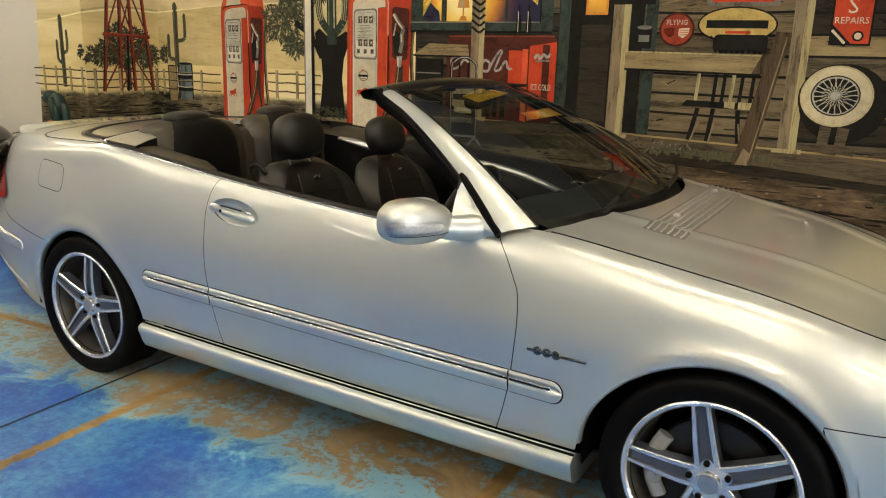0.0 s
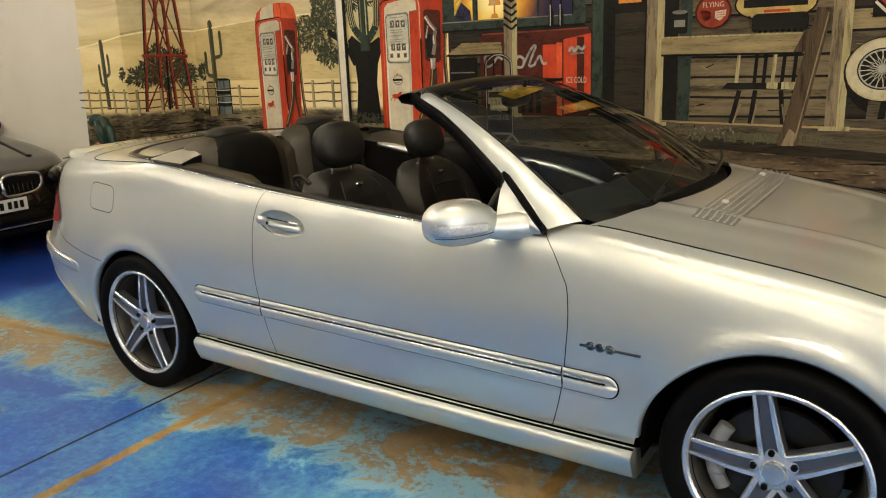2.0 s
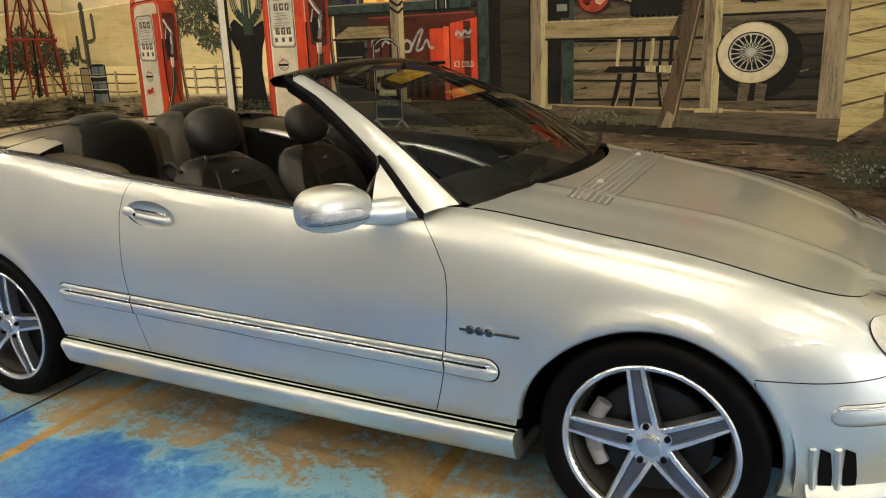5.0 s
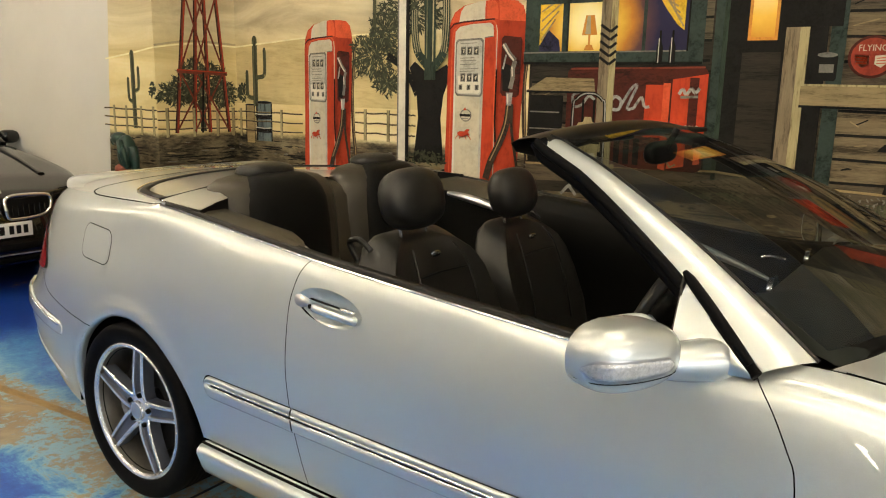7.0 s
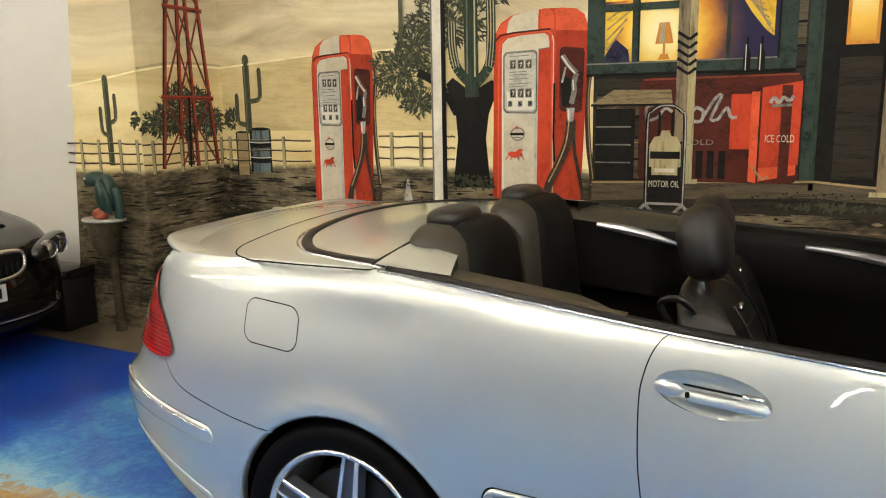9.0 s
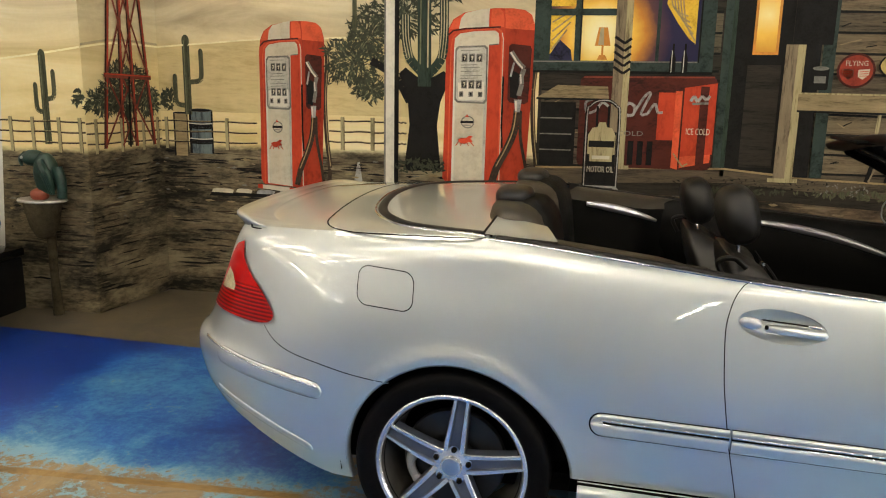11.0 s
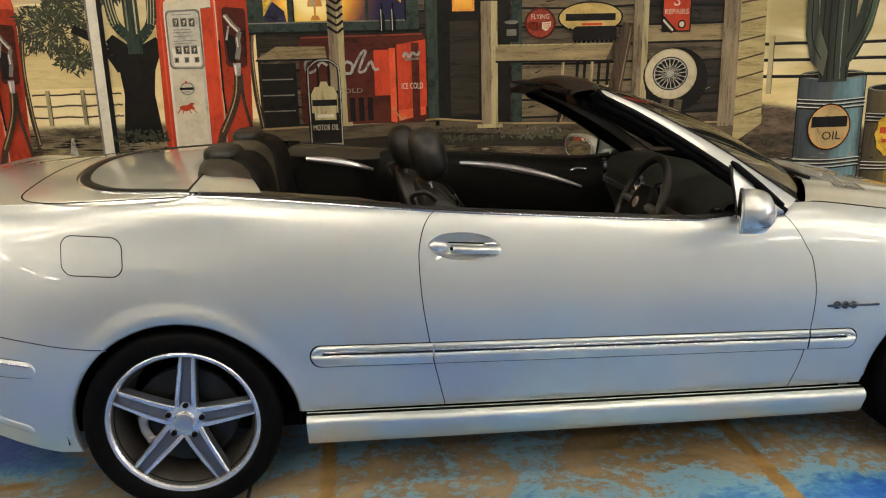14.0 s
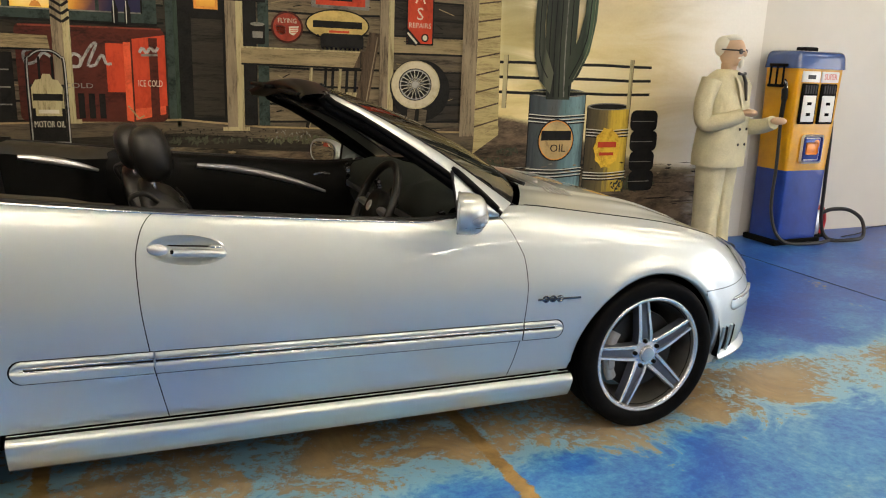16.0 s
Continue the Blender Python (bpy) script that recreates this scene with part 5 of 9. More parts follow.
def soften(v, sigma):
    """A gentle smoothing of samples along the first axis, mirrored at the ends."""
    n = int(3 * sigma) + 1
    k = np.exp(-0.5 * (np.arange(-n, n + 1) / sigma) ** 2)
    k /= k.sum()
    pad = np.concatenate([2 * v[:1] - v[n:0:-1], v, 2 * v[-1:] - v[-2 : -n - 2 : -1]])
    return np.apply_along_axis(lambda c: np.convolve(c, k, "valid"), 0, pad)


# plan outline of one flank, from the middle of the tail round to the middle of the nose
def plan_outline():
    pts = []
    for k in range(200):
        f = math.pi / 2 * k / 200
        pts.append((-1.5 - 0.95 * math.cos(f) ** (2 / 3.5), 0.850 * math.sin(f) ** (2 / 3.5)))
    for k in range(300):
        x = -1.5 + 2.85 * k / 300
        pts.append((x, 0.866 - (0.016 if x < -0.1 else 0.011) * ((x + 0.1) / 1.4) ** 2))
    for k in range(201):
        f = math.pi / 2 * (1 - k / 200)
        pts.append((1.35 + 0.89 * math.cos(f) ** (2 / 2.6), 0.855 * math.sin(f) ** (2 / 2.6)))
    p = np.array(pts)
    s = np.r_[0, np.cumsum(np.hypot(*np.diff(p, axis=0).T))]
    a = np.linspace(0, s[-1], 700)
    p = np.stack([np.interp(a, s, p[:, 0]), np.interp(a, s, p[:, 1])], 1)
    q = soften(p, 5)
    q[0], q[-1] = p[0], p[-1]
    return a, q


ARC, OUTLINE = plan_outline()
TANGENT = np.gradient(OUTLINE, ARC, axis=0)
TANGENT /= np.linalg.norm(TANGENT, axis=1, keepdims=True)
OUTWARD = np.stack([-TANGENT[:, 1], TANGENT[:, 0]], 1)
OUTWARD[0], OUTWARD[-1] = (-1, 0), (1, 0)

# eight lines along the body: x, how far in from the outline, height
LINES = [
    [(-2.42, 0.05, 0.43), (-2.2, 0.05, 0.39), (-1.77, 0.05, 0.205), (-0.95, 0.062, 0.21), (0.95, 0.062, 0.20), (1.75, 0.05, 0.205), (2.0, 0.03, 0.21), (2.24, 0.03, 0.22)],
    [(-2.42, 0.02, 0.49), (-2.2, 0.02, 0.455), (-1.77, 0.02, 0.31), (-0.95, 0.024, 0.33), (0.95, 0.024, 0.31), (1.75, 0.012, 0.33), (2.24, 0.0, 0.33)],
    [(-2.42, 0.0, 0.60), (-2.2, 0.0, 0.59), (-1.77, 0.0, 0.49), (-0.95, 0.0055, 0.47), (0.95, 0.0055, 0.46), (1.75, 0.0, 0.46), (2.24, 0.0, 0.47)],
    [(-2.42, 0.05, 0.66), (-2.2, 0.033, 0.66), (-1.77, 0.004, 0.63), (-0.95, 0.0, 0.64), (0.95, 0.0, 0.62), (1.75, 0.012, 0.60), (2.0, 0.03, 0.58), (2.24, 0.05, 0.58)],
    [(-2.42, 0.11, 0.80), (-2.2, 0.075, 0.80), (-1.77, 0.028, 0.78), (-0.95, 0.020, 0.80), (0.0, 0.020, 0.77), (0.95, 0.020, 0.74), (1.75, 0.035, 0.68), (2.0, 0.06, 0.63), (2.24, 0.10, 0.63)],
    [(-2.42, 0.15, 0.92), (-2.2, 0.11, 0.92), (-1.77, 0.062, 0.90), (-0.95, 0.045, 0.93), (0.0, 0.042, 0.865), (0.7, 0.045, 0.865), (1.2, 0.05, 0.815), (1.75, 0.062, 0.728), (2.0, 0.10, 0.672), (2.24, 0.18, 0.672)],
    [(-2.42, 0.18, 0.985), (-2.2, 0.14, 0.985), (-1.77, 0.095, 0.985), (-1.27, 0.07, 1.015), (-0.5, 0.060, 0.955), (0.0, 0.056, 0.918), (0.45, 0.058, 0.885), (0.72, 0.075, 0.925), (1.2, 0.09, 0.856), (1.5, 0.088, 0.810), (1.75, 0.092, 0.756), (2.0, 0.145, 0.700), (2.24, 0.28, 0.698)],
    [(-2.42, 0.19, 1.005), (-2.2, 0.18, 1.02), (-1.77, 0.15, 1.035), (-1.27, 0.11, 1.052), (-0.5, 0.072, 0.975), (0.0, 0.066, 0.936), (0.45, 0.07, 0.900), (0.72, 0.14, 0.955), (1.0, 0.150, 0.910), (1.2, 0.153, 0.880), (1.5, 0.148, 0.836), (1.75, 0.130, 0.775), (1.85, 0.125, 0.748), (2.0, 0.20, 0.716), (2.24, 0.38, 0.706)],
]
NU = 141


def body_grid():
    inset = np.stack([soften(np.interp(OUTLINE[:, 0], *np.array(l).T[[0, 1]]), 12) for l in LINES], 1)
    high = np.stack([soften(np.interp(OUTLINE[:, 0], *np.array(l).T[[0, 2]]), 12) for l in LINES], 1)
    u = np.linspace(0, 7, NU)
    k = np.minimum(u.astype(int), 6)
    t = (u - k)[None]
    out = []
    for v in (inset, high):
        p = np.concatenate([2 * v[:, :1] - v[:, 1:2], v, 2 * v[:, -1:] - v[:, -2:-1]], 1)
        p0, p1, p2, p3 = p[:, k], p[:, k + 1], p[:, k + 2], p[:, k + 3]
        c = 0.5 * (2 * p1 + (p2 - p0) * t + (2 * p0 - 5 * p1 + 4 * p2 - p3) * t**2 + (3 * p1 - p0 - 3 * p2 + p3) * t**3)
        out.append(soften(c.T, 4).T)
    inset, high = out
    x = OUTLINE[:, :1] - OUTWARD[:, :1] * inset
    y = OUTLINE[:, 1:] - OUTWARD[:, 1:] * inset
    # the lips of the wheel arches stand a little proud
    for cx in (-AXLE, AXLE):
        r = np.hypot(x - cx, high - WHEEL_Z - 0.02)
        push = 0.007 * np.exp(-(((r - 0.352) / 0.030) ** 2))
        x, y = x + OUTWARD[:, :1] * push, y + OUTWARD[:, 1:] * push
    return np.stack([x, np.maximum(y, 0), high], 2)


BODY = body_grid()
DA, DU = np.gradient(BODY, axis=0), np.gradient(BODY, axis=1)
NORMAL = np.cross(DU, DA)
NORMAL /= np.linalg.norm(NORMAL, axis=2, keepdims=True) + 1e-12
if NORMAL[350, 40, 1] < 0:
    NORMAL = -NORMAL
WSCALE = 0.13


def sample(grid, a, u):
    i = np.clip(np.asarray(a) / ARC[-1] * (len(ARC) - 1), 0, len(ARC) - 1.001)
    j = np.clip(np.asarray(u) / 7 * (NU - 1), 0, NU - 1.001)
    i0, j0 = i.astype(int), j.astype(int)
    fi, fj = (i - i0)[..., None], (j - j0)[..., None]
    return (grid[i0, j0] * (1 - fi) * (1 - fj) + grid[i0 + 1, j0] * fi * (1 - fj) + grid[i0, j0 + 1] * (1 - fi) * fj + grid[i0 + 1, j0 + 1] * fi * fj)


def locate(x, z):
    """The body's own coordinates of a point of the flank, seen from the side."""
    half = slice(60, len(ARC) - 60)
    a = float(np.interp(x, OUTLINE[half, 0], ARC[half]))
    u = 3.0
    for _ in range(6):
        col = sample(BODY, np.full(NU, a), np.linspace(0, 7, NU))
        u = float(np.interp(z, col[:, 2], np.linspace(0, 7, NU)))
        a = min(max(a + (x - float(sample(BODY, a, u)[0])), 0.0), ARC[-1])
    return a, u




def locate_x(x):
    return float(np.interp(x, OUTLINE[:, 0], ARC))


def dense(poly, step_len=0.02):
    out = []
    for (a0, w0), (a1, w1) in zip(poly, poly[1:] + poly[:1]):
        n = max(1, int(math.hypot(a1 - a0, w1 - w0) / step_len))
        out += [(a0 + (a1 - a0) * k / n, w0 + (w1 - w0) * k / n) for k in range(n)]
    return out


def inside(px, py, poly):
    res = np.zeros(px.shape, bool)
    for (x0, y0), (x1, y1) in zip(poly, poly[1:] + poly[:1]):
        hit = (y0 > py) != (y1 > py)
        res ^= hit & (px < (x1 - x0) * (py - y0) / ((y1 - y0) or 1e-12) + x0)
    return res


def far_from(px, py, poly, d):
    ok = np.ones(px.shape, bool)
    for qx, qy in poly:
        ok &= (px - qx) ** 2 + (py - qy) ** 2 > d * d
    return ok


def skin(poly_au, lift=0.0, cell=0.026, holes=()):
    """Points, faces and normals of a body panel bounded by a line in body coordinates (on the +y flank)."""
    from mathutils import geometry
    loops = [dense([(a, u * WSCALE) for a, u in p]) for p in (poly_au, *holes)]
    allp = [p for l in loops for p in l]
    lo, hi = np.min(allp, 0), np.max(allp, 0)
    gx, gy = np.meshgrid(np.arange(lo[0], hi[0], cell), np.arange(lo[1], hi[1], cell * 0.8))
    gx, gy = gx.ravel(), gy.ravel()
    ok = inside(gx, gy, loops[0]) & far_from(gx, gy, allp, cell * 0.55)
    for l in loops[1:]:
        ok &= ~inside(gx, gy, l)
    pts = [Vector(p) for p in allp] + [Vector(p) for p in zip(gx[ok].tolist(), gy[ok].tolist())]
    edges, base = [], 0
    for l in loops:
        edges += [(base + k, base + (k + 1) % len(l)) for k in range(len(l))]
        base += len(l)
    v, _, f, *_ = geometry.delaunay_2d_cdt(pts, edges, [], 0, 1e-6)
    v = np.array([tuple(p) for p in v])
    cen = np.array([v[list(t)].mean(0) for t in f])
    ok = inside(cen[:, 0], cen[:, 1], loops[0])
    for l in loops[1:]:
        ok &= ~inside(cen[:, 0], cen[:, 1], l)
    f = [t for t, k in zip(f, ok) if k]
    co = sample(BODY, v[:, 0], v[:, 1] / WSCALE)
    no = sample(NORMAL, v[:, 0], v[:, 1] / WSCALE)
    no /= np.linalg.norm(no, axis=1, keepdims=True)
    return co + no * lift, f, no


def panel(name, poly_au, mat, lift=0.0, cell=0.026, holes=(), sides=(-1, 1), label="", parent=None):
    made = []
    co, f, no = skin(poly_au, lift, cell, holes)
    for s in sides:
        c, n = co.copy(), no.copy()
        c[:, 1] *= s
        n[:, 1] *= s
        # wind each face so that it looks outward
        tri = np.array([t[:3] for t in f])
        g = np.cross(c[tri[:, 1]] - c[tri[:, 0]], c[tri[:, 2]] - c[tri[:, 0]])
        flip = (g * n[tri[:, 0]]).sum(1) < 0
        faces = [t[::-1] if k else t for t, k in zip(f, flip)]
        made.append(part(name, mesh_of(name, c, faces, mat, True, n), None, parent or car, label))
    return made




def arch_line(cx, toward, start, end, r=0.350, n=40):
    """The edge of a wheel arch, from one angle to another (degrees from +x, up), wider towards the sill."""
    out = []
    for k in range(n + 1):
        f = radians(start + (end - start) * k / n)
        grow = 0.034 * max(0.0, toward * math.cos(f)) ** 2
        out.append(locate(cx + (r + grow) * math.cos(f), WHEEL_Z + 0.005 + (r + grow * 0.3 - 0.004) * math.sin(f)))
    return out


G = 0.0016  # half the gap between panels
DOOR_R = [(-0.513, 0.985), (-0.548, 0.94), (-0.567, 0.88), (-0.572, 0.828), (-0.569, 0.74), (-0.562, 0.66), (-0.541, 0.523), (-0.520, 0.42), (-0.500, 0.326)]
DOOR_F = [(0.612, 0.96), (0.655, 0.92), (0.697, 0.868), (0.735, 0.80), (0.752, 0.76), (0.762, 0.67), (0.757, 0.57), (0.746, 0.475), (0.725, 0.38), (0.702, 0.306)]


def smooth_line(pts, per=4):
    return [(p.x, p.y) for p in arc_pts([(x, z, 0) for x, z in pts], per)]


door_r, door_f = smooth_line(DOOR_R), smooth_line(DOOR_F)
top_of = lambda x: (locate_x(x), 7.0)  # noqa: E731


def to_top(line, dx):
    """A door's edge in body coordinates, run out to the upper rim of the body."""
    out = [locate(x + dx, z) for x, z in line]
    return [(out[0][0], 7.0)] + [p for p in out if p[1] < 6.85]


# door, cut out for the scoop behind its handle
hc = (-0.423, 0.862)
scoop_loop = [locate(hc[0] + 0.118 * math.cos(f), hc[1] + 0.046 * math.sin(f) - 0.09 * 0.118 * math.cos(f)) for f in (2 * math.pi * k / 32 for k in range(32))]
panel("door", to_top(door_r, G)[::-1] + to_top(door_f, -G), SILVER, holes=(scoop_loop,))
# rear quarter: over the arch to the tail lamp
seam_r = [(-1.556, 0.588), (-1.68, 0.600), (-1.80, 0.625), (-1.90, 0.648), (-1.955, 0.672), (-1.99, 0.70), (-2.02, 0.735)]
seam_r = smooth_line(seam_r)
ring_r = arch_line(-AXLE, 1, 128, 2)
tail_u = locate(-2.02, 0.735)[1]
quarter = to_top(door_r, -G) + [locate(-0.955, 0.3305)] + ring_r[::-1]
quarter += [locate(x, z + G) for x, z in seam_r] + [(a, tail_u + 0.02) for a in (0.45, 0.3, 0.15, 0.0)] + [(0.0, 7.0)]
panel("rear_quarter_panel", quarter, SILVER)
# rear bumper
ring_rb = arch_line(-AXLE, 1, 131, 196)
bumper = [(0.0, tail_u - 0.02)] + [(a, tail_u - 0.02) for a in (0.15, 0.3, 0.45)] + [locate(x, z - G) for x, z in seam_r[::-1]]
bumper += [p for p in ring_rb if p[1] > 0.02] + [(locate_x(-1.765), 0.0), (locate_x(-2.1), 0.0), (0.3, 0.0), (0.0, 0.0)]
panel("rear_bumper", bumper, SILVER)
# front wing
seam_f = smooth_line([(1.618, 0.567), (1.70, 0.563), (1.80, 0.563), (1.90, 0.570), (1.96, 0.585)])
ring_f = arch_line(AXLE, -1, 42, 178)
wing = to_top(door_f, G)[::-1] + [top_of(1.0), top_of(1.4), top_of(1.8), (locate_x(1.93), 7.0), locate(1.96, 0.590)]
wing += [locate(x, z + G) for x, z in seam_f[::-1]] + ring_f + [locate(0.967, 0.305)]
panel("front_wing", wing, SILVER)
# nose between the lamps, and front bumper
nose_a = ARC[-1]
f_u = locate(1.96, 0.587)[1]
panel("nose_panel", [(locate_x(1.935), 7.0), (nose_a, 7.0), (nose_a, f_u + 0.03), (locate_x(1.965), f_u + 0.03)], SILVER)
ring_fb = arch_line(AXLE, -1, 40, -17)
front = [locate(x, z - G) for x, z in seam_f] + [(nose_a - 0.15, f_u - 0.02), (nose_a, f_u - 0.02), (nose_a, 0.0), (locate_x(2.1), 0.0), (locate_x(1.76), 0.0)]
front += [p for p in ring_fb[::-1] if p[1] > 0.02]
panel("front_bumper", front, SILVER)
# pointed lip along the foot of the front bumper
rows = []
for k in range(41):
    a = locate_x(1.765) + (nose_a - locate_x(1.765)) * k / 40
    c, n = sample(BODY, a, 0.35), sample(NORMAL, a, 0.9)
    out = Vector((n[0], n[1], 0)).normalized()
    c = Vector(c)
    rows.append([c + out * o + Vector((0, 0, h)) for o, h in ((0.0, 0.020), (0.012, 0.004), (0.024, -0.010), (0.026, -0.017), (0.018, -0.022), (-0.03, -0.022))])
for s in (-1, 1):
    part("bumper_lip", grid_mesh("bumper_lip", [[(p.x, s * p.y, p.z) for p in r] for r in rows], SILVER), None, car)
hc_a, hc_u = locate(*hc)
# dark structure behind the gaps
under = [(0.0, 1.2), (0.0, 6.9)] + [(a, 6.9) for a in np.linspace(0.2, nose_a, 40)] + [(nose_a, 1.2)]
under += [locate(1.72, 0.33)] + arch_line(AXLE, -1, 0, 180, 0.372) + [locate(0.93, 0.33), locate(-0.93, 0.33)] + arch_line(-AXLE, 1, 0, 180, 0.372) + [locate(-1.73, 0.36)]
panel("inner_structure", under, GAP, lift=-0.012, cell=0.05, holes=([(hc_a + (a - hc_a) * 1.25, hc_u + (u - hc_u) * 1.25) for a, u in scoop_loop],))

# rolled edges of the wheel arches and black wheel wells
for s in (-1, 1):
    for cx, t, a0, a1 in ((-AXLE, 1, 2, 196), (AXLE, -1, -17, 178)):
        edge = sample(BODY, *np.array(arch_line(cx, t, a0, a1)).T)
        edge[:, 1] *= s
        rows = [edge, edge + np.array([0, -s * 0.004, 0]) + (np.array([cx, 0, WHEEL_Z]) - edge * [1, 0, 1]) * [0.02, 0, 0.02], edge + np.array([0, -s * 0.03, 0]) + (np.array([cx, 0, WHEEL_Z]) - edge * [1, 0, 1]) * [0.02, 0, 0.02]]
        part("arch_lip", grid_mesh("arch_lip", rows, SILVER), None, car)
        bm = bmesh.new()
        ring = [(0.375, 0.50), (0.375, 0.825)]
        lathe(bm, [(0.0, 0.50), *ring], 40)
        bmesh.ops.transform(bm, matrix=Matrix.Translation((cx, 0, WHEEL_Z)) @ Matrix.Diagonal((1, s, 1, 1)), verts=bm.verts)
        bmesh.ops.delete(bm, geom=[v for v in bm.verts if v.co.z < 0.2], context="VERTS")
        part("wheel_well", bm, GAP, car)

# sills: a bulged skirt between the wheels
for s in (-1, 1):
    rows = []
    prof = [(0.845, 0.327), (0.872, 0.322), (0.884, 0.312), (0.886, 0.298), (0.878, 0.275), (0.868, 0.245), (0.856, 0.222), (0.835, 0.207), (0.78, 0.200), (0.60, 0.200)]
    for k in range(61):
        x = -0.958 + 1.930 * k / 60
        dz = -0.030 * (x + 0.958) / 1.93
        low = -0.018 * (x + 0.958) / 1.93
        dy = float(np.interp(x, OUTLINE[60:-60, 0], OUTLINE[60:-60, 1])) - 0.866
        rows.append([(x, s * (y + dy), z + (dz if z > 0.29 else low + (dz - low) * (z - 0.2) / 0.1)) for y, z in prof])
    me = grid_mesh("sill", rows, SILVER)
    part("sill", me, None, car)
    for end in (0, -1):
        part("sill_end_cap", mesh_of("sill_end_cap", rows[end], [range(len(prof))], SILVER, False), None, car)
    # thin dark joint on top of the sill
    bm = bmesh.new()
    tube(bm, [(r[0][0], r[1][1] - s * 0.012, r[1][2] + 0.0045) for r in rows], 0.0045, 6)
    part("sill_joint", bm, GAP, car)

# underbody
part("underbody", boxed((-1.9, -0.62, 0.20), (2.0, 0.62, 0.24), 0.01), GAP, car)
part("tail_underside", mesh_of("tail_underside", [(-1.80, -0.68, 0.225), (-1.80, 0.68, 0.225), (-2.25, 0.55, 0.40), (-2.25, -0.55, 0.40)], [(0, 1, 2, 3)], GAP, False), None, car)

# ------------------------------------------------ bonnet, boot and deck


RIMX = np.linspace(-2.2, 2.05, 120)
RIM = np.array([sample(BODY, locate_x(x), 7.0) for x in RIMX])
order = np.argsort(RIM[:, 0])
RIM = RIM[order]
rim_y = lambda x: float(np.interp(x, RIM[:, 0], RIM[:, 1]))  # noqa: E731
rim_z = lambda x: float(np.interp(x, RIM[:, 0], RIM[:, 2]))  # noqa: E731


def hood_z(x, y):
    w = max(rim_y(x), 0.05)
    t = min(abs(y) / w, 1.0)
    crown = 0.048 * (1 - t**2) ** 0.8 * float(np.interp(x, (0.7, 1.15, 1.6, 2.0), (1.0, 1.0, 0.62, 0.30)))
    fold = (1 - t**8) * 0.013 / (1 + math.exp((abs(y) - (0.60 - 0.10 * max(0, x - 0.9))) / 0.016)) * (1 if x < 1.5 else max(0.0, 1 - (x - 1.5) / 0.4))
    ridge = 0.009 * math.exp(-(((abs(y) - (0.46 - 0.14 * max(0, x - 0.9))) / 0.02) ** 2))
    drop = 0.055 * max(0.0, (x - 1.80) / 0.27) ** 2
    return rim_z(min(x, 1.9)) - 0.10 * max(0.0, x - 1.9) + crown + fold * 0.8 + ridge - drop - 0.001


def cowl_x(t):
    return 0.775 + 0.215 * (1 - abs(t) ** 2.2)


rows = []
for i in range(70):
    f = i / 69
    row = []
    for j in range(81):
        t = -1 + 2 * j / 80
        x0, x1 = cowl_x(t), 1.87 + 0.23 * (1 - abs(t) ** 2.4)
        x = x0 + (x1 - x0) * f
        y = t * (rim_y(min(x, 1.95)) - 0.005) * (1 - 0.25 * max(0.0, x - 1.95))
        row.append((x, y, hood_z(x, y)))
    rows.append(row)
part("bonnet", grid_mesh("bonnet", rows, SILVER), None, car)
# intake grille across the back of the bonnet: slats
vent = part("bonnet_vent", boxed((1.02, -0.50, hood_z(1.07, 0.0) - 0.03), (1.03, 0.50, hood_z(1.07, 0.0) - 0.02)), TRIM, car, "slatted air intake")
for k in range(6):
    bm = bmesh.new()
    pts = []
    for j in range(31):
        y = -0.50 + 1.0 * j / 30
        x = 1.035 + 0.021 * k + 0.02 * (1 - (y / 0.5) ** 2)
        pts.append((x, y, hood_z(x, y) + 0.003))
    tube(bm, pts, 0.0036, 6)
    part("slat", bm, SILVER, vent)
rows = []
for j in range(31):
    y = -0.51 + 1.02 * j / 30
    b0 = 0.02 * (1 - (y / 0.5) ** 2)
    rows.append([(1.022 + b0 + 0.13 * t, y, hood_z(1.022 + b0 + 0.13 * t, y) + 0.0015) for t in (0, 0.33, 0.67, 1)])
part("vent_bed", grid_mesh("vent_bed", rows, plain("vent_shade", (0.26, 0.26, 0.25), 0.45, 0.4)), None, vent)
for y in (-0.30, 0.30):
    bm = bmesh.new()
    blob(bm, (1.075, y, hood_z(1.075, y) + 0.008), (0.012, 0.010, 0.008))
    part("washer_jet", bm, SAILPAINT, vent)
for s in (-1, 1):
    bm = bmesh.new()
    tube(bm, [(x, s * (rim_y(x) - 0.003), hood_z(x, rim_y(x) - 0.003) + 0.0012) for x in np.linspace(0.80, 1.92, 60)], 0.0024, 6)
    part("bonnet_joint", bm, GAP, car)
# round bonnet badge, plain
bm = bmesh.new()
lathe(bm, [(0.0, 0.006), (0.020, 0.006), (0.026, 0.002), (0.027, -0.004)], 24, "Z", Matrix.Translation((2.0, 0, hood_z(2.0, 0) + 0.001)))
part("bonnet_badge", bm, CHROME, car)

# black cowl under the windscreen, with wipers
rows = []
for i in range(6):
    f = i / 5
    row = []
    for j in range(41):
        t = -1 + 2 * j / 40
        x = cowl_x(t) - 0.012 - 0.085 * f
        y = t * 0.672
        row.append((x, y, hood_z(cowl_x(t), t * rim_y(0.8)) - 0.014 - 0.016 * math.sin(math.pi * min(1, f * 1.2))))
    rows.append(row)
part("cowl", grid_mesh("cowl", rows, TRIM), None, car)



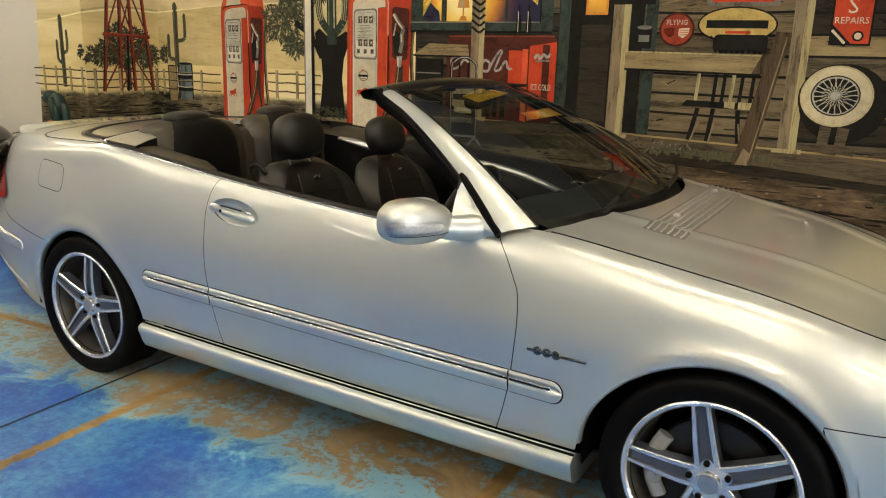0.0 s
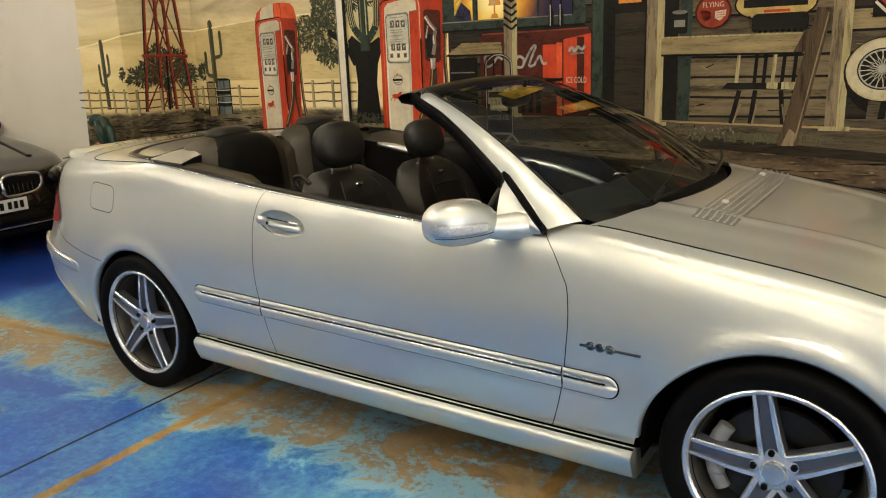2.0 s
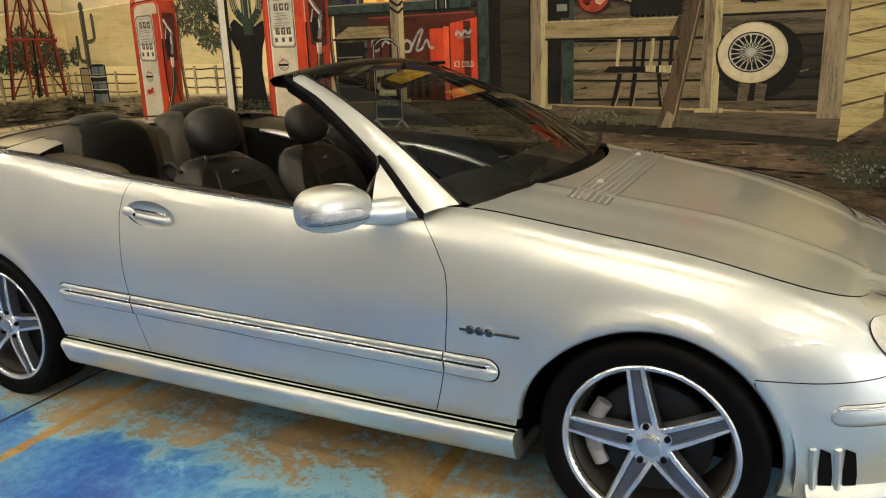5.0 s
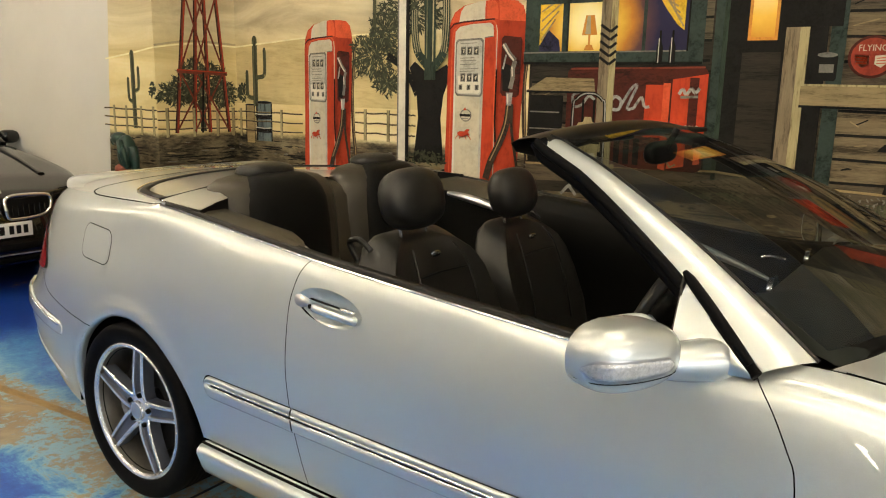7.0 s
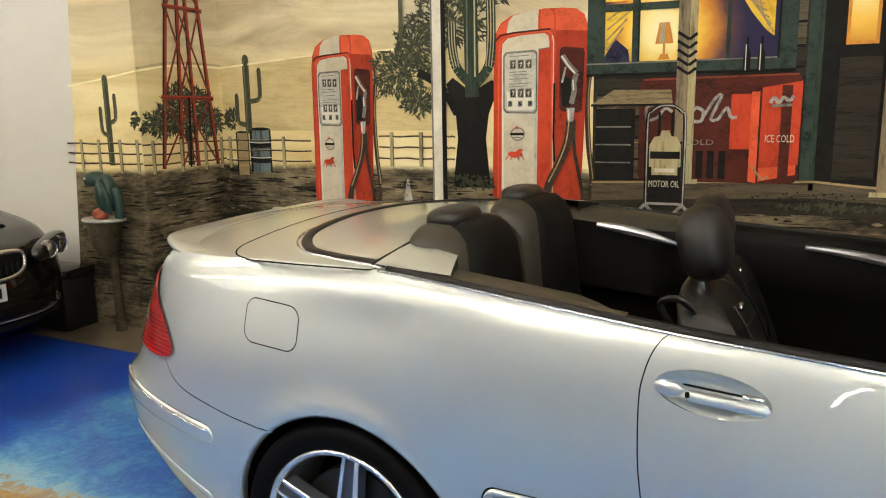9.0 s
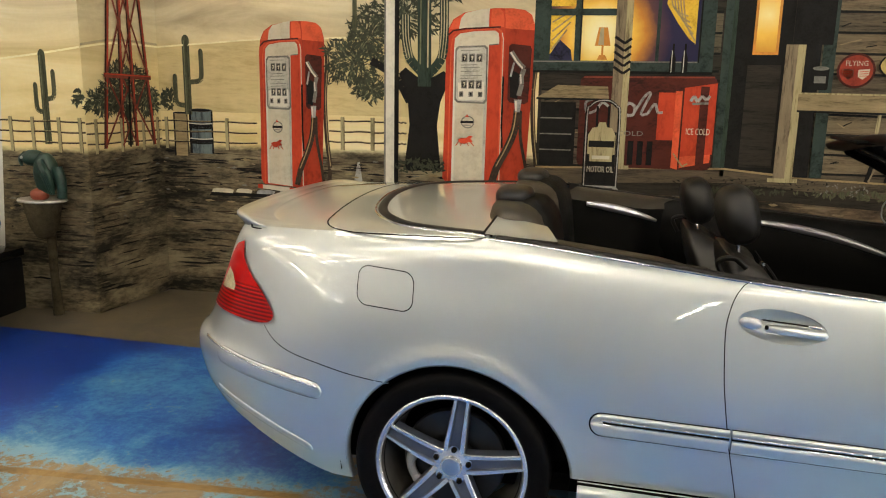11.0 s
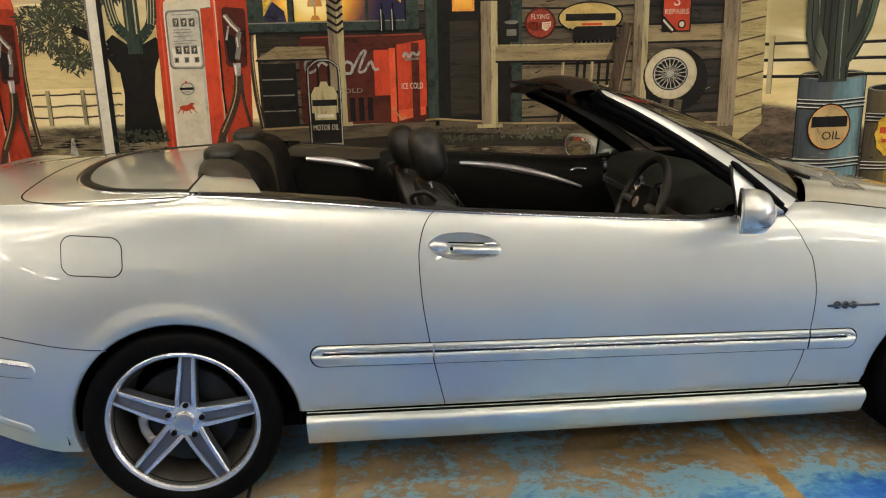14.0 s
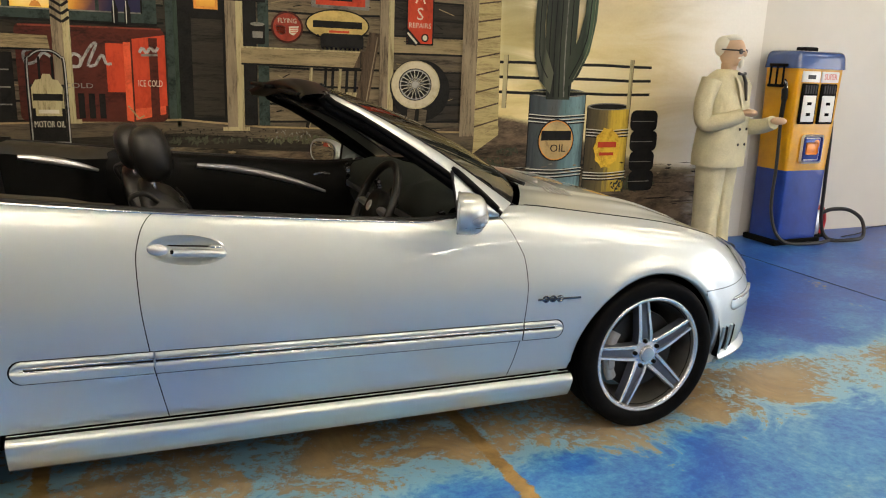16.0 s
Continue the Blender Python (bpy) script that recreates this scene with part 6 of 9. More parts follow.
def deck_z(x, y):
    w = max(rim_y(max(x, -2.15)), 0.05)
    t = min(abs(y) / w, 1.0)
    crown = 0.040 * (1 - t**2) ** 0.85
    drop = 0.10 * max(0.0, (-2.12 - x) / 0.2) ** 2
    return rim_z(max(x, -2.15)) + crown - drop - 0.001


TAILY, TAILX = BODY[:115, -1, 1], BODY[:115, -1, 0]
tail_x = lambda t: float(np.interp(abs(t) * TAILY[-1], TAILY, TAILX)) - 0.003  # noqa: E731
rows = []
for i in range(60):
    f = i / 59
    row = []
    for j in range(81):
        t = -1 + 2 * j / 80
        x0 = tail_x(t)
        x = x0 + (-1.225 - x0) * f
        y = t * (rim_y(max(x, -2.041)) - 0.002)
        row.append((x, y, deck_z(x, y)))
    rows.append(row)
part("boot_lid", grid_mesh("boot_lid", rows, SILVER), None, car, "silver boot lid and rear deck")
# lip spoiler on the boot's edge
rows = []
for j in range(81):
    t = -1 + 2 * j / 80
    y = t * 0.632
    x, h = tail_x(t), 0.040 * (1 - abs(t) ** 7)
    z = deck_z(x, y)
    out = 0.3 + 0.7 * (1 - abs(t) ** 6)
    rows.append([(x + 0.11, y, deck_z(x + 0.11, y) + 0.001), (x + 0.06, y, deck_z(x + 0.06, y) + 0.35 * h), (x + 0.0, y, z + 0.9 * h), (x - 0.032 * out, y, z + h), (x - 0.044 * out, y, z + h - 0.007 * out), (x - 0.043 * out, y, z + h - 0.018 * out), (x - 0.018 * out, y, z - 0.004), (x - 0.004, y, z - 0.022)])
part("boot_spoiler", grid_mesh("boot_spoiler", rows, SILVER), None, car)


def deck_strip(name, pts, width, mat, lift):
    """A ribbon laid on the rear deck along a line of x, y."""
    line = arc_pts([(x, y, 0) for x, y in pts], 8)
    rows = []
    for k, p in enumerate(line):
        d = (line[min(k + 1, len(line) - 1)] - line[max(k - 1, 0)]).normalized()
        n = Vector((-d.y, d.x, 0))
        rows.append([(q.x, q.y, deck_z(q.x, q.y) + h) for q, h in ((p - n * width / 2, -0.002), (p - n * width * 0.3, lift), (p + n * width * 0.3, lift), (p + n * width / 2, -0.002))])
    return part(name, grid_mesh(name, rows, mat), None, car)


tonneau = [(-1.26, -0.705), (-1.45, -0.66), (-1.60, -0.58), (-1.72, -0.38), (-1.77, 0.0), (-1.72, 0.38), (-1.60, 0.58), (-1.45, 0.66), (-1.26, 0.705)]
deck_strip("tonneau_seal", tonneau, 0.038, TRIM, 0.006)
deck_strip("tonneau_chrome", [(x - 0.022 if abs(y) < 0.6 else x - 0.012, y + math.copysign(0.018, y) * min(1, abs(y) / 0.4)) for x, y in tonneau], 0.006, CHROME, 0.005)
deck_strip("deck_joint", [(-1.28, -0.735), (-1.34, -0.752), (-1.55, -0.738), (-1.74, -0.70), (-1.84, -0.62), (-1.87, -0.45), (-1.89, 0.0), (-1.87, 0.45), (-1.84, 0.62), (-1.74, 0.70), (-1.55, 0.738), (-1.34, 0.752), (-1.28, 0.735)], 0.007, GAP, 0.0012)
deck_strip("boot_joint", [(-2.06, -0.675), (-2.12, -0.62), (-2.17, -0.45), (-2.185, 0.0), (-2.17, 0.45), (-2.12, 0.62), (-2.06, 0.675)], 0.006, GAP, 0.0012)


# ------------------------------------------------ trims on the flank
def flank_ribbon(name, pts, width, mat, proud, sides=(-1, 1), label="", square=(False, False), joint=False):
    """A raised moulding along a line of x, z on the flank, its ends rounded or square."""
    if joint:
        flank_ribbon(name + "_joint", pts, width + 0.007, GAP, 0.0012, sides, "", square)
    line = arc_pts([(x, z, 0) for x, z in pts], 14)
    far = [0.0]
    for p, q in zip(line, line[1:]):
        far.append(far[-1] + (q - p).length)
    keep = [0.0, 0.002, 0.006, 0.012, 0.02, 0.03]
    stops = sorted(set(keep + [far[-1] - k for k in keep] + [far[-1] * k / 40 for k in range(41)]))
    px = np.interp(stops, far, [p.x for p in line])
    pz = np.interp(stops, far, [p.y for p in line])
    for s in sides:
        rows = []
        for d, x, z in zip(stops, px, pz):
            e = 1.0
            if not square[0]:
                e = min(e, d / (width * 0.55))
            if not square[1]:
                e = min(e, (far[-1] - d) / (width * 0.55))
            e = min(1.0, max(0.0, e))
            wd = width * max(0.03, math.sqrt(1 - (1 - e) ** 2))
            row = []
            for dz, out in ((-0.5, -0.002), (-0.44, 0.7), (-0.25, 1.0), (0.25, 1.0), (0.44, 0.7), (0.5, -0.002)):
                a, u = locate(float(x), float(z) + dz * wd)
                c, nn = sample(BODY, a, u), sample(NORMAL, a, u)
                c = c + nn * (proud * out * (0.3 + 0.7 * e) if out > 0 else -0.001)
                row.append((c[0], s * c[1], c[2]))
            rows.append(row)
        rows = np.array(rows)
        for _ in range(12):
            rows[7:-7] = (rows[6:-8] + 2 * rows[7:-7] + rows[8:-6]) / 4
        part(name, grid_mesh(name, [[tuple(v) for v in r] for r in rows], mat), None, car, label)



def flank_fit():
    """A smooth formula for the flank's depth along the doors, y of x and z."""
    gx, gz = np.meshgrid(np.linspace(-1.0, 1.0, 41), np.linspace(0.40, 0.62, 12))
    gy = np.array([[sample(BODY, *locate(float(x), float(z)))[1] for x, z in zip(rx, rz)] for rx, rz in zip(gx, gz)])
    cols = [(gx**i * (gz - 0.5) ** j).ravel() for i in range(5) for j in range(4)]
    co = np.linalg.lstsq(np.stack(cols, 1), gy.ravel(), rcond=None)[0]
    return lambda x, z: float(sum(c * x**i * (z - 0.5) ** j for c, (i, j) in zip(co, ((i, j) for i in range(5) for j in range(4)))))


FLANK = flank_fit()
centre = lambda x: 0.507 - 0.0256 * x - 0.0012 * x * x  # noqa: E731


def side_strip(name, x0, x1, profile, mat, square=(True, True), label=""):
    """A strip along the doors; profile: (height over the moulding's middle, how far it stands out)."""
    lo, hi = min(p[0] for p in profile), max(p[0] for p in profile)
    mid, half = (lo + hi) / 2, (hi - lo) / 2
    round_ = 0.036
    xs = [x0 + (x1 - x0) * k / 70 for k in range(71)]
    if not square[0]:
        xs = [x0 + round_ * (1 - math.cos(math.pi / 2 * k / 12)) for k in range(13)] + [x for x in xs if x > x0 + round_]
    if not square[1]:
        xs = [x for x in xs if x < x1 - round_] + [x1 - round_ * (1 - math.sin(math.pi / 2 * k / 12)) for k in range(13)]
    for s in (-1, 1):
        rows = []
        for x in xs:
            e = 1.0
            for flat, d in ((square[0], x - x0), (square[1], x1 - x)):
                if not flat and d < round_:
                    e = min(e, math.sqrt(max(0.0, 1 - (1 - d / round_) ** 2)))
            k = max(0.02, e)
            rows.append([(x, s * (FLANK(x, centre(x) + mid + (h - mid) * k) + o * (0.25 + 0.75 * e if o > 0 else 1.0)), centre(x) + mid + (h - mid) * k) for h, o in profile])
        part(name, grid_mesh(name, rows if s < 0 else [r[::-1] for r in rows], mat), None, car, label)


BODYPROF = [(-0.036, -0.002), (-0.0355, 0.004), (-0.033, 0.0068), (-0.028, 0.0080), (-0.010, 0.0100), (0.003, 0.0108), (0.0042, 0.0060), (0.020, 0.0060), (0.0205, 0.0105), (0.030, 0.0088), (0.0345, 0.005), (0.036, -0.002)]
for x0, x1, sq in ((-0.930, -0.5385, (False, True)), (-0.5325, 0.7455, (True, True)), (0.7510, 0.922, (True, False))):
    side_strip("side_moulding_joint", x0 - (0 if sq[0] else 0.005), x1 + (0 if sq[1] else 0.005), [(-0.0385, 0.0010), (0.0385, 0.0010)], GAP, sq)
    side_strip("side_moulding", x0, x1, BODYPROF, SILVER, sq)
    a0, a1 = x0 + (0 if sq[0] else 0.022), x1 - (0 if sq[1] else 0.022)
    side_strip("moulding_groove", a0, a1, [(0.0045, 0.0070), (0.0195, 0.0070)], GAP, sq)
    side_strip("chrome_strip", a0, a1, [(0.0120, 0.0065), (0.0130, 0.0118), (0.0160, 0.0135), (0.0192, 0.0125), (0.0205, 0.0070)], CHROME, sq, "bright chrome strip")
    side_strip("chrome_strip", a0, a1, [(0.0028, 0.0085), (0.0036, 0.0122), (0.0056, 0.0126), (0.0066, 0.0075)], CHROME, sq, "bright chrome strip")
flank_ribbon("bumper_moulding", [(-2.20, 0.596), (-2.05, 0.572), (-1.90, 0.548), (-1.785, 0.530)], 0.060, SILVER, 0.008, joint=True)
flank_ribbon("bumper_chrome_strip", [(-2.27, 0.628), (-2.12, 0.604), (-1.95, 0.575), (-1.80, 0.549)], 0.0085, CHROME, 0.012)
flank_ribbon("bumper_moulding", [(1.80, 0.478), (1.90, 0.478), (2.05, 0.485)], 0.058, SILVER, 0.008, joint=True)
flank_ribbon("bumper_chrome_strip", [(1.81, 0.498), (1.92, 0.498), (2.06, 0.505)], 0.0085, CHROME, 0.012)
flank_ribbon("bumper_crease", [(-2.22, 0.462), (-2.05, 0.405), (-1.90, 0.345), (-1.83, 0.315)], 0.030, SILVER, 0.004)
# chrome waist strip and black seal along the cockpit
for s in (-1, 1):
    for name, mat, r, dx, dz, x0, x1 in (("waist_chrome", CHROME, 0.0036, 0.004, 0.000, -1.27, 0.585), ("waist_seal", TRIM, 0.010, -0.011, 0.004, -1.25, 0.60)):
        bm = bmesh.new()
        pts = []
        for k in range(61):
            x = x0 + (x1 - x0) * k / 60
            p = sample(BODY, locate_x(x), 6.97)
            pts.append((p[0], s * (p[1] + dx), p[2] + dz))
        tube(bm, pts, r, 8)
        part(name, bm, mat, car)
# fuel filler flap: a rounded outline and its joint
cap_c, cap_w, cap_h = (-1.585, 0.880), 0.092, 0.060


def cap_line(grow):
    out = []
    for sx, sz, a in ((1, 1, 0), (-1, 1, 90), (-1, -1, 180), (1, -1, 270)):
        for k in range(7):
            f = radians(a + 15 * k)
            lx = sx * (cap_w - 0.035) + (0.035 + grow) * math.cos(f)
            lz = sz * (cap_h - 0.035) + (0.035 + grow) * math.sin(f)
            out.append(locate(cap_c[0] + lx, cap_c[1] + lz - 0.08 * lx))
    return out


panel("fuel_flap_joint", cap_line(0.0016), GAP, lift=0.0008, holes=(cap_line(-0.0016),), sides=(-1,), cell=0.03)
panel("fuel_flap", cap_line(-0.0016), SILVER, lift=0.0016, sides=(-1,))
# side badge, drawn as a bar with three rings
BADGE = plain("dark_chrome", (0.20, 0.20, 0.20), 0.15, 1.0, vary=0.4, scale=60)
badge_parts = [(((0.805, 0.606), (0.990, 0.601)), 0.0045)]
for k in range(3):
    cx = 0.838 + 0.030 * k
    badge_parts.append(([(cx + 0.011 * math.cos(f), 0.6065 + 0.010 * math.sin(f) - 0.001 * k) for f in (2 * math.pi * j / 14 for j in range(15))], 0.0042))
for pts, r in badge_parts:
    bm = bmesh.new()
    line = []
    for x, z in pts:
        a, u = locate(x, z)
        c = sample(BODY, a, u) + sample(NORMAL, a, u) * 0.003
        line.append((c[0], -c[1], c[2]))
    tube(bm, line, r, 6)
    part("wing_badge", bm, BADGE, car)

# door handles in their scooped recess
for s in (-1, 1):
    co, f, no = skin(scoop_loop, 0.0, 0.014)
    mid = co.mean(0)
    d = np.hypot((co[:, 0] - mid[0]) / 0.118, (co[:, 2] - mid[2]) / 0.046)
    co = co + no * (-0.030 * np.clip(1 - d**2, 0, 1) ** 0.6)[:, None]
    co[:, 1] *= s
    part("handle_recess", mesh_of("handle_recess", co, [t if s > 0 else t[::-1] for t in f], SILVER), None, car)
    base = sample(BODY, *locate(*hc))
    side = lambda x, z, o: (lambda c, n: (c[0] + n[0] * o, s * (c[1] + n[1] * o), c[2] + n[2] * o))(sample(BODY, *locate(x, z)), sample(NORMAL, *locate(x, z)))  # noqa: E731

    def bar(name, x0, x1, mat, rise, high, thick, end=0.012, n=24):
        """A rounded bar across the recess; rise: its middle line over the recess's middle."""
        rows = []
        for k in range(n + 1):
            f = k / n
            x = x0 + (x1 - x0) * f
            d = min(f, 1 - f) * (x1 - x0)
            e = math.sqrt(max(0.0, 1 - max(0.0, 1 - d / end) ** 2))
            z = hc[1] + rise - 0.075 * (x - hc[0])
            lift = 0.010 + 0.010 * math.sin(math.pi * (0.15 + 0.7 * f))
            rows.append([side(x, z + high * max(e, 0.05) * math.cos(q), lift + thick * max(e, 0.05) * math.sin(q)) for q in (2 * math.pi * j / 16 for j in range(16))])
        part(name, grid_mesh(name, rows, mat, close=True), None, car)

    bar("door_handle", hc[0] - 0.052, hc[0] + 0.116, SILVER, -0.007, 0.0125, 0.011)
    bar("lock_cover", hc[0] - 0.117, hc[0] - 0.056, BRUSHED, 0.0, 0.0165, 0.008, 0.03)
    bar("handle_gap", hc[0] - 0.060, hc[0] + 0.100, GAP, 0.0135, 0.0022, 0.009)
    bar("handle_chrome_strip", hc[0] + 0.055, hc[0] + 0.104, CHROME, 0.0125, 0.006, 0.012)
    bm = bmesh.new()
    blob(bm, side(hc[0] - 0.046, hc[1] - 0.002, 0.026), (0.005, 0.004, 0.0065), 3, 14)
    part("lock_button", bm, GAP, car)
    bm = bmesh.new()
    blob(bm, side(hc[0] - 0.098, hc[1] + 0.005, 0.022), (0.005, 0.004, 0.0028), 2, 12)
    part("door_lock", bm, GAP, car)

# tail lamps: red lens wrapped round the corner, with a clear window and a silver rim
tail = smooth_line([(-2.135, 0.968), (-2.121, 0.920), (-2.082, 0.872), (-2.026, 0.828), (-1.984, 0.780), (-1.970, 0.752), (-1.990, 0.730), (-2.05, 0.722)], 3)
lens = [locate(x, z) for x, z in tail]
a_end = max(0.30, lens[-1][0] - 0.34)
u_low, u_high = lens[-1][1], lens[0][1]
lens += [(a, u_low - 0.0) for a in np.linspace(lens[-1][0] - 0.04, a_end, 6)] + [(a_end + 0.12, u_high - 0.3)]
panel("tail_lamp", lens, REDLENS, lift=0.006, cell=0.02)
mid_a = lens[0][0] * 0.3 + locate(-2.035, 0.86)[0] * 0.7
mid_a -= 0.035
clear = [(mid_a - 0.19, locate(-2.10, 0.795)[1]), (mid_a - 0.060, locate(-2.06, 0.800)[1]), (mid_a - 0.056, locate(-2.06, 0.818)[1]), (mid_a - 0.095, locate(-2.08, 0.850)[1]), (mid_a - 0.15, locate(-2.1, 0.868)[1])]
panel("reversing_lamp", clear, plain("amber_clear_lens", (0.46, 0.38, 0.25), 0.2, coat=0.6, vary=0.4), lift=0.009, cell=0.015)
grow = lambda p, c, k: (c[0] + (p[0] - c[0]) * k, c[1] + (p[1] - c[1]) * k)  # noqa: E731
cen = (sum(p[0] for p in lens) / len(lens), sum(p[1] for p in lens) / len(lens))
panel("tail_lamp_surround", [grow(p, cen, 1.06) for p in lens], BRUSHED, lift=0.003, cell=0.02)

LAMPSILVER = plain("lamp_reflector", (0.80, 0.81, 0.82), 0.30, 0.3, coat=0.5, vary=0.25, scale=30)
# headlamps: two ovals a side behind clear lenses
for s in (-1, 1):
    for (hx, hy, hz), (lx, lz) in (((1.935, 0.605, 0.640), (0.118, 0.150)), ((2.04, 0.45, 0.652), (0.092, 0.105))):
        a = float(ARC[np.argmin(np.hypot(OUTLINE[:, 0] - hx - 0.05, OUTLINE[:, 1] - hy - 0.05))])
        u = float(np.interp(hz, sample(BODY, np.full(NU, a), np.linspace(0, 7, NU))[:, 2], np.linspace(0, 7, NU)))
        oval = lambda k: [(a + lx * k * math.cos(f), u + (lz * k * math.sin(f) - 0.35 * lz * k * math.cos(f)) / WSCALE * 1.1) for f in (2 * math.pi * j / 28 for j in range(28))]  # noqa: E731
        panel("headlamp_reflector", oval(1.0), LAMPSILVER, lift=0.0035, cell=0.02, sides=(s,))
        panel("headlamp_rim", oval(1.025), GAP, lift=0.002, cell=0.02, sides=(s,))
        c, nn = sample(BODY, a, u), sample(NORMAL, a, u)
        bm = bmesh.new()
        lathe(bm, [(0.0, 0.012), (0.030, 0.011), (0.046, 0.006), (0.060, 0.007), (0.062, 0.0)], 24, "X", Matrix.Translation((c[0], s * c[1], c[2])) @ Vector((nn[0], s * nn[1], nn[2])).to_track_quat("X", "Z").to_matrix().to_4x4())
        part("headlamp_bulb_unit", bm, BRUSHED, car)
        panel("headlamp_lens", oval(0.99), LENS, lift=0.016, cell=0.02, sides=(s,))
# intake slots in the front bumper
for s in (-1, 1):
    for k in range(2):
        x = 1.785 + 0.058 * k
        slot = [locate(x + dx + 0.006 * (z - 0.31) / 0.1, z) for dx, z in ((0.012, 0.205), (0.040, 0.205), (0.034, 0.30), (0.020, 0.372), (-0.006, 0.385), (-0.002, 0.31))]
        panel("bumper_slot", slot, GAP, lift=0.0015, cell=0.02, sides=(s,))
        line = []
        for z in (0.205, 0.28, 0.33, 0.385):
            aa, uu = locate(x - 0.016 + 0.05 * (0.33 - z), z)
            c = sample(BODY, aa, uu) + sample(NORMAL, aa, uu) * 0.004
            line.append((c[0], s * c[1], c[2]))
        bm = bmesh.new()
        tube(bm, line, 0.009, 6)
        part("bumper_fin", bm, SILVER, car)


# ------------------------------------------------ wheels
def make_wheel(spin, s):
    """A five-spoke alloy wheel with a low tyre, disc and caliper; outer face at -y, turned for the other side."""
    w = new("wheel")
    w.parent = car
    bm = bmesh.new()
    prof = [(0.222, -0.085), (0.238, -0.098), (0.250, -0.108), (0.275, -0.117), (0.297, -0.1165), (0.309, -0.111), (0.3165, -0.098)]
    for k in range(7):
        g = -0.07 + 0.14 * k / 6
        prof += [(0.317, g - 0.008), (0.317, g + 0.006), (0.310, g + 0.007), (0.310, g + 0.010)]
    prof += [(0.3155, 0.088), (0.309, 0.101), (0.29, 0.110), (0.25, 0.106), (0.222, 0.085)]
    lathe(bm, prof, 72)
    part("tyre", bm, RUBBER, w, angle=60)
    bm = bmesh.new()
    lathe(bm, [(0.236, -0.094), (0.246, -0.101), (0.2475, -0.106), (0.243, -0.109), (0.235, -0.107), (0.229, -0.098)], 72)
    part("rim_lip", bm, ALLOY, w)
    bm = bmesh.new()
    lathe(bm, [(0.230, -0.100), (0.222, -0.080), (0.210, -0.02), (0.205, 0.08)], 64)
    part("rim_barrel", bm, BARREL, w)
    for k in range(5):
        a = radians(spin + 72 * k)
        turn = Matrix.Rotation(a if s < 0 else -a, 4, "Y")
        # spoke: bright ridged edges around a grey inlay, widening to the hub
        bm = bmesh.new()
        sec = []
        for r, half, y in ((0.045, 0.036, -0.086), (0.075, 0.0345, -0.094), (0.12, 0.032, -0.098), (0.18, 0.0285, -0.099), (0.225, 0.0265, -0.099), (0.236, 0.030, -0.097)):
            inn = half * 0.56
            sec.append([(-half, y + 0.045, r), (-half, y + 0.004, r), (-half + 0.003, y, r), (-inn, y + 0.001, r), (-inn + 0.003, y + 0.010, r), (inn - 0.003, y + 0.010, r), (inn, y + 0.001, r), (half - 0.003, y, r), (half, y + 0.004, r), (half, y + 0.045, r)])
        vs = [[bm.verts.new(turn @ Vector(p)) for p in row] for row in sec]
        for p, q in zip(vs, vs[1:]):
            for j in range(len(p) - 1):
                f = bm.faces.new((p[j], p[j + 1], q[j + 1], q[j]))
                f.material_index = 1 if j in (0, 3, 4, 5, 8) else 0
        part("spoke", bm, [ALLOY, ALLOYGREY], w, angle=30)
        bm = bmesh.new()
        lathe(bm, [(0.0, -0.094), (0.006, -0.094), (0.009, -0.092), (0.0105, -0.080)], 6, "Y", turn @ Matrix.Translation((0.0, 0.0, 0.056)))
        part("wheel_bolt", bm, GAP, w)
        # webbing between the spokes near the hub
        bm = bmesh.new()
        mid = Matrix.Rotation(radians(36), 4, "Y")
        pts = [(-0.046, -0.080, 0.060), (-0.02, -0.083, 0.056), (0.02, -0.083, 0.056), (0.046, -0.080, 0.060)]
        vs = [bm.verts.new(turn @ mid @ Vector(p)) for p in pts] + [bm.verts.new(turn @ mid @ Vector((p[0] * 0.5, -0.088, 0.03))) for p in pts[::-1]]
        bm.faces.new(vs)
        part("spoke_web", bm, ALLOY, w)
    bm = bmesh.new()
    lathe(bm, [(0.0, -0.100), (0.022, -0.100), (0.032, -0.097), (0.036, -0.090), (0.037, -0.06)], 32)
    part("hub_cap", bm, ALLOY, w)
    bm = bmesh.new()
    lathe(bm, [(0.0, -0.1025), (0.008, -0.1025), (0.022, -0.1015), (0.0295, -0.0995)], 32)
    part("hub_badge", bm, BRUSHED, w)
    bm = bmesh.new()
    lathe(bm, [(0.09, -0.035), (0.165, -0.035), (0.168, -0.030), (0.168, -0.012), (0.165, -0.008), (0.06, -0.008), (0.06, -0.05), (0.0, -0.05)], 48)
    part("brake_disc", bm, STEEL, w)
    return w


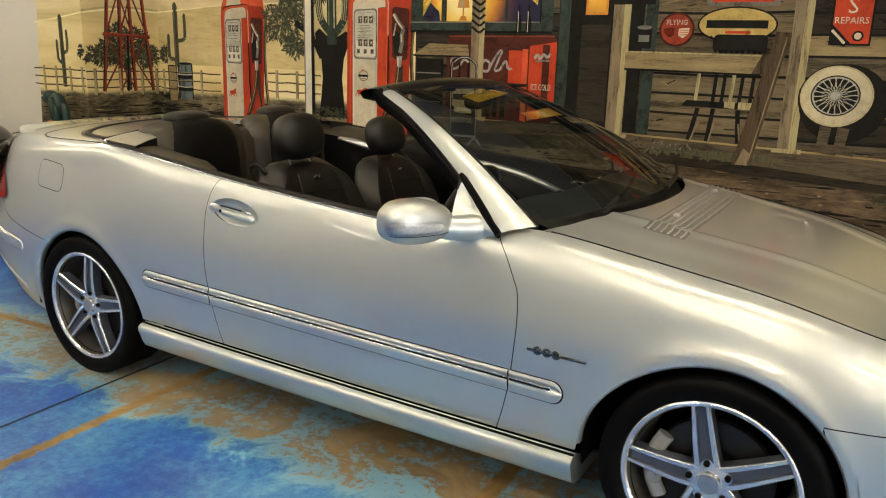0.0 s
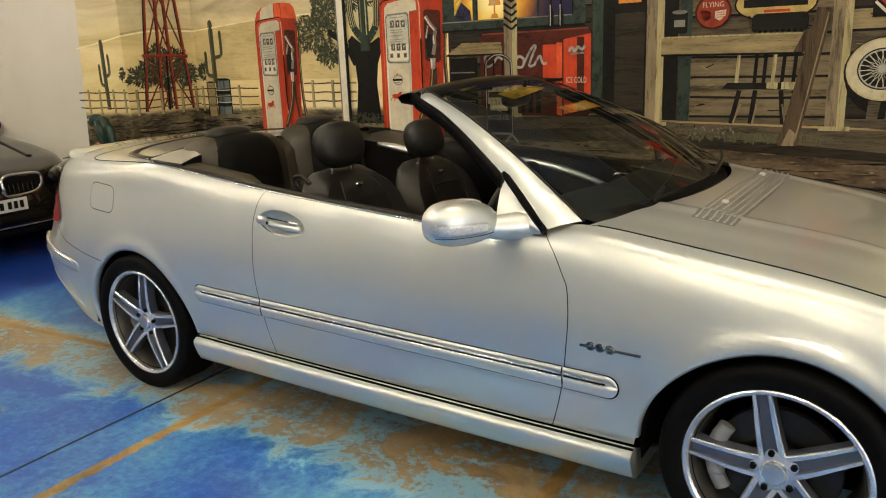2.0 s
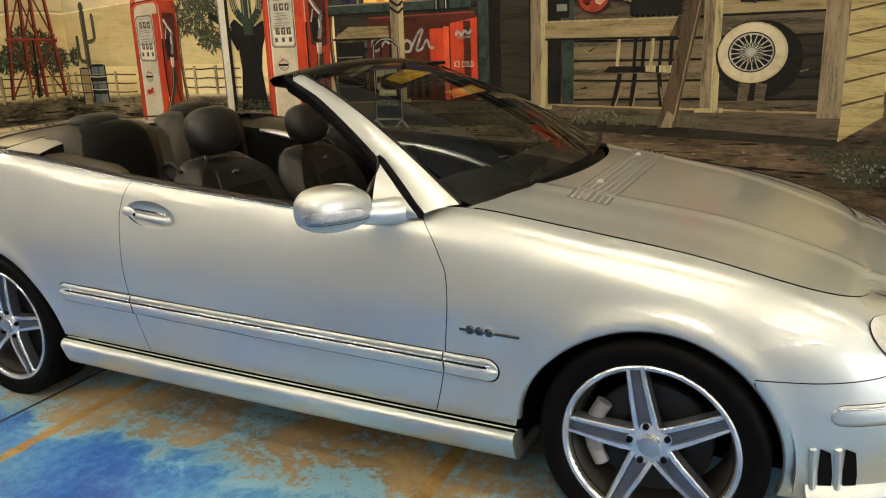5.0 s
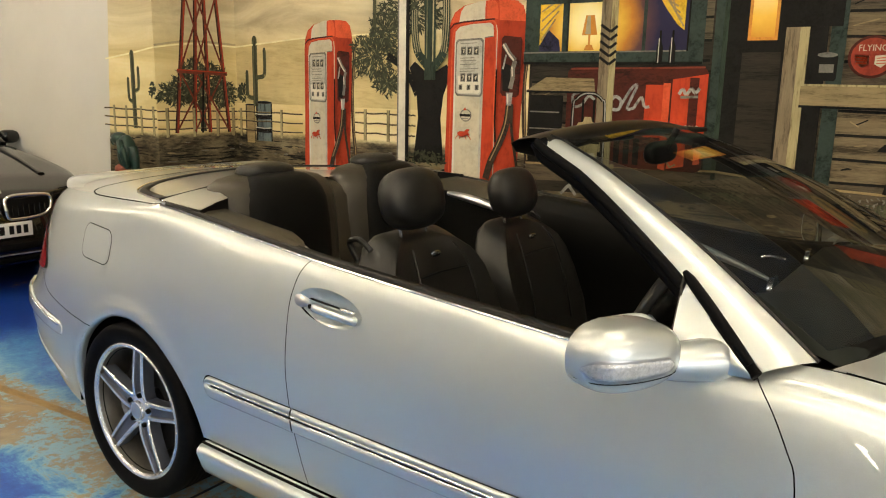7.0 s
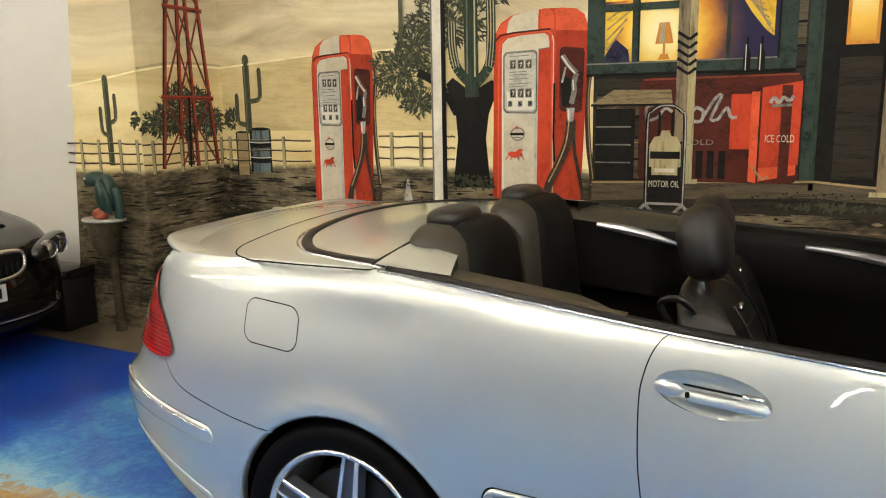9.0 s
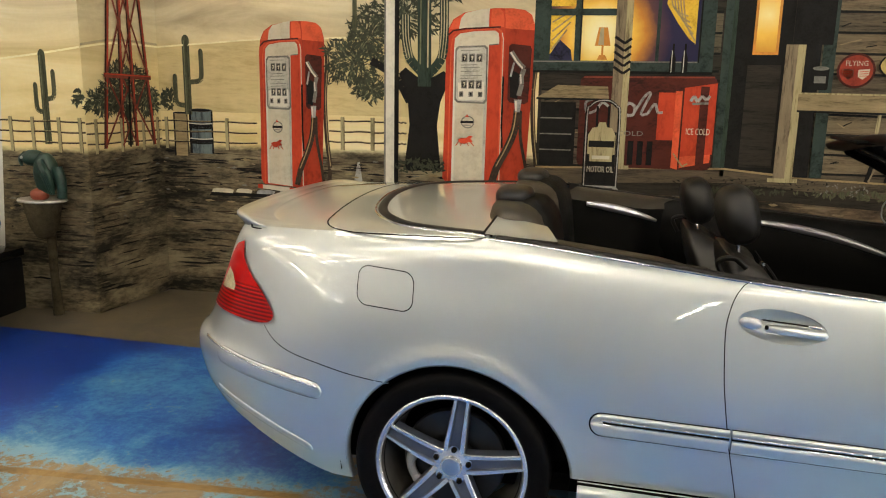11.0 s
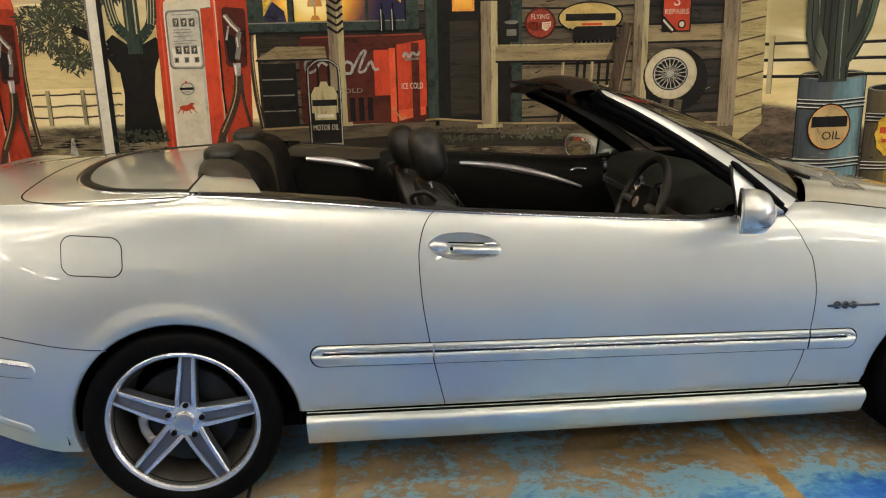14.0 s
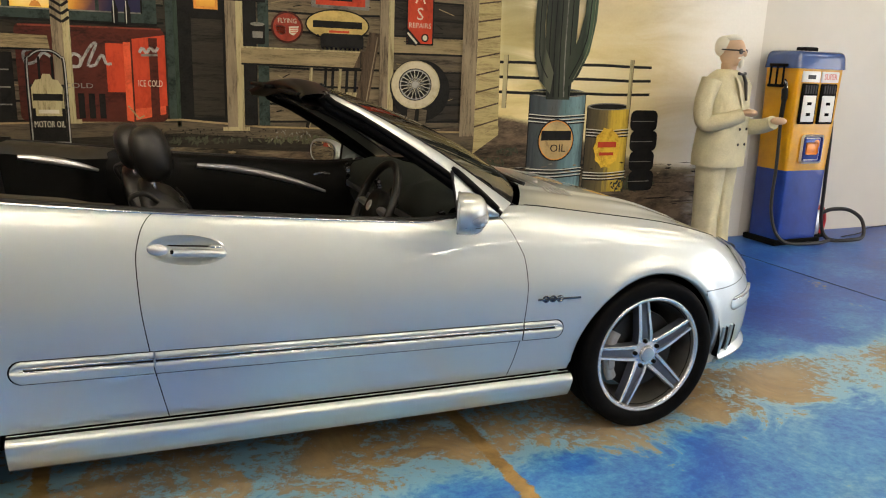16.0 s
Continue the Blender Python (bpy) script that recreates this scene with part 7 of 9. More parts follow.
def wheel_at(x, s, spin):
    w = make_wheel(spin, s)
    w.matrix_basis = Matrix.Translation((x, s * 0.733, WHEEL_Z)) @ (Matrix.Identity(4) if s < 0 else Matrix.Rotation(math.pi, 4, "Z"))
    bm = bmesh.new()
    pts = [(-0.135, -0.075, 0.095), (-0.165, -0.078, 0.03), (-0.165, -0.078, -0.04), (-0.14, -0.074, -0.10)]
    if x < 0:
        pts = [(-0.13, -0.07, 0.03), (-0.142, -0.072, 0.0), (-0.14, -0.072, -0.04), (-0.125, -0.068, -0.075)]
    wide = 0.024 if x > 0 else 0.015
    tube(bm, arc_pts(pts, 5), wide, 10)
    for p in (pts[1:3] if x > 0 else pts[:2] + pts[3:]):
        blob(bm, (p[0] * 0.97, p[1] - 0.006, p[2]), (wide * 1.05, wide * 0.9, wide * 0.95), 3.0, 16)
    box(bm, (pts[1][0] - 0.4 * wide, pts[1][1] - 1.25 * wide, pts[2][2]), (pts[1][0] + 0.5 * wide, pts[1][1] - 0.8 * wide, pts[1][2]), 0.002)
    bmesh.ops.scale(bm, vec=(1, 0.7, 1), verts=bm.verts)
    part("brake_caliper", bm, CALIPER, w)
    return w


wheel_at(-AXLE, -1, 8)
wheel_at(AXLE, -1, -11)
wheel_at(-AXLE, 1, 20)
wheel_at(AXLE, 1, 30)

# ------------------------------------------------ windscreen


def screen(t, f):
    """A point of the windscreen: t across (-1 to 1), f from the cowl up to the header."""
    b = 1 - abs(t) ** 2.2
    low = Vector((0.765 + 0.20 * b, t * 0.700, 0.958 + 0.030 * b))
    high = Vector((0.085 + 0.035 * b, t * 0.590, 1.306 - 0.014 * t + 0.046 * b))
    p = low.lerp(high, f)
    bow = 0.035 * math.sin(math.pi * f) * (1.0 - 0.75 * abs(t) ** 4)
    return p + Vector((bow * 0.6, t * 0.25 * bow, bow))


rows = [[screen(-0.985 + 1.97 * j / 40, 0.015 + 0.95 * i / 20) for j in range(41)] for i in range(21)]
windscreen = part("windscreen", grid_mesh("windscreen", rows, PANE), None, car, "curved windscreen glass")
windscreen.visible_shadow = False
for s in (-1, 1):
    rows = []
    for i in range(25):
        f = -0.035 + 1.065 * i / 24
        p, q = screen(s, f), screen(s * 0.93, f)
        d = (screen(s, min(f + 0.03, 1.0)) - screen(s, max(f - 0.03, 0.0))).normalized()
        inn = (q - p).normalized()
        up = d.cross(inn) * (1 if s < 0 else -1)
        if up.z < 0:
            up = -up
        wide = 0.055 - 0.012 * f
        k = max(0.0, 1 - f / 0.85) ** 1.15
        foot = Vector((-0.110, s * 0.080, -0.010)) * k
        rows.append([v + foot * q_ for v, q_ in zip([p + up * 0.006 + inn * wide, p + up * 0.0085 + inn * wide * 0.6, p + up * 0.007 + inn * 0.004, p + up * -0.002 - inn * 0.010, p - up * 0.022 - inn * 0.006, p - up * 0.030 + inn * 0.012, p - up * 0.032 + inn * wide * 0.8], (0.60, 0.70, 0.84, 0.98, 1, 1.02, 0.8))])
    part("windscreen_pillar", grid_mesh("windscreen_pillar", [r[:4] for r in rows], SILVER), None, car, "silver windscreen pillar")
    bm = bmesh.new()
    tube(bm, [r[4] - Vector((0.004, -s * 0.0, 0.006)) for r in rows], [0.006 + 0.016 * min(1.0, i / 6) for i in range(len(rows))], 10)
    part("pillar_seal", bm, RUBBER, car)
    bm = bmesh.new()
    tube(bm, [r[0] for r in rows], 0.005, 6)
    part("glass_seal", bm, TRIM, car)
    bm = bmesh.new()
    edge_line = [r[3] + (r[3] - r[2]).normalized() * 0.010 + Vector((0, s * 0.003, -0.004)) for r in rows]
    tube(bm, edge_line, 0.0115, 10)
    part("pillar_outer_seal", bm, RUBBER, car)
    part("pillar_lining", grid_mesh("pillar_lining", [r[5:] + [r[6] + Vector((0, -s * 0.03, 0.0))] for r in rows], SOFT), None, car)
    # sail panel by the mirror
    top, low, tip = Vector((0.490, s * 0.738, 1.078)), Vector((0.492, s * 0.808, 0.912)), Vector((0.645, s * 0.800, 0.938))
    sail = []
    for i in range(9):
        f = i / 8
        one, two = top.lerp(tip, f), low.lerp(tip + Vector((0.01, 0, -0.022)), f)
        sail.append([one.lerp(two, j / 6) + Vector((0, s * 0.010 * math.sin(math.pi * j / 6), 0)) for j in range(7)])
    part("mirror_sail", grid_mesh("mirror_sail", sail, SILVER), None, car)
    bm = bmesh.new()
    tube(bm, [top, low], 0.006, 6)
    part("sail_edge", bm, TRIM, car)
    bm = bmesh.new()
    tube(bm, [top + (tip - top) * f + Vector((0.004, s * 0.004, 0.008)) for f in (-0.03, 0.06, 0.25, 0.5, 0.75, 1.0)], [0.006, 0.011, 0.012, 0.012, 0.011, 0.008], 10)
    part("sail_seal", bm, RUBBER, car)
# header
rows = []
for j in range(31):
    t = -1 + 2 * j / 30
    p = screen(t, 1.0)
    rows.append([p + Vector(o) for o in ((0.03, 0, -0.012), (0.0, 0, 0.006), (-0.04, 0, 0.012), (-0.085, 0, 0.006), (-0.105, 0, -0.006), (-0.09, 0, -0.026), (-0.03, 0, -0.034), (0.03, 0, -0.022))])
part("windscreen_header", grid_mesh("windscreen_header", rows, plain("satin_black", (0.005, 0.005, 0.005), 0.38, spec=0.25), close=True), None, car, "gloss black windscreen header")
for y in (-0.34, 0.34):
    part("sun_visor", boxed((-0.02, y - 0.19, 1.315), (0.13, y + 0.19, 1.330), 0.006), SOFT, car)
# inner mirror
bm = bmesh.new()
blob(bm, (0.155, 0.0, 1.272), (0.022, 0.115, 0.034), 3.0)
part("rear_view_mirror", bm, TRIM, car)
bm = bmesh.new()
tube(bm, [(0.17, 0, 1.28), (0.20, 0, 1.345)], 0.010, 8)
part("mirror_stalk", bm, TRIM, car)
# wipers
for pts in (((0.90, -0.52, 0.985), (0.86, -0.15, 1.015), (0.80, 0.14, 1.045)), ((0.955, 0.02, 0.995), (0.91, 0.34, 1.005), (0.84, 0.60, 1.005))):
    bm = bmesh.new()
    tube(bm, arc_pts(pts, 6), 0.008, 6)
    part("wiper", bm, TRIM, car)

# ------------------------------------------------ door mirrors
MIRROR_A, MIRROR_B, MIRROR_C, MIRROR_P = 0.072, 0.122, 0.069, 2.7
INDICATOR = plain("indicator_reflector", (0.86, 0.86, 0.85), 0.30, 0.15, coat=1.0, vary=0.3, scale=110)


def shell_x(y, z):
    """How far the mirror's shell stands forward at a place of its face."""
    k = 1 - min(1.0, abs(y) / MIRROR_B) ** MIRROR_P - min(1.0, abs(z) / MIRROR_C) ** MIRROR_P
    return MIRROR_A * max(0.0, k) ** (1 / MIRROR_P)


def shell_z(y, z, s):
    """The shell is highest towards its outer third and slopes down to the arm."""
    out = y * s / MIRROR_B
    return z * (1.0 - 0.13 * max(0.0, -out)) + 0.006 * out


for s in (-1, 1):
    hub = new("door_mirror")
    hub.parent = car
    hub.matrix_basis = Matrix.Translation((0.452, s * 0.955, 0.968 if s < 0 else 0.945)) @ Matrix.Rotation(radians(24 * s), 4, "Z")
    bm = bmesh.new()
    blob(bm, (0, 0, 0), (MIRROR_A, MIRROR_B, MIRROR_C), MIRROR_P, 40)
    for v in bm.verts:
        if v.co.x < -0.020:
            v.co.x = -0.020 - (v.co.x + 0.020) * 0.08
        v.co.z = shell_z(v.co.y, v.co.z, s)
    part("mirror_housing", bm, SILVER, hub)
    bm = bmesh.new()
    blob(bm, (-0.026, 0, 0.0), (0.004, 0.106, 0.056), 2.9, 28)
    part("mirror_glass", bm, MIRRORGLASS, hub)
    bm = bmesh.new()
    tube(bm, [(-0.022, 0.112 * math.copysign(abs(math.cos(f)) ** 0.72, math.cos(f)), 0.062 * math.copysign(abs(math.sin(f)) ** 0.72, math.sin(f))) for f in (2 * math.pi * k / 40 for k in range(41))], 0.005, 8, False)
    part("mirror_rim", bm, SILVER, hub)
    # indicator: a bright row of cells under a clear cover with rounded ends
    strip, cells, cover = [], [], []
    for k in range(29):
        y = s * (-0.066 + 0.186 * k / 28)
        d = min(k, 28 - k) / 4
        h = 0.0205 * math.sqrt(max(0.02, 1 - max(0.0, 1 - d) ** 2)) * (0.80 + 0.2 * k / 28)
        for store, lift, grow_ in ((strip, 0.0012, 1.12), (cells, 0.0024, 0.90), (cover, 0.0055, 1.0)):
            zs = [-0.010 + h * grow_ * (2 * j / 8 - 1) for j in range(9)]
            ripple = 0.0007 * math.sin(2 * math.pi * 5.5 * k / 28) if store is cells else 0.0
            store.append([(shell_x(y, z) + (lift + ripple) * (1 if 0 < j < 8 else 0.2), y * 1.004, shell_z(y, z, s)) for j, z in enumerate(zs)])
    part("indicator_seal", grid_mesh("indicator_seal", strip, BRUSHED), None, hub)
    part("indicator_reflector", grid_mesh("indicator_reflector", cells, INDICATOR), None, hub)
    part("indicator_lens", grid_mesh("indicator_lens", cover, LENS), None, hub, "clear indicator lens")
    # joint between the shell and its lower bowl
    bm = bmesh.new()
    tube(bm, [(shell_x(y, -0.034) + 0.0006, y, shell_z(y, -0.034, s)) for y in (s * (-0.10 + 0.215 * k / 24) for k in range(25))], 0.0009, 6)
    part("housing_joint", bm, GAP, hub)
    bm = bmesh.new()
    tube(bm, arc_pts([(0.012, -s * 0.080, -0.026), (0.026, -s * 0.135, -0.032), (0.042, -s * 0.225, -0.036)], 5), [0.033 + 0.0014 * k for k in range(11)], 16)
    part("mirror_arm", bm, SILVER, hub)

# ------------------------------------------------ cockpit
for s in (-1, 1):
    # inner rail, door lining with its bright spear
    rows = []
    for k in range(41):
        x = -1.24 + 1.90 * k / 40
        p = sample(BODY, locate_x(min(x, 0.58)), 6.97)
        y, z = float(p[1]), float(p[2])
        rows.append([(x, s * (y - 0.014), z + 0.006), (x, s * (y - 0.05), z + 0.006), (x, s * (y - 0.085), z - 0.012), (x, s * (y - 0.105), z - 0.06), (x, s * (y - 0.11), z - 0.20), (x, s * (y - 0.08), z - 0.25), (x, s * (y - 0.09), 0.28)])
    part("door_lining", grid_mesh("door_lining", rows, SOFT), None, car)
    for x0, x1, drop, arch, deep in ((-0.26, 0.38, 0.040, 0.10, 0.108), (-1.02, -0.70, 0.045, 0.035, 0.196)):
        bm = bmesh.new()
        pts = []
        for k in range(17):
            f = k / 16
            x = x0 + (x1 - x0) * f
            p = sample(BODY, locate_x(x), 6.97)
            pts.append((x, s * (float(p[1]) - deep), float(p[2]) - drop - arch * f**2.2))
        tube(bm, pts, [0.006 + 0.013 * math.sin(math.pi * min(1, 0.12 + 0.86 * k / 16)) for k in range(17)], 8)
        part("bright_spear", bm, BRUSHED, car)
    bm = bmesh.new()
    tube(bm, arc_pts([(0.32, s * 0.70, 0.855), (0.36, s * 0.69, 0.865), (0.42, s * 0.70, 0.855)], 4), 0.008, 8)
    part("inner_door_handle", bm, CHROME, car)
    rows = []
    for x in np.linspace(-1.24, -0.62, 14):
        p = sample(BODY, locate_x(float(x)), 6.97)
        y, z = float(p[1]), float(p[2])
        wd = 0.16 * (1 if x < -0.75 else (-0.60 - x) / 0.15)
        rows.append([(x, s * (y - 0.02), z + 0.006), (x, s * (y - 0.05), z + 0.011), (x, s * (y - 0.03 - wd * 0.7), z + 0.002), (x, s * (y - 0.03 - wd), z - 0.035), (x, s * (y - 0.03 - wd), z - 0.30)])
    # shelf top carries the light in its colour; its upright drop is kept dark
    part("rear_side_panel", grid_mesh("rear_side_panel", [r[:4] for r in rows], LITLEATHER), None, car, "black leather shelf beside the rear seat, coloured as lit from above")
    part("rear_side_lining", grid_mesh("rear_side_lining", [r[3:] for r in rows], SOFT), None, car)
part("cabin_floor", boxed((-1.25, -0.75, 0.24), (0.95, 0.75, 0.30)), CARPET, car)
part("bulkhead", boxed((-1.36, -0.68, 0.26), (-1.28, 0.68, 1.03)), CARPET, car)
part("front_bulkhead", boxed((0.84, -0.66, 0.26), (0.88, 0.66, 0.86)), CARPET, car)
part("centre_tunnel", boxed((-0.75, -0.13, 0.29), (0.45, 0.13, 0.56), 0.03), SOFT, car)
part("gear_lever", boxed((0.20, -0.02, 0.56), (0.24, 0.02, 0.68), 0.012), CHROME, car)

# dashboard with a hood over the dials
rows = []
for j in range(33):
    y = -0.665 + 1.33 * j / 32
    cowl = 0.030 * math.exp(-(((y + 0.37) / 0.17) ** 4))
    rows.append([(0.78 + 0.10 * (1 - (y / 0.7) ** 2), y, 0.928), (0.74, y, 0.945 + cowl * 0.5), (0.62, y, 0.952 + cowl), (0.525, y, 0.925 + cowl), (0.49, y, 0.88 + cowl * 0.4), (0.50, y, 0.78), (0.54, y, 0.70), (0.60, y, 0.55), (0.66, y, 0.45)])
part("dashboard", grid_mesh("dashboard", rows, plain("dark_green_grey_plastic", (0.020, 0.024, 0.021), 0.6, vary=0.2, relief=0.2, fine=500, spec=0.2)), None, car)
part("dash_strip", boxed((0.488, -0.72, 0.80), (0.494, 0.72, 0.83), 0.003), BRUSHED, car)
for y in (-0.66, -0.12, 0.12, 0.66):
    bm = bmesh.new()
    lathe(bm, [(0.0, 0.0), (0.025, 0.0), (0.040, -0.012), (0.045, 0.004)], 20, "X", Matrix.Translation((0.488, y, 0.875)))
    part("air_vent", bm, CHROME, car)
# steering wheel, right-hand drive
wheel = new("steering_wheel")
wheel.parent = car
wheel.matrix_basis = Matrix.Translation((0.315, -0.37, 0.885)) @ Matrix.Rotation(radians(-66), 4, "Y")
bm = bmesh.new()
tube(bm, [(0.185 * math.cos(f), 0.185 * math.sin(f), 0) for f in (2 * math.pi * k / 40 for k in range(41))], 0.016, 10, False)
part("wheel_rim", bm, LEATHER, wheel)
bm = bmesh.new()
blob(bm, (0, 0, -0.01), (0.075, 0.085, 0.03), 3)
part("wheel_hub", bm, SOFT, wheel)
bm = bmesh.new()
lathe(bm, [(0, 0.024), (0.02, 0.024), (0.024, 0.018)], 20, "Z")
part("wheel_badge", bm, BRUSHED, wheel)
for f in (0, 90, 180):
    bm = bmesh.new()
    a = radians(f + 90)
    tube(bm, [(0.06 * math.cos(a), 0.06 * math.sin(a), -0.008), (0.18 * math.cos(a), 0.18 * math.sin(a), 0)], [0.02, 0.013], 8)
    part("wheel_spoke", bm, BRUSHED, wheel)


def cushion(bm, rows_, wing=0.055, edge=3, back=0.0, soft=0.0):
    """A padded shape lofted through sections: each (centre x, z, half width, half depth, lean)."""
    rings = []
    n = 44
    for x, z, hw, hd, lean in rows_:
        ring = []
        for k in range(n):
            f = 2 * math.pi * k / n
            c, s_ = math.cos(f), math.sin(f)
            px = math.copysign(abs(c) ** (0.55 + soft), c) * hd
            py = math.copysign(abs(s_) ** (0.5 + soft), s_) * hw
            # side bolsters stand forward of the middle
            px += wing * (abs(py) / max(hw, 0.01)) ** edge * (back + (1 - back) * min(1.0, max(0.0, c * 2.5))) * min(1.0, hd / 0.055)
            ring.append(bm.verts.new((x + px * math.cos(lean), py, z - px * math.sin(lean))))
        rings.append(ring)
    for a, b in zip(rings, rings[1:]):
        for k in range(n):
            bm.faces.new((a[k], a[(k + 1) % n], b[(k + 1) % n], b[k]))
    bm.faces.new(rings[0][::-1])
    bm.faces.new(rings[-1])
    return bm


def seat(y):
    st = new("front_seat")
    st.parent = car
    st.matrix_basis = Matrix.Translation((0, y, 0) if y < 0 else (-0.055, y - 0.02, -0.055))
    bm = bmesh.new()
    cushion(bm, [(-0.16, 0.36, 0.23, 0.24, 0), (-0.15, 0.42, 0.255, 0.27, 0), (-0.13, 0.47, 0.25, 0.27, -0.08), (-0.12, 0.50, 0.21, 0.23, -0.08)])
    part("seat_cushion", bm, LEATHER, st)
    bm = bmesh.new()
    cushion(bm, [(-0.335, 0.44, 0.22, 0.075, 0.35), (-0.36, 0.55, 0.255, 0.09, 0.35), (-0.40, 0.70, 0.265, 0.09, 0.33), (-0.445, 0.82, 0.268, 0.08, 0.33), (-0.475, 0.905, 0.250, 0.07, 0.33), (-0.495, 0.958, 0.215, 0.058, 0.33), (-0.505, 0.988, 0.165, 0.042, 0.33), (-0.508, 0.998, 0.11, 0.026, 0.33)], 0.075)
    part("backrest", bm, LEATHER, st)
    bm = bmesh.new()
    blob(bm, (0, 0, 0), (0.066, 0.135, 0.098), 2.6, 28, Matrix.Translation((-0.500, 0, 1.105)) @ Matrix.Rotation(radians(-14), 4, "Y"))
    part("headrest", bm, LEATHER, st)
    for o in (-0.065, 0.065):
        bm = bmesh.new()
        tube(bm, [(-0.49, o, 0.96), (-0.505, o, 1.06)], 0.0065, 8)
        part("headrest_post", bm, CHROME, st)
    # stitched centre panel and a small oval plate
    for o in (-0.13, 0.13):
        bm = bmesh.new()
        tube(bm, arc_pts([(-0.285, o * 1.1, 0.60), (-0.318, o * 1.05, 0.75), (-0.372, o, 0.90), (-0.415, o * 0.8, 0.965)], 5), 0.004, 6)
        part("seat_stitching", bm, TRIM, st)
    bm = bmesh.new()
    tube(bm, [(-0.372, -0.13, 0.885), (-0.388, 0.0, 0.885), (-0.372, 0.13, 0.885)], 0.0035, 6)
    part("seat_stitching", bm, TRIM, st)
    bm = bmesh.new()
    blob(bm, (-0.405, 0, 0.94), (0.008, 0.024, 0.011), 3, 16)
    part("seat_plate", bm, CHROME, st)
    # belt guide loop at the shoulder
    bm = bmesh.new()
    g = -1 if y < 0 else 1
    tube(bm, arc_pts([(-0.55, g * 0.20, 0.93), (-0.575, g * 0.21, 0.985), (-0.53, g * 0.215, 1.0), (-0.49, g * 0.21, 0.97)], 5), 0.009, 8)
    part("belt_guide", bm, TRIM, st)
    return st


seat(-0.37)
seat(0.37)

# rear bench: two rounded backs in the lit leather tone, with dark centre pads and low headrests behind them
for y in (-0.31, 0.31):
    rs = new("rear_seat")
    rs.parent = car
    rs.matrix_basis = Matrix.Translation((0, y, 0))
    bm = bmesh.new()
    cushion(bm, [(-1.10, 0.46, 0.28, 0.08, 0.1), (-1.14, 0.62, 0.29, 0.09, 0.1), (-1.18, 0.80, 0.30, 0.10, 0.1), (-1.20, 0.95, 0.30, 0.11, 0.1), (-1.21, 1.03, 0.295, 0.11, 0.1), (-1.215, 1.065, 0.284, 0.107, 0.1), (-1.218, 1.090, 0.264, 0.098, 0.1), (-1.222, 1.108, 0.232, 0.082, 0.1), (-1.226, 1.119, 0.18, 0.058, 0.1), (-1.23, 1.123, 0.10, 0.028, 0.1)], 0.0, 3, 0.0, 0.25)
    part("backrest", bm, LITLEATHER, rs)
    bm = bmesh.new()
    cushion(bm, [(-1.03, 0.46, 0.17, 0.05, 0.1), (-1.075, 0.62, 0.185, 0.06, 0.1), (-1.118, 0.80, 0.200, 0.065, 0.1), (-1.138, 0.95, 0.205, 0.07, 0.1), (-1.148, 1.03, 0.198, 0.07, 0.1), (-1.156, 1.070, 0.185, 0.067, 0.1), (-1.165, 1.100, 0.162, 0.058, 0.1), (-1.173, 1.120, 0.128, 0.044, 0.1), (-1.18, 1.129, 0.075, 0.022, 0.1)], 0.0, 3, 0.0, 0.15)
    part("centre_pad", bm, SOFT, rs, "dark perforated centre pad")
    bm = bmesh.new()
    blob(bm, (-1.246, 0.0, 1.128), (0.066, 0.122, 0.034), 2.7, 28)
    part("headrest", bm, LEATHER, rs)
    bm = bmesh.new()
    cushion(bm, [(-0.78, 0.38, 0.24, 0.20, 0), (-0.78, 0.46, 0.25, 0.21, 0), (-0.79, 0.50, 0.21, 0.18, 0)])
    part("seat_cushion", bm, LEATHER, rs)
bm = bmesh.new()
cushion(bm, [(-1.14, 0.46, 0.08, 0.06, 0.1), (-1.19, 0.80, 0.085, 0.07, 0.1), (-1.225, 1.02, 0.085, 0.075, 0.1), (-1.235, 1.055, 0.075, 0.06, 0.1), (-1.24, 1.07, 0.05, 0.035, 0.1)], 0.0, 3, 0.0, 0.2)
part("rear_centre_panel", bm, LITLEATHER, car)
for s in (-1, 1):
    # silver cover beside the rear seats, sloping down to the waist
    quad = [Vector((-1.285, s * 0.735, 1.060)), Vector((-1.060, s * 0.748, 1.050)), Vector((-1.105, s * 0.600, 1.070)), Vector((-1.270, s * 0.540, 1.088))]
    rows = [[quad[0].lerp(quad[1], i / 8).lerp(quad[3].lerp(quad[2], i / 8), j / 6) + Vector((0, 0, 0.003 * math.sin(math.pi * j / 6))) for j in range(7)] for i in range(9)]
    part("deck_corner", grid_mesh("deck_corner", rows, SILVER), None, car, "silver cover beside the rear seat")
    edge = [quad[1], quad[2], quad[2] + Vector((0, 0, -0.05)), quad[1] + Vector((0, 0, -0.05))]
    part("deck_corner_side", grid_mesh("deck_corner_side", [[edge[0].lerp(edge[1], i / 6), edge[3].lerp(edge[2], i / 6)] for i in range(7)], TRIM), None, car)
    bm = bmesh.new()
    tube(bm, [quad[0] + Vector((-0.006, 0, 0)), quad[3] + Vector((-0.006, 0, 0))], 0.004, 6)
    part("deck_corner_seal", bm, TRIM, car)


# ---------------------------------------------------------------- the black sedan
DARKPANE = glass("tinted_windscreen", (0.62, 0.68, 0.64), 0.0, 0.80, 1.30)
sedan = thing("sedan_car", "black sedan with chrome grilles and a price sheet behind its windscreen", "car", m=pose(-4.44, 0.225, 0.0) @ Matrix.Diagonal((1.0, 1.04, 0.95, 1)))


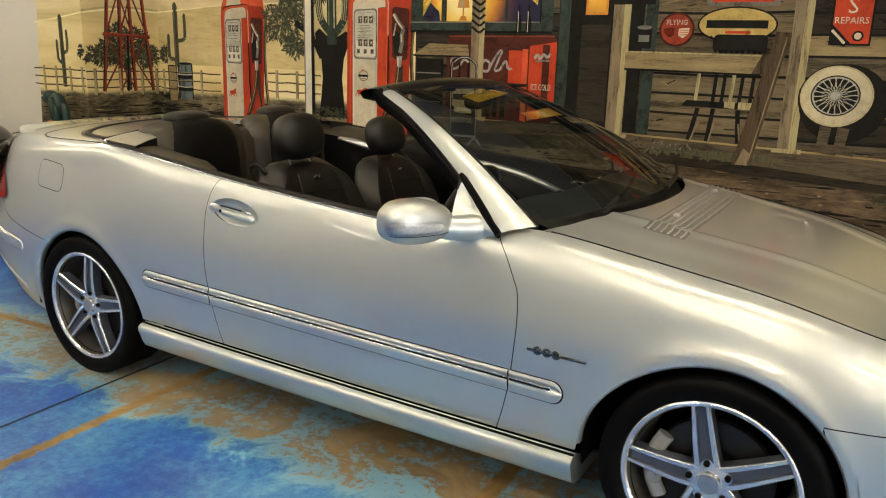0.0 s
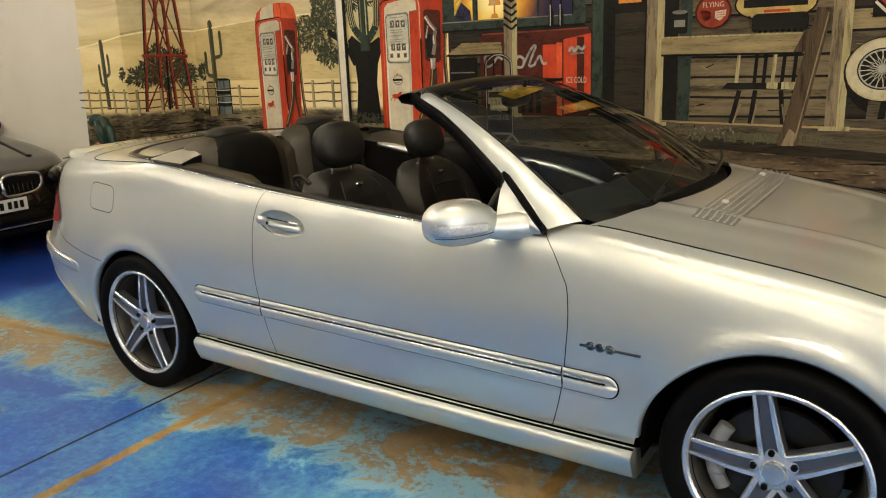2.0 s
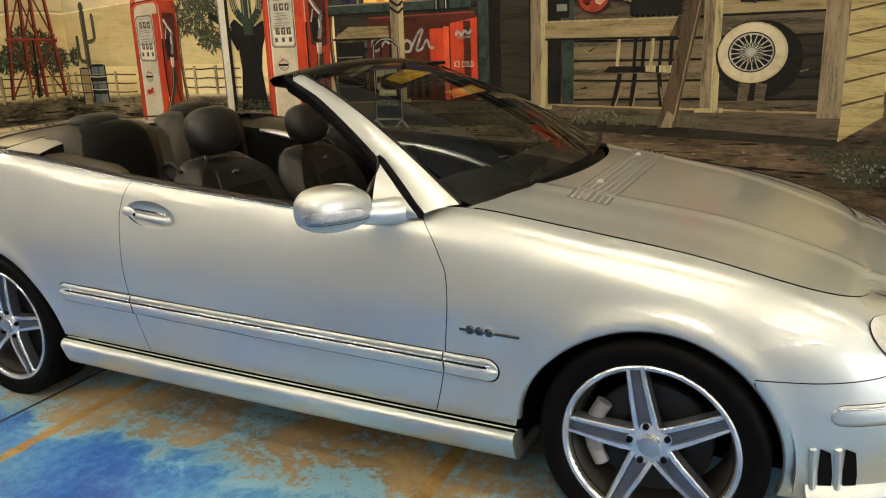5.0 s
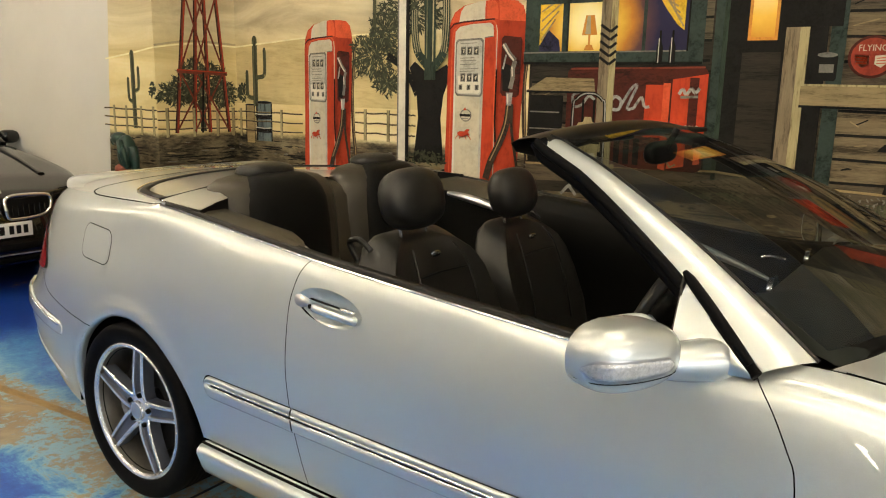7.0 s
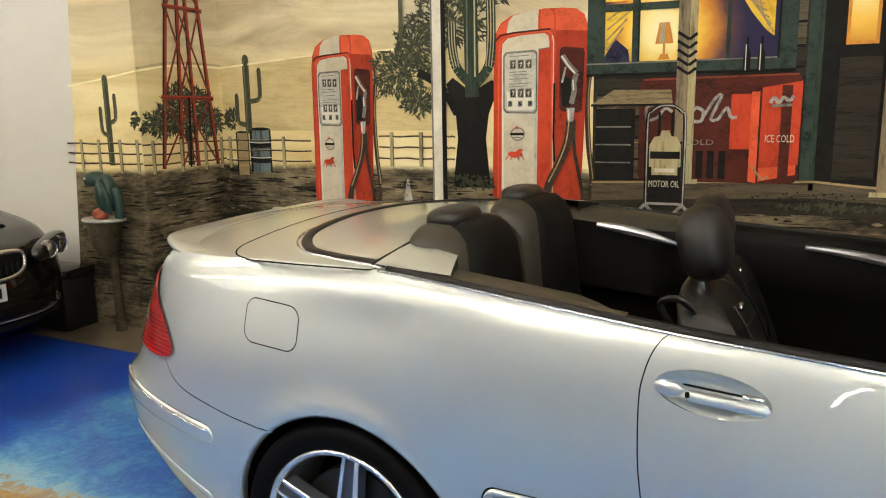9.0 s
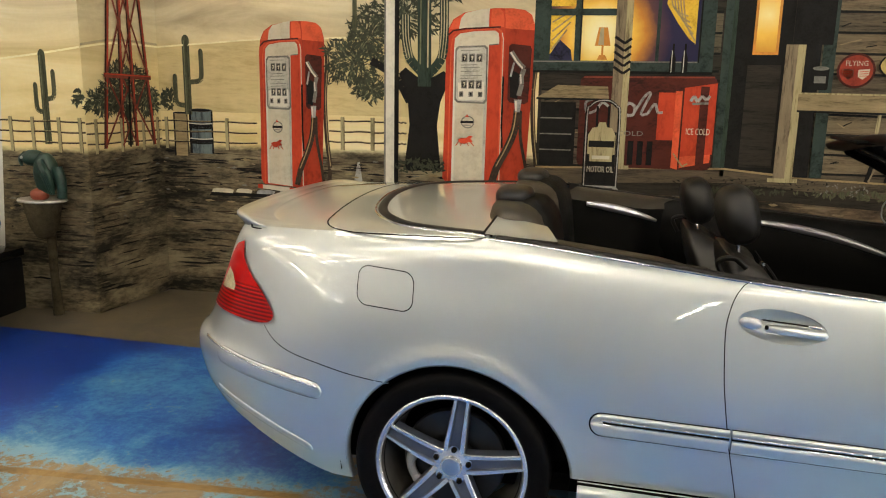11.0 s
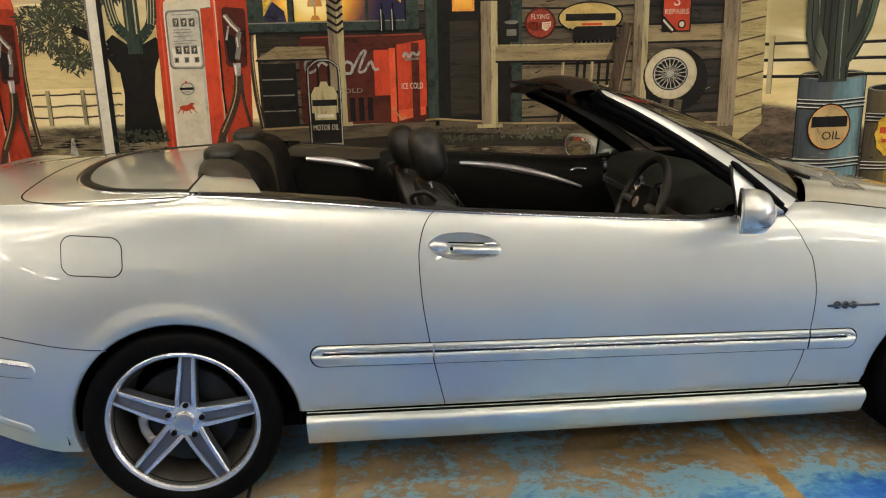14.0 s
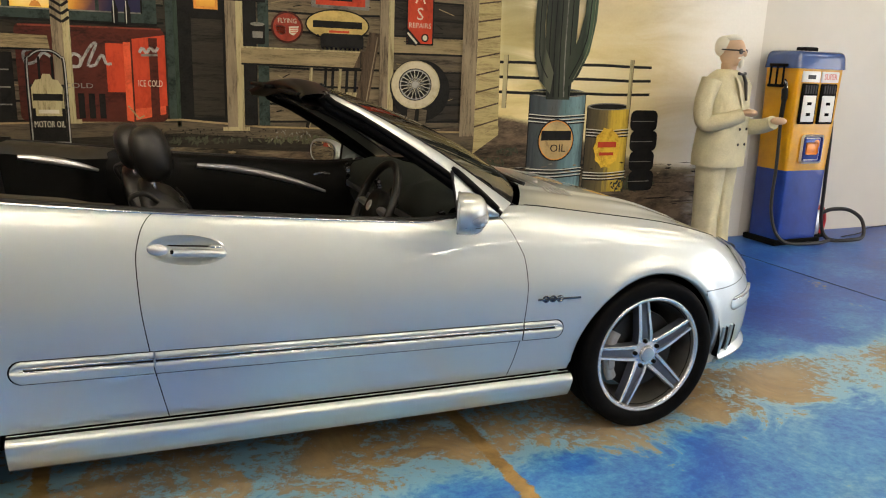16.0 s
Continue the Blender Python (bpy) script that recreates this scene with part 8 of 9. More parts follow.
def sed_half(x):
    """Half width along the sedan; x runs back from the nose (0 to -4.5)."""
    d = -x
    if d < 0.75:
        return 0.905 * (1 - (1 - d / 0.75) ** 2.6) ** (1 / 2.6) if d > 0 else 0.0
    if d > 4.0:
        return 0.905 * (1 - ((d - 4.0) / 0.55) ** 2.6) ** (1 / 2.6) if d < 4.55 else 0.0
    return 0.905


SED_TOP = [(0.0, 0.66), (0.06, 0.70), (0.3, 0.775), (0.8, 0.87), (1.3, 0.945), (1.5, 0.965), (4.0, 1.02), (4.4, 0.98), (4.54, 0.90)]
rows = []
for k in range(71):
    f = k / 70
    d = 4.545 * (0.5 - 0.5 * math.cos(math.pi * f))
    w = max(sed_half(-d), 0.01)
    top = float(np.interp(d, *zip(*SED_TOP)))
    row = []
    for j in range(41):
        t = -1 + 2 * j / 40
        a = abs(t)
        if a < 0.55:
            y, z = w * 0.80 * a / 0.55, top + 0.035 * (1 - (a / 0.55) ** 2)
        else:
            g = (a - 0.55) / 0.45
            y = w * (0.80 + 0.20 * math.sin(min(1, g * 1.6) * math.pi / 2))
            z = top - (top - 0.22) * max(0, g - 0.05) ** 1.15 / 0.95
        row.append((-d, math.copysign(y, t), z))
    rows.append(row)
part("body", grid_mesh("body", rows, BLACKPAINT), None, sedan)
# lower front bumper, bulging out under the lamps
rows = []
for j in range(41):
    t = -1 + 2 * j / 40
    y = 0.885 * t
    x = -0.62 * abs(t) ** 3.4
    rows.append([(x - 0.03, y, 0.66), (x + 0.005, y, 0.60), (x + 0.025, y, 0.52), (x + 0.05, y, 0.44), (x + 0.055, y, 0.36), (x + 0.04, y, 0.26), (x + 0.0, y, 0.20), (x - 0.15, y, 0.18)])
part("front_bumper", grid_mesh("front_bumper", rows, BLACKPAINT), None, sedan)
bm.free()
# bonnet creases
for s in (-1, 1):
    for y0, y1 in ((0.17, 0.40), (0.46, 0.58)):
        bm = bmesh.new()
        tube(bm, [(-0.34 - 0.9 * k / 12, s * (y0 + (y1 - y0) * k / 12), float(np.interp(0.34 + 0.9 * k / 12, *zip(*SED_TOP))) + 0.003 * (1 - ((y0 + (y1 - y0) * k / 12) / 0.75) ** 2)) for k in range(13)], 0.032, 14)
        part("bonnet_crease", bm, BLACKPAINT, sedan)
# cabin: pillars, roof, glass
cab = [(-1.42, 0.70, 0.955), (-2.08, 0.60, 1.335), (-3.25, 0.57, 1.36), (-4.0, 0.66, 1.02)]
rows = []
for x, hw, z in cab[1:3]:
    rows.append([(x + 0.08 * (1 - t * t) * (1 if x > -2.5 else -1), hw * t, z + 0.045 * (1 - t * t)) for t in np.linspace(-1, 1, 17)])
rows.insert(1, [((p[0] + q[0]) / 2, (p[1] + q[1]) / 2, (p[2] + q[2]) / 2 + 0.02) for p, q in zip(rows[0], rows[1])])
part("roof", grid_mesh("roof", rows, BLACKPAINT), None, sedan)
rows = [[(cab[0][0] + 0.22 * (1 - t * t) + (cab[1][0] + 0.08 * (1 - t * t) - cab[0][0] - 0.22 * (1 - t * t)) * f, t * (cab[0][1] + (cab[1][1] - cab[0][1]) * f), (cab[0][2] + 0.03 * (1 - t * t)) + (cab[1][2] + 0.045 * (1 - t * t) - cab[0][2] - 0.03 * (1 - t * t)) * f + 0.03 * math.sin(math.pi * f)) for t in np.linspace(-1, 1, 17)] for f in np.linspace(0, 1, 9)]
g = part("windscreen", grid_mesh("windscreen", rows, DARKPANE), None, sedan)
g.visible_shadow = False
for s in (-1, 1):
    bm = bmesh.new()
    tube(bm, arc_pts([(-1.40, s * 0.71, 0.95), (-1.75, s * 0.665, 1.165), (-2.08, s * 0.605, 1.34), (-2.6, s * 0.59, 1.385), (-3.25, s * 0.575, 1.365), (-3.7, s * 0.62, 1.20), (-4.02, s * 0.67, 1.01)], 6), 0.034, 10)
    part("roof_rail", bm, BLACKPAINT, sedan)
    bm = bmesh.new()
    tube(bm, [(-2.55, s * 0.61, 1.36), (-2.62, s * 0.72, 0.97)], 0.035, 8)
    part("door_pillar", bm, GLOSSBLACK, sedan)
    q = part("side_window", mesh_of("side_window", [(-1.5, s * 0.72, 0.97), (-2.1, s * 0.615, 1.325), (-3.25, s * 0.60, 1.345), (-3.9, s * 0.68, 1.03)], [(0, 1, 2, 3)], PANE, False), None, sedan)
    q.visible_shadow = False
    # headlamp: dark tray, two round lights, clear cover
    bm = bmesh.new()
    blob(bm, (-0.15, s * 0.62, 0.655), (0.060, 0.25, 0.066), 2.6, 28, Matrix.Translation((-0.15, s * 0.62, 0.655)) @ Matrix.Rotation(radians(33 * s), 4, "Z") @ Matrix.Rotation(radians(7 * s), 4, "X") @ Matrix.Translation((0.15, -s * 0.62, -0.655)))
    lamp = part("headlamp", bm, GLOSSBLACK, sedan)
    for oy, ox in ((0.54, -0.048), (0.68, -0.135)):
        bm = bmesh.new()
        lathe(bm, [(0.0, 0.02), (0.030, 0.02), (0.052, 0.008), (0.058, 0.012), (0.060, -0.01)], 24, "X", Matrix.Translation((ox, s * oy, 0.652)))
        part("light_ring", bm, CHROME, lamp)
        bm = bmesh.new()
        blob(bm, (ox + 0.015, s * oy, 0.652), (0.014, 0.028, 0.028), 2, 16)
        part("bulb_lens", bm, MIRRORGLASS, lamp)
    bm = bmesh.new()
    blob(bm, (-0.205, s * 0.66, 0.545), (0.022, 0.17, 0.010), 3, 20, Matrix.Translation((-0.205, s * 0.66, 0.545)) @ Matrix.Rotation(radians(40 * s), 4, "Z") @ Matrix.Translation((0.205, -s * 0.66, -0.545)))
    part("bumper_trim", bm, CHROME, sedan)
    # kidney grilles
    gr = part("grille", boxed((0.004, s * 0.175 - 0.14, 0.545), (0.02, s * 0.175 + 0.14, 0.685), 0.008), GAP, sedan)
    bm = bmesh.new()
    loop = [(0.028 - 0.02 * (z > 0.62), s * y, z) for y, z in ((0.025, 0.60), (0.03, 0.67), (0.07, 0.700), (0.18, 0.703), (0.30, 0.692), (0.335, 0.655), (0.31, 0.585), (0.24, 0.545), (0.08, 0.535), (0.035, 0.55), (0.025, 0.60))]
    tube(bm, arc_pts(loop, 4), 0.0135, 10, False)
    part("grille_surround", bm, CHROME, gr)
    for k in range(7):
        bm = bmesh.new()
        y = s * (0.07 + 0.036 * k)
        tube(bm, [(0.024, y, 0.56), (0.012, y, 0.678)], 0.004, 6)
        part("grille_slat", bm, GLOSSBLACK, gr)
    bm = bmesh.new()
    lathe(bm, [(0.0, 0.01), (0.03, 0.01), (0.042, 0.004), (0.045, -0.02)], 20, "X", Matrix.Translation((-0.13, s * 0.62, 0.31)) @ Matrix.Scale(0.8, 4))
    part("fog_lamp", bm, CHROME, sedan)
    # mirror
    bm = bmesh.new()
    blob(bm, (-1.72, s * 0.915, 1.0), (0.06, 0.085, 0.062), 2.6, 24)
    tube(bm, [(-1.70, s * 0.85, 0.98), (-1.66, s * 0.74, 0.965)], 0.02, 8)
    part("door_mirror", bm, BLACKPAINT, sedan)
    for wx in (-0.80, -3.56):
        w = new("wheel")
        w.parent = sedan
        w.matrix_basis = Matrix.Translation((wx, s * 0.80, 0.315))
        bm = bmesh.new()
        lathe(bm, [(0.20, -0.09), (0.25, -0.105), (0.30, -0.10), (0.316, -0.08), (0.316, 0.08), (0.30, 0.10), (0.25, 0.105), (0.20, 0.09)], 40)
        part("tyre", bm, RUBBER, w)
        bm = bmesh.new()
        lathe(bm, [(0.0, -s * -0.07), (0.06, s * 0.075), (0.18, s * 0.085), (0.215, s * 0.10)], 40)
        part("rim", bm, BRUSHED, w)
bm = bmesh.new()
lathe(bm, [(0.0, 0.008), (0.034, 0.007), (0.040, 0.0)], 24, "X", Matrix.Translation((-0.05, 0, 0.735)) @ Matrix.Rotation(radians(-50), 4, "Y"))
part("bonnet_badge", bm, CHROME, sedan)
pl = part("number_plate", boxed((0.058, -0.168, 0.415), (0.066, 0.168, 0.520), 0.003), plain("plate_white", (0.72, 0.72, 0.68), 0.4, vary=0.05), sedan, "white number plate with dark bars")
for k in range(6):
    y = -0.122 + 0.046 * k + (0.014 if k > 2 else 0)
    part("plate_bar", boxed((0.066, y - 0.015, 0.437), (0.0675, y + 0.015, 0.498)), INK, pl)
for z0, z1, x0, x1 in ((0.31, 0.365, 0.058, 0.064), (0.215, 0.265, 0.022, 0.049)):
    rows = [[(-0.62 * abs(t) ** 3.4 + x, 0.885 * t, z) for x, z in ((x0 - 0.02, z0), (x0, z0 + 0.006), (x1, z1 - 0.006), (x1 - 0.02, z1))] for t in np.linspace(-0.62, 0.62, 25)]
    part("air_intake", grid_mesh("air_intake", rows, GAP), None, sedan)
bm = bmesh.new()
tube(bm, [(-0.62 * abs(t) ** 3.4 + 0.052, 0.885 * t, 0.287 - 0.02 * abs(t)) for t in np.linspace(-0.72, 0.72, 29)], 0.005, 8)
part("intake_strip", bm, BRUSHED, sedan)
part("dashboard", boxed((-1.75, -0.66, 0.80), (-1.30, 0.66, 0.955), 0.04), TRIM, sedan)
part("rear_interior", boxed((-3.9, -0.62, 0.5), (-3.5, 0.62, 1.12), 0.06), TRIM, sedan)
for s in (-1, 1):
    bm = bmesh.new()
    blob(bm, (-2.35, s * 0.36, 0.95), (0.10, 0.24, 0.22), 3, 20)
    blob(bm, (-2.42, s * 0.36, 1.19), (0.05, 0.13, 0.08), 2.6, 20)
    part("seat", bm, LEATHER, sedan)
sheet = part("price_sheet", mesh_of("price_sheet", [(-1.40, -0.01, 0.995), (-1.40, 0.235, 0.995), (-1.62, 0.13, 1.165), (-1.62, -0.095, 1.165)], [(0, 1, 2, 3)], plain("paper", (0.75, 0.72, 0.70), 0.8, vary=0.06), False), None, sedan, "white price sheet")
part("sheet_bar", mesh_of("sheet_bar", [(-1.478, -0.025, 1.057), (-1.478, 0.18, 1.057), (-1.486, 0.175, 1.064), (-1.486, -0.03, 1.064)], [(0, 1, 2, 3)], plain("red_print", (0.5, 0.12, 0.08), 0.8), False), None, sedan)

# ---------------------------------------------------------------- the yellow and blue fuel pump
PUMPYEL = plain("pump_yellow", (0.60, 0.29, 0.004), 0.30, coat=0.45, vary=0.2, scale=6, spec=0.3)
PUMPBLUE = plain("pump_blue", (0.006, 0.034, 0.24), 0.28, coat=0.45, vary=0.25, scale=6, spec=0.3)
PUMPTOP = plain("pump_top_blue", (0.018, 0.055, 0.20), 0.22, coat=0.6, vary=0.12, scale=6)
DIALWHITE = plain("dial_white", (0.72, 0.72, 0.70), 0.3, vary=0.04)
HOSE = plain("hose_rubber", (0.012, 0.012, 0.013), 0.5, vary=0.2)
pump = thing("fuel_pump", "vintage yellow and blue fuel pump with white dials, black hose", "fuel pump", m=pose(4.875, 1.70, 0.0) @ Matrix.Diagonal((0.80, 0.92, 0.99, 1)))
bm = bmesh.new()


def taper(bm, z0, z1, w0, w1, d0, d1, bevel):
    vs = box(bm, (-0.5, -0.5, z0), (0.5, 0.5, z1))
    for v in vs:
        f = (v.co.z - z0) / (z1 - z0)
        v.co.x *= w0 + (w1 - w0) * f
        v.co.y *= d0 + (d1 - d0) * f
    es = [e for e in {e for v in vs for e in v.link_edges} if abs(e.verts[0].co.z - e.verts[1].co.z) > 0.1]
    bmesh.ops.bevel(bm, geom=es, offset=bevel, segments=3, affect="EDGES", profile=0.5)
    return bm


part("foot", boxed((-0.34, -0.20, 0.0), (0.34, 0.20, 0.05), 0.01), GAP, pump)
part("lower_case", taper(bmesh.new(), 0.05, 0.66, 0.585, 0.60, 0.36, 0.36, 0.03), PUMPBLUE, pump)
part("upper_case", taper(bmesh.new(), 0.66, 1.52, 0.60, 0.66, 0.36, 0.38, 0.03), PUMPYEL, pump)
bm = taper(bmesh.new(), 1.52, 1.665, 0.71, 0.68, 0.42, 0.39, 0.05)
bmesh.ops.bevel(bm, geom=[e for e in bm.edges if min(v.co.z for v in e.verts) > 1.66], offset=0.06, segments=4, affect="EDGES", profile=0.6)
part("domed_top", bm, PUMPTOP, pump)
part("top_knob", boxed((-0.09, -0.06, 1.66), (0.09, 0.06, 1.70), 0.012), GAP, pump)
for x in (-0.135, 0.135):
    d = part("dial_frame", boxed((x - 0.115, -0.2080, 1.06), (x + 0.115, -0.1850, 1.40), 0.012), GAP, pump)
    part("dial_face", boxed((x - 0.09, -0.2140, 1.08), (x + 0.09, -0.2060, 1.30), 0.006), DIALWHITE, d)
    for k in range(5):
        part("dial_fin", boxed((x - 0.08 + 0.036 * k, -0.2160, 1.315), (x - 0.065 + 0.036 * k, -0.2060, 1.385)), STEEL, d)
    for k in range(2):
        part("dial_bar", boxed((x - 0.03, -0.2165, 1.22 - 0.09 * k), (x + 0.03, -0.2135, 1.245 - 0.09 * k)), GAP, d)
    part("header_plate", boxed((x - 0.125, -0.2020, 1.41), (x + 0.125, -0.1850, 1.50), 0.008), DIALWHITE, pump)
part("header_bar", boxed((-0.19, -0.2045, 1.435), (-0.08, -0.2015, 1.47)), STEEL, pump)


def lettering_on(parent, text, at, height, mat, width):
    cu = bpy.data.curves.new("text", "FONT")
    cu.body, cu.size, cu.align_x, cu.align_y, cu.resolution_u, cu.extrude = text, height * 1.4, "CENTER", "CENTER", 2, 0.001
    ob = bpy.data.objects.new("text", cu)
    scene.collection.objects.link(ob)
    bpy.context.view_layer.update()
    me = bpy.data.meshes.new_from_object(ob.evaluated_get(bpy.context.evaluated_depsgraph_get()))
    bpy.data.objects.remove(ob)
    xs = [v.co.x for v in me.vertices]
    k = width / (max(xs) - min(xs))
    for v in me.vertices:
        v.co = Vector(at) + Vector((v.co.x * k, -v.co.z, v.co.y))
    me.materials.clear()
    me.materials.append(mat)
    return part("lettering", me, None, parent)


lettering_on(pump, "SUPER", (0.135, -0.2035, 1.455), 0.05, plain("sign_red", (0.6, 0.06, 0.05), 0.4), 0.18)
# shield with a plain orange shape
part("shield_rim", boxed((-0.135, -0.1990, 0.725), (0.155, -0.1850, 0.970), 0.03), DIALWHITE, pump)
part("shield", boxed((-0.120, -0.2030, 0.740), (0.140, -0.1900, 0.955), 0.028), PUMPBLUE, pump)
EMBLEM = plain("emblem_orange", (0.78, 0.24, 0.015), 0.35, coat=0.4)
bm = bmesh.new()
box(bm, (-0.080, -0.2060, 0.800), (0.085, -0.2000, 0.905), 0.018)
blob(bm, (0.075, -0.2035, 0.890), (0.042, 0.004, 0.038), 2.2, 16)
part("shield_emblem", bm, EMBLEM, pump, "plain orange shape")
for s in (-1, 1):
    for z in (1.36, 1.53):
        part("side_bracket", boxed((s * 0.33, -0.09, z), (s * 0.40, 0.09, z + 0.025), 0.005), GAP, pump)
    for y in (-0.075, 0.0, 0.075):
        bm = bmesh.new()
        tube(bm, [(s * 0.385, y, 1.37), (s * 0.385, y, 1.55)], 0.010, 8)
        part("bracket_bar", bm, GAP, pump)
# nozzle on the side and its hose
bm = bmesh.new()
tube(bm, arc_pts([(-0.33, -0.06, 1.40), (-0.37, -0.10, 1.36), (-0.36, -0.10, 1.27), (-0.355, -0.09, 1.10)], 5), [0.012] * 6 + [0.03] * 5 + [0.022] * 5, 10)
part("nozzle", bm, TRIM, pump)
bm = bmesh.new()
tube(bm, arc_pts([(-0.33, -0.06, 1.42), (-0.345, -0.10, 1.38), (-0.35, -0.10, 1.33)], 4), 0.013, 8)
part("nozzle_spout", bm, CHROME, pump)
bm = bmesh.new()
tube(bm, arc_pts([(-0.355, -0.09, 1.10), (-0.35, -0.11, 0.7), (-0.37, -0.14, 0.3), (-0.30, -0.25, 0.06), (0.1, -0.31, 0.03), (0.40, -0.26, 0.03)], 8), 0.016, 8)
part("hose", bm, HOSE, pump)
bm = bmesh.new()
tube(bm, arc_pts([(0.34, -0.10, 1.32), (0.37, -0.12, 1.0), (0.375, -0.14, 0.5), (0.38, -0.16, 0.18), (0.44, -0.22, 0.035), (0.70, -0.30, 0.03), (0.88, -0.30, 0.06), (0.90, -0.24, 0.20), (0.78, -0.16, 0.28), (0.60, -0.10, 0.28), (0.50, -0.06, 0.24)], 8), 0.018, 8)
part("hose", bm, HOSE, pump)
# small red and silver hand pump on the floor beside it
hp = thing("hand_pump", "small red and silver hand pump standing beside the fuel pump", "hand pump", m=pose(5.30, 1.76, 0.0))
part("base", boxed((-0.10, -0.08, 0.0), (0.10, 0.08, 0.03), 0.008), GAP, hp)
bm = bmesh.new()
lathe(bm, [(0.0, 0.03), (0.07, 0.03), (0.075, 0.06), (0.075, 0.20), (0.06, 0.235), (0.0, 0.24)], 24, "Z")
part("cylinder", bm, BRUSHED, hp)
bm = bmesh.new()
tube(bm, arc_pts([(0.10, -0.03, 0.03), (0.11, -0.04, 0.16), (0.05, -0.05, 0.27), (-0.07, -0.05, 0.27)], 5), 0.022, 10)
part("handle", bm, plain("pump_red", (0.5, 0.03, 0.03), 0.35, coat=0.3), hp)
# thin cable along the floor
bm = bmesh.new()
tube(bm, arc_pts([(5.55, 1.62, 0.008), (5.9, 1.70, 0.008), (6.3, 1.88, 0.008), (7.2, 1.90, 0.008)], 6), 0.006, 6)
tagged(new("cable", bm_mesh("cable", bm, HOSE, True)), "thin black cable lying along the foot of the wall", "cable")
# wall socket
tagged(new("wall_socket", bm_mesh("wall_socket", boxed((6.50, 1.918, 1.17), (6.60, 1.94, 1.33), 0.006), HOUSING)), "small white electrical socket on the white wall", "socket")

# ---------------------------------------------------------------- the statue: one plain figure in a pale suit
SUIT = plain("statue_cream", (0.55, 0.505, 0.335), 0.6, vary=0.2, scale=7, relief=0.12, fine=90)
SKIN = plain("statue_tan", (0.55, 0.38, 0.26), 0.5, vary=0.06)
HAIR = plain("statue_white", (0.72, 0.70, 0.62), 0.6, vary=0.06)
DARK = plain("statue_dark", (0.02, 0.018, 0.016), 0.4)


def statue():
    bm = bmesh.new()
    mark = [0]

    def paint(slot):
        bm.faces.ensure_lookup_table()
        for f in bm.faces[mark[0]:]:
            f.material_index = slot
        mark[0] = len(bm.faces)

    def loft(sections, n=24, slot=0):
        rings = []
        for cx, cy, z, rx, ry in sections:
            ring = []
            for k in range(n):
                a = 2 * math.pi * k / n
                c, s = math.cos(a), math.sin(a)
                ring.append(bm.verts.new((cx + rx * math.copysign(abs(c) ** 0.8, c), cy + ry * math.copysign(abs(s) ** 0.8, s), z)))
            rings.append(ring)
        for a, b in zip(rings, rings[1:]):
            for k in range(n):
                bm.faces.new((a[k], a[(k + 1) % n], b[(k + 1) % n], b[k]))
        bm.faces.new(rings[0][::-1])
        bm.faces.new(rings[-1])
        paint(slot)

    for s in (-1, 1):
        loft([(0.01, s * 0.105, 0.06, 0.100, 0.088), (0.0, s * 0.105, 0.30, 0.095, 0.088), (0.0, s * 0.10, 0.55, 0.105, 0.098), (0.0, s * 0.095, 0.85, 0.12, 0.11)])
        blob(bm, (0.055, s * 0.11, 0.04), (0.135, 0.052, 0.042), 2.6, 18)
        paint(3)
    loft([(0.0, 0.0, 0.72, 0.178, 0.240), (0.0, 0.0, 0.80, 0.180, 0.242), (0.01, 0.0, 1.0, 0.175, 0.222), (0.01, 0.0, 1.12, 0.168, 0.215), (0.0, 0.0, 1.28, 0.158, 0.232), (-0.01, 0.0, 1.40, 0.125, 0.215), (-0.01, 0.0, 1.455, 0.085, 0.13), (-0.01, 0.0, 1.475, 0.065, 0.075)])
    # lapels, buttons, tie
    for s in (-1, 1):
        v = [bm.verts.new(p) for p in ((0.186, s * 0.01, 1.08), (0.180, s * 0.05, 1.18), (0.156, s * 0.115, 1.36), (0.105, s * 0.075, 1.44), (0.13, s * 0.03, 1.38))]
        bm.faces.new(v)
        paint(0)
        for z in (0.90, 1.02):
            blob(bm, (0.183, s * 0.055, z), (0.008, 0.012, 0.012), 2, 10)
            paint(3)
    tube(bm, [(0.128, 0.0, 1.44), (0.152, 0.012, 1.38), (0.172, 0.014, 1.24)], [0.012, 0.014, 0.010], 8)
    tube(bm, [(0.118, -0.05, 1.445), (0.130, 0.0, 1.44), (0.118, 0.05, 1.445)], [0.014, 0.007, 0.014], 8)
    paint(3)
    # head: a plain egg with white hair, beard and dark glasses
    loft([(0.0, 0, 1.46, 0.055, 0.055), (0.005, 0, 1.52, 0.06, 0.058)], 16, 1)
    blob(bm, (0.118, 0, 1.595), (0.022, 0.016, 0.026), 2.0, 12)
    paint(1)
    blob(bm, (0.02, 0, 1.605), (0.098, 0.078, 0.115), 2.2, 24)
    paint(1)
    blob(bm, (-0.042, 0, 1.648), (0.078, 0.088, 0.088), 2.2, 24)
    blob(bm, (0.015, 0, 1.712), (0.070, 0.062, 0.030), 2.2, 16)
    paint(2)
    blob(bm, (0.098, 0, 1.528), (0.022, 0.026, 0.045), 2.0, 14)
    tube(bm, [(0.095, -0.045, 1.562), (0.118, 0.0, 1.572), (0.095, 0.045, 1.562)], [0.008, 0.012, 0.008], 8)
    paint(2)
    tube(bm, [(-0.03, -0.085, 1.625), (0.095, -0.075, 1.62), (0.118, -0.03, 1.615), (0.120, 0.03, 1.615), (0.095, 0.075, 1.62), (-0.03, 0.085, 1.625)], 0.0055, 8)
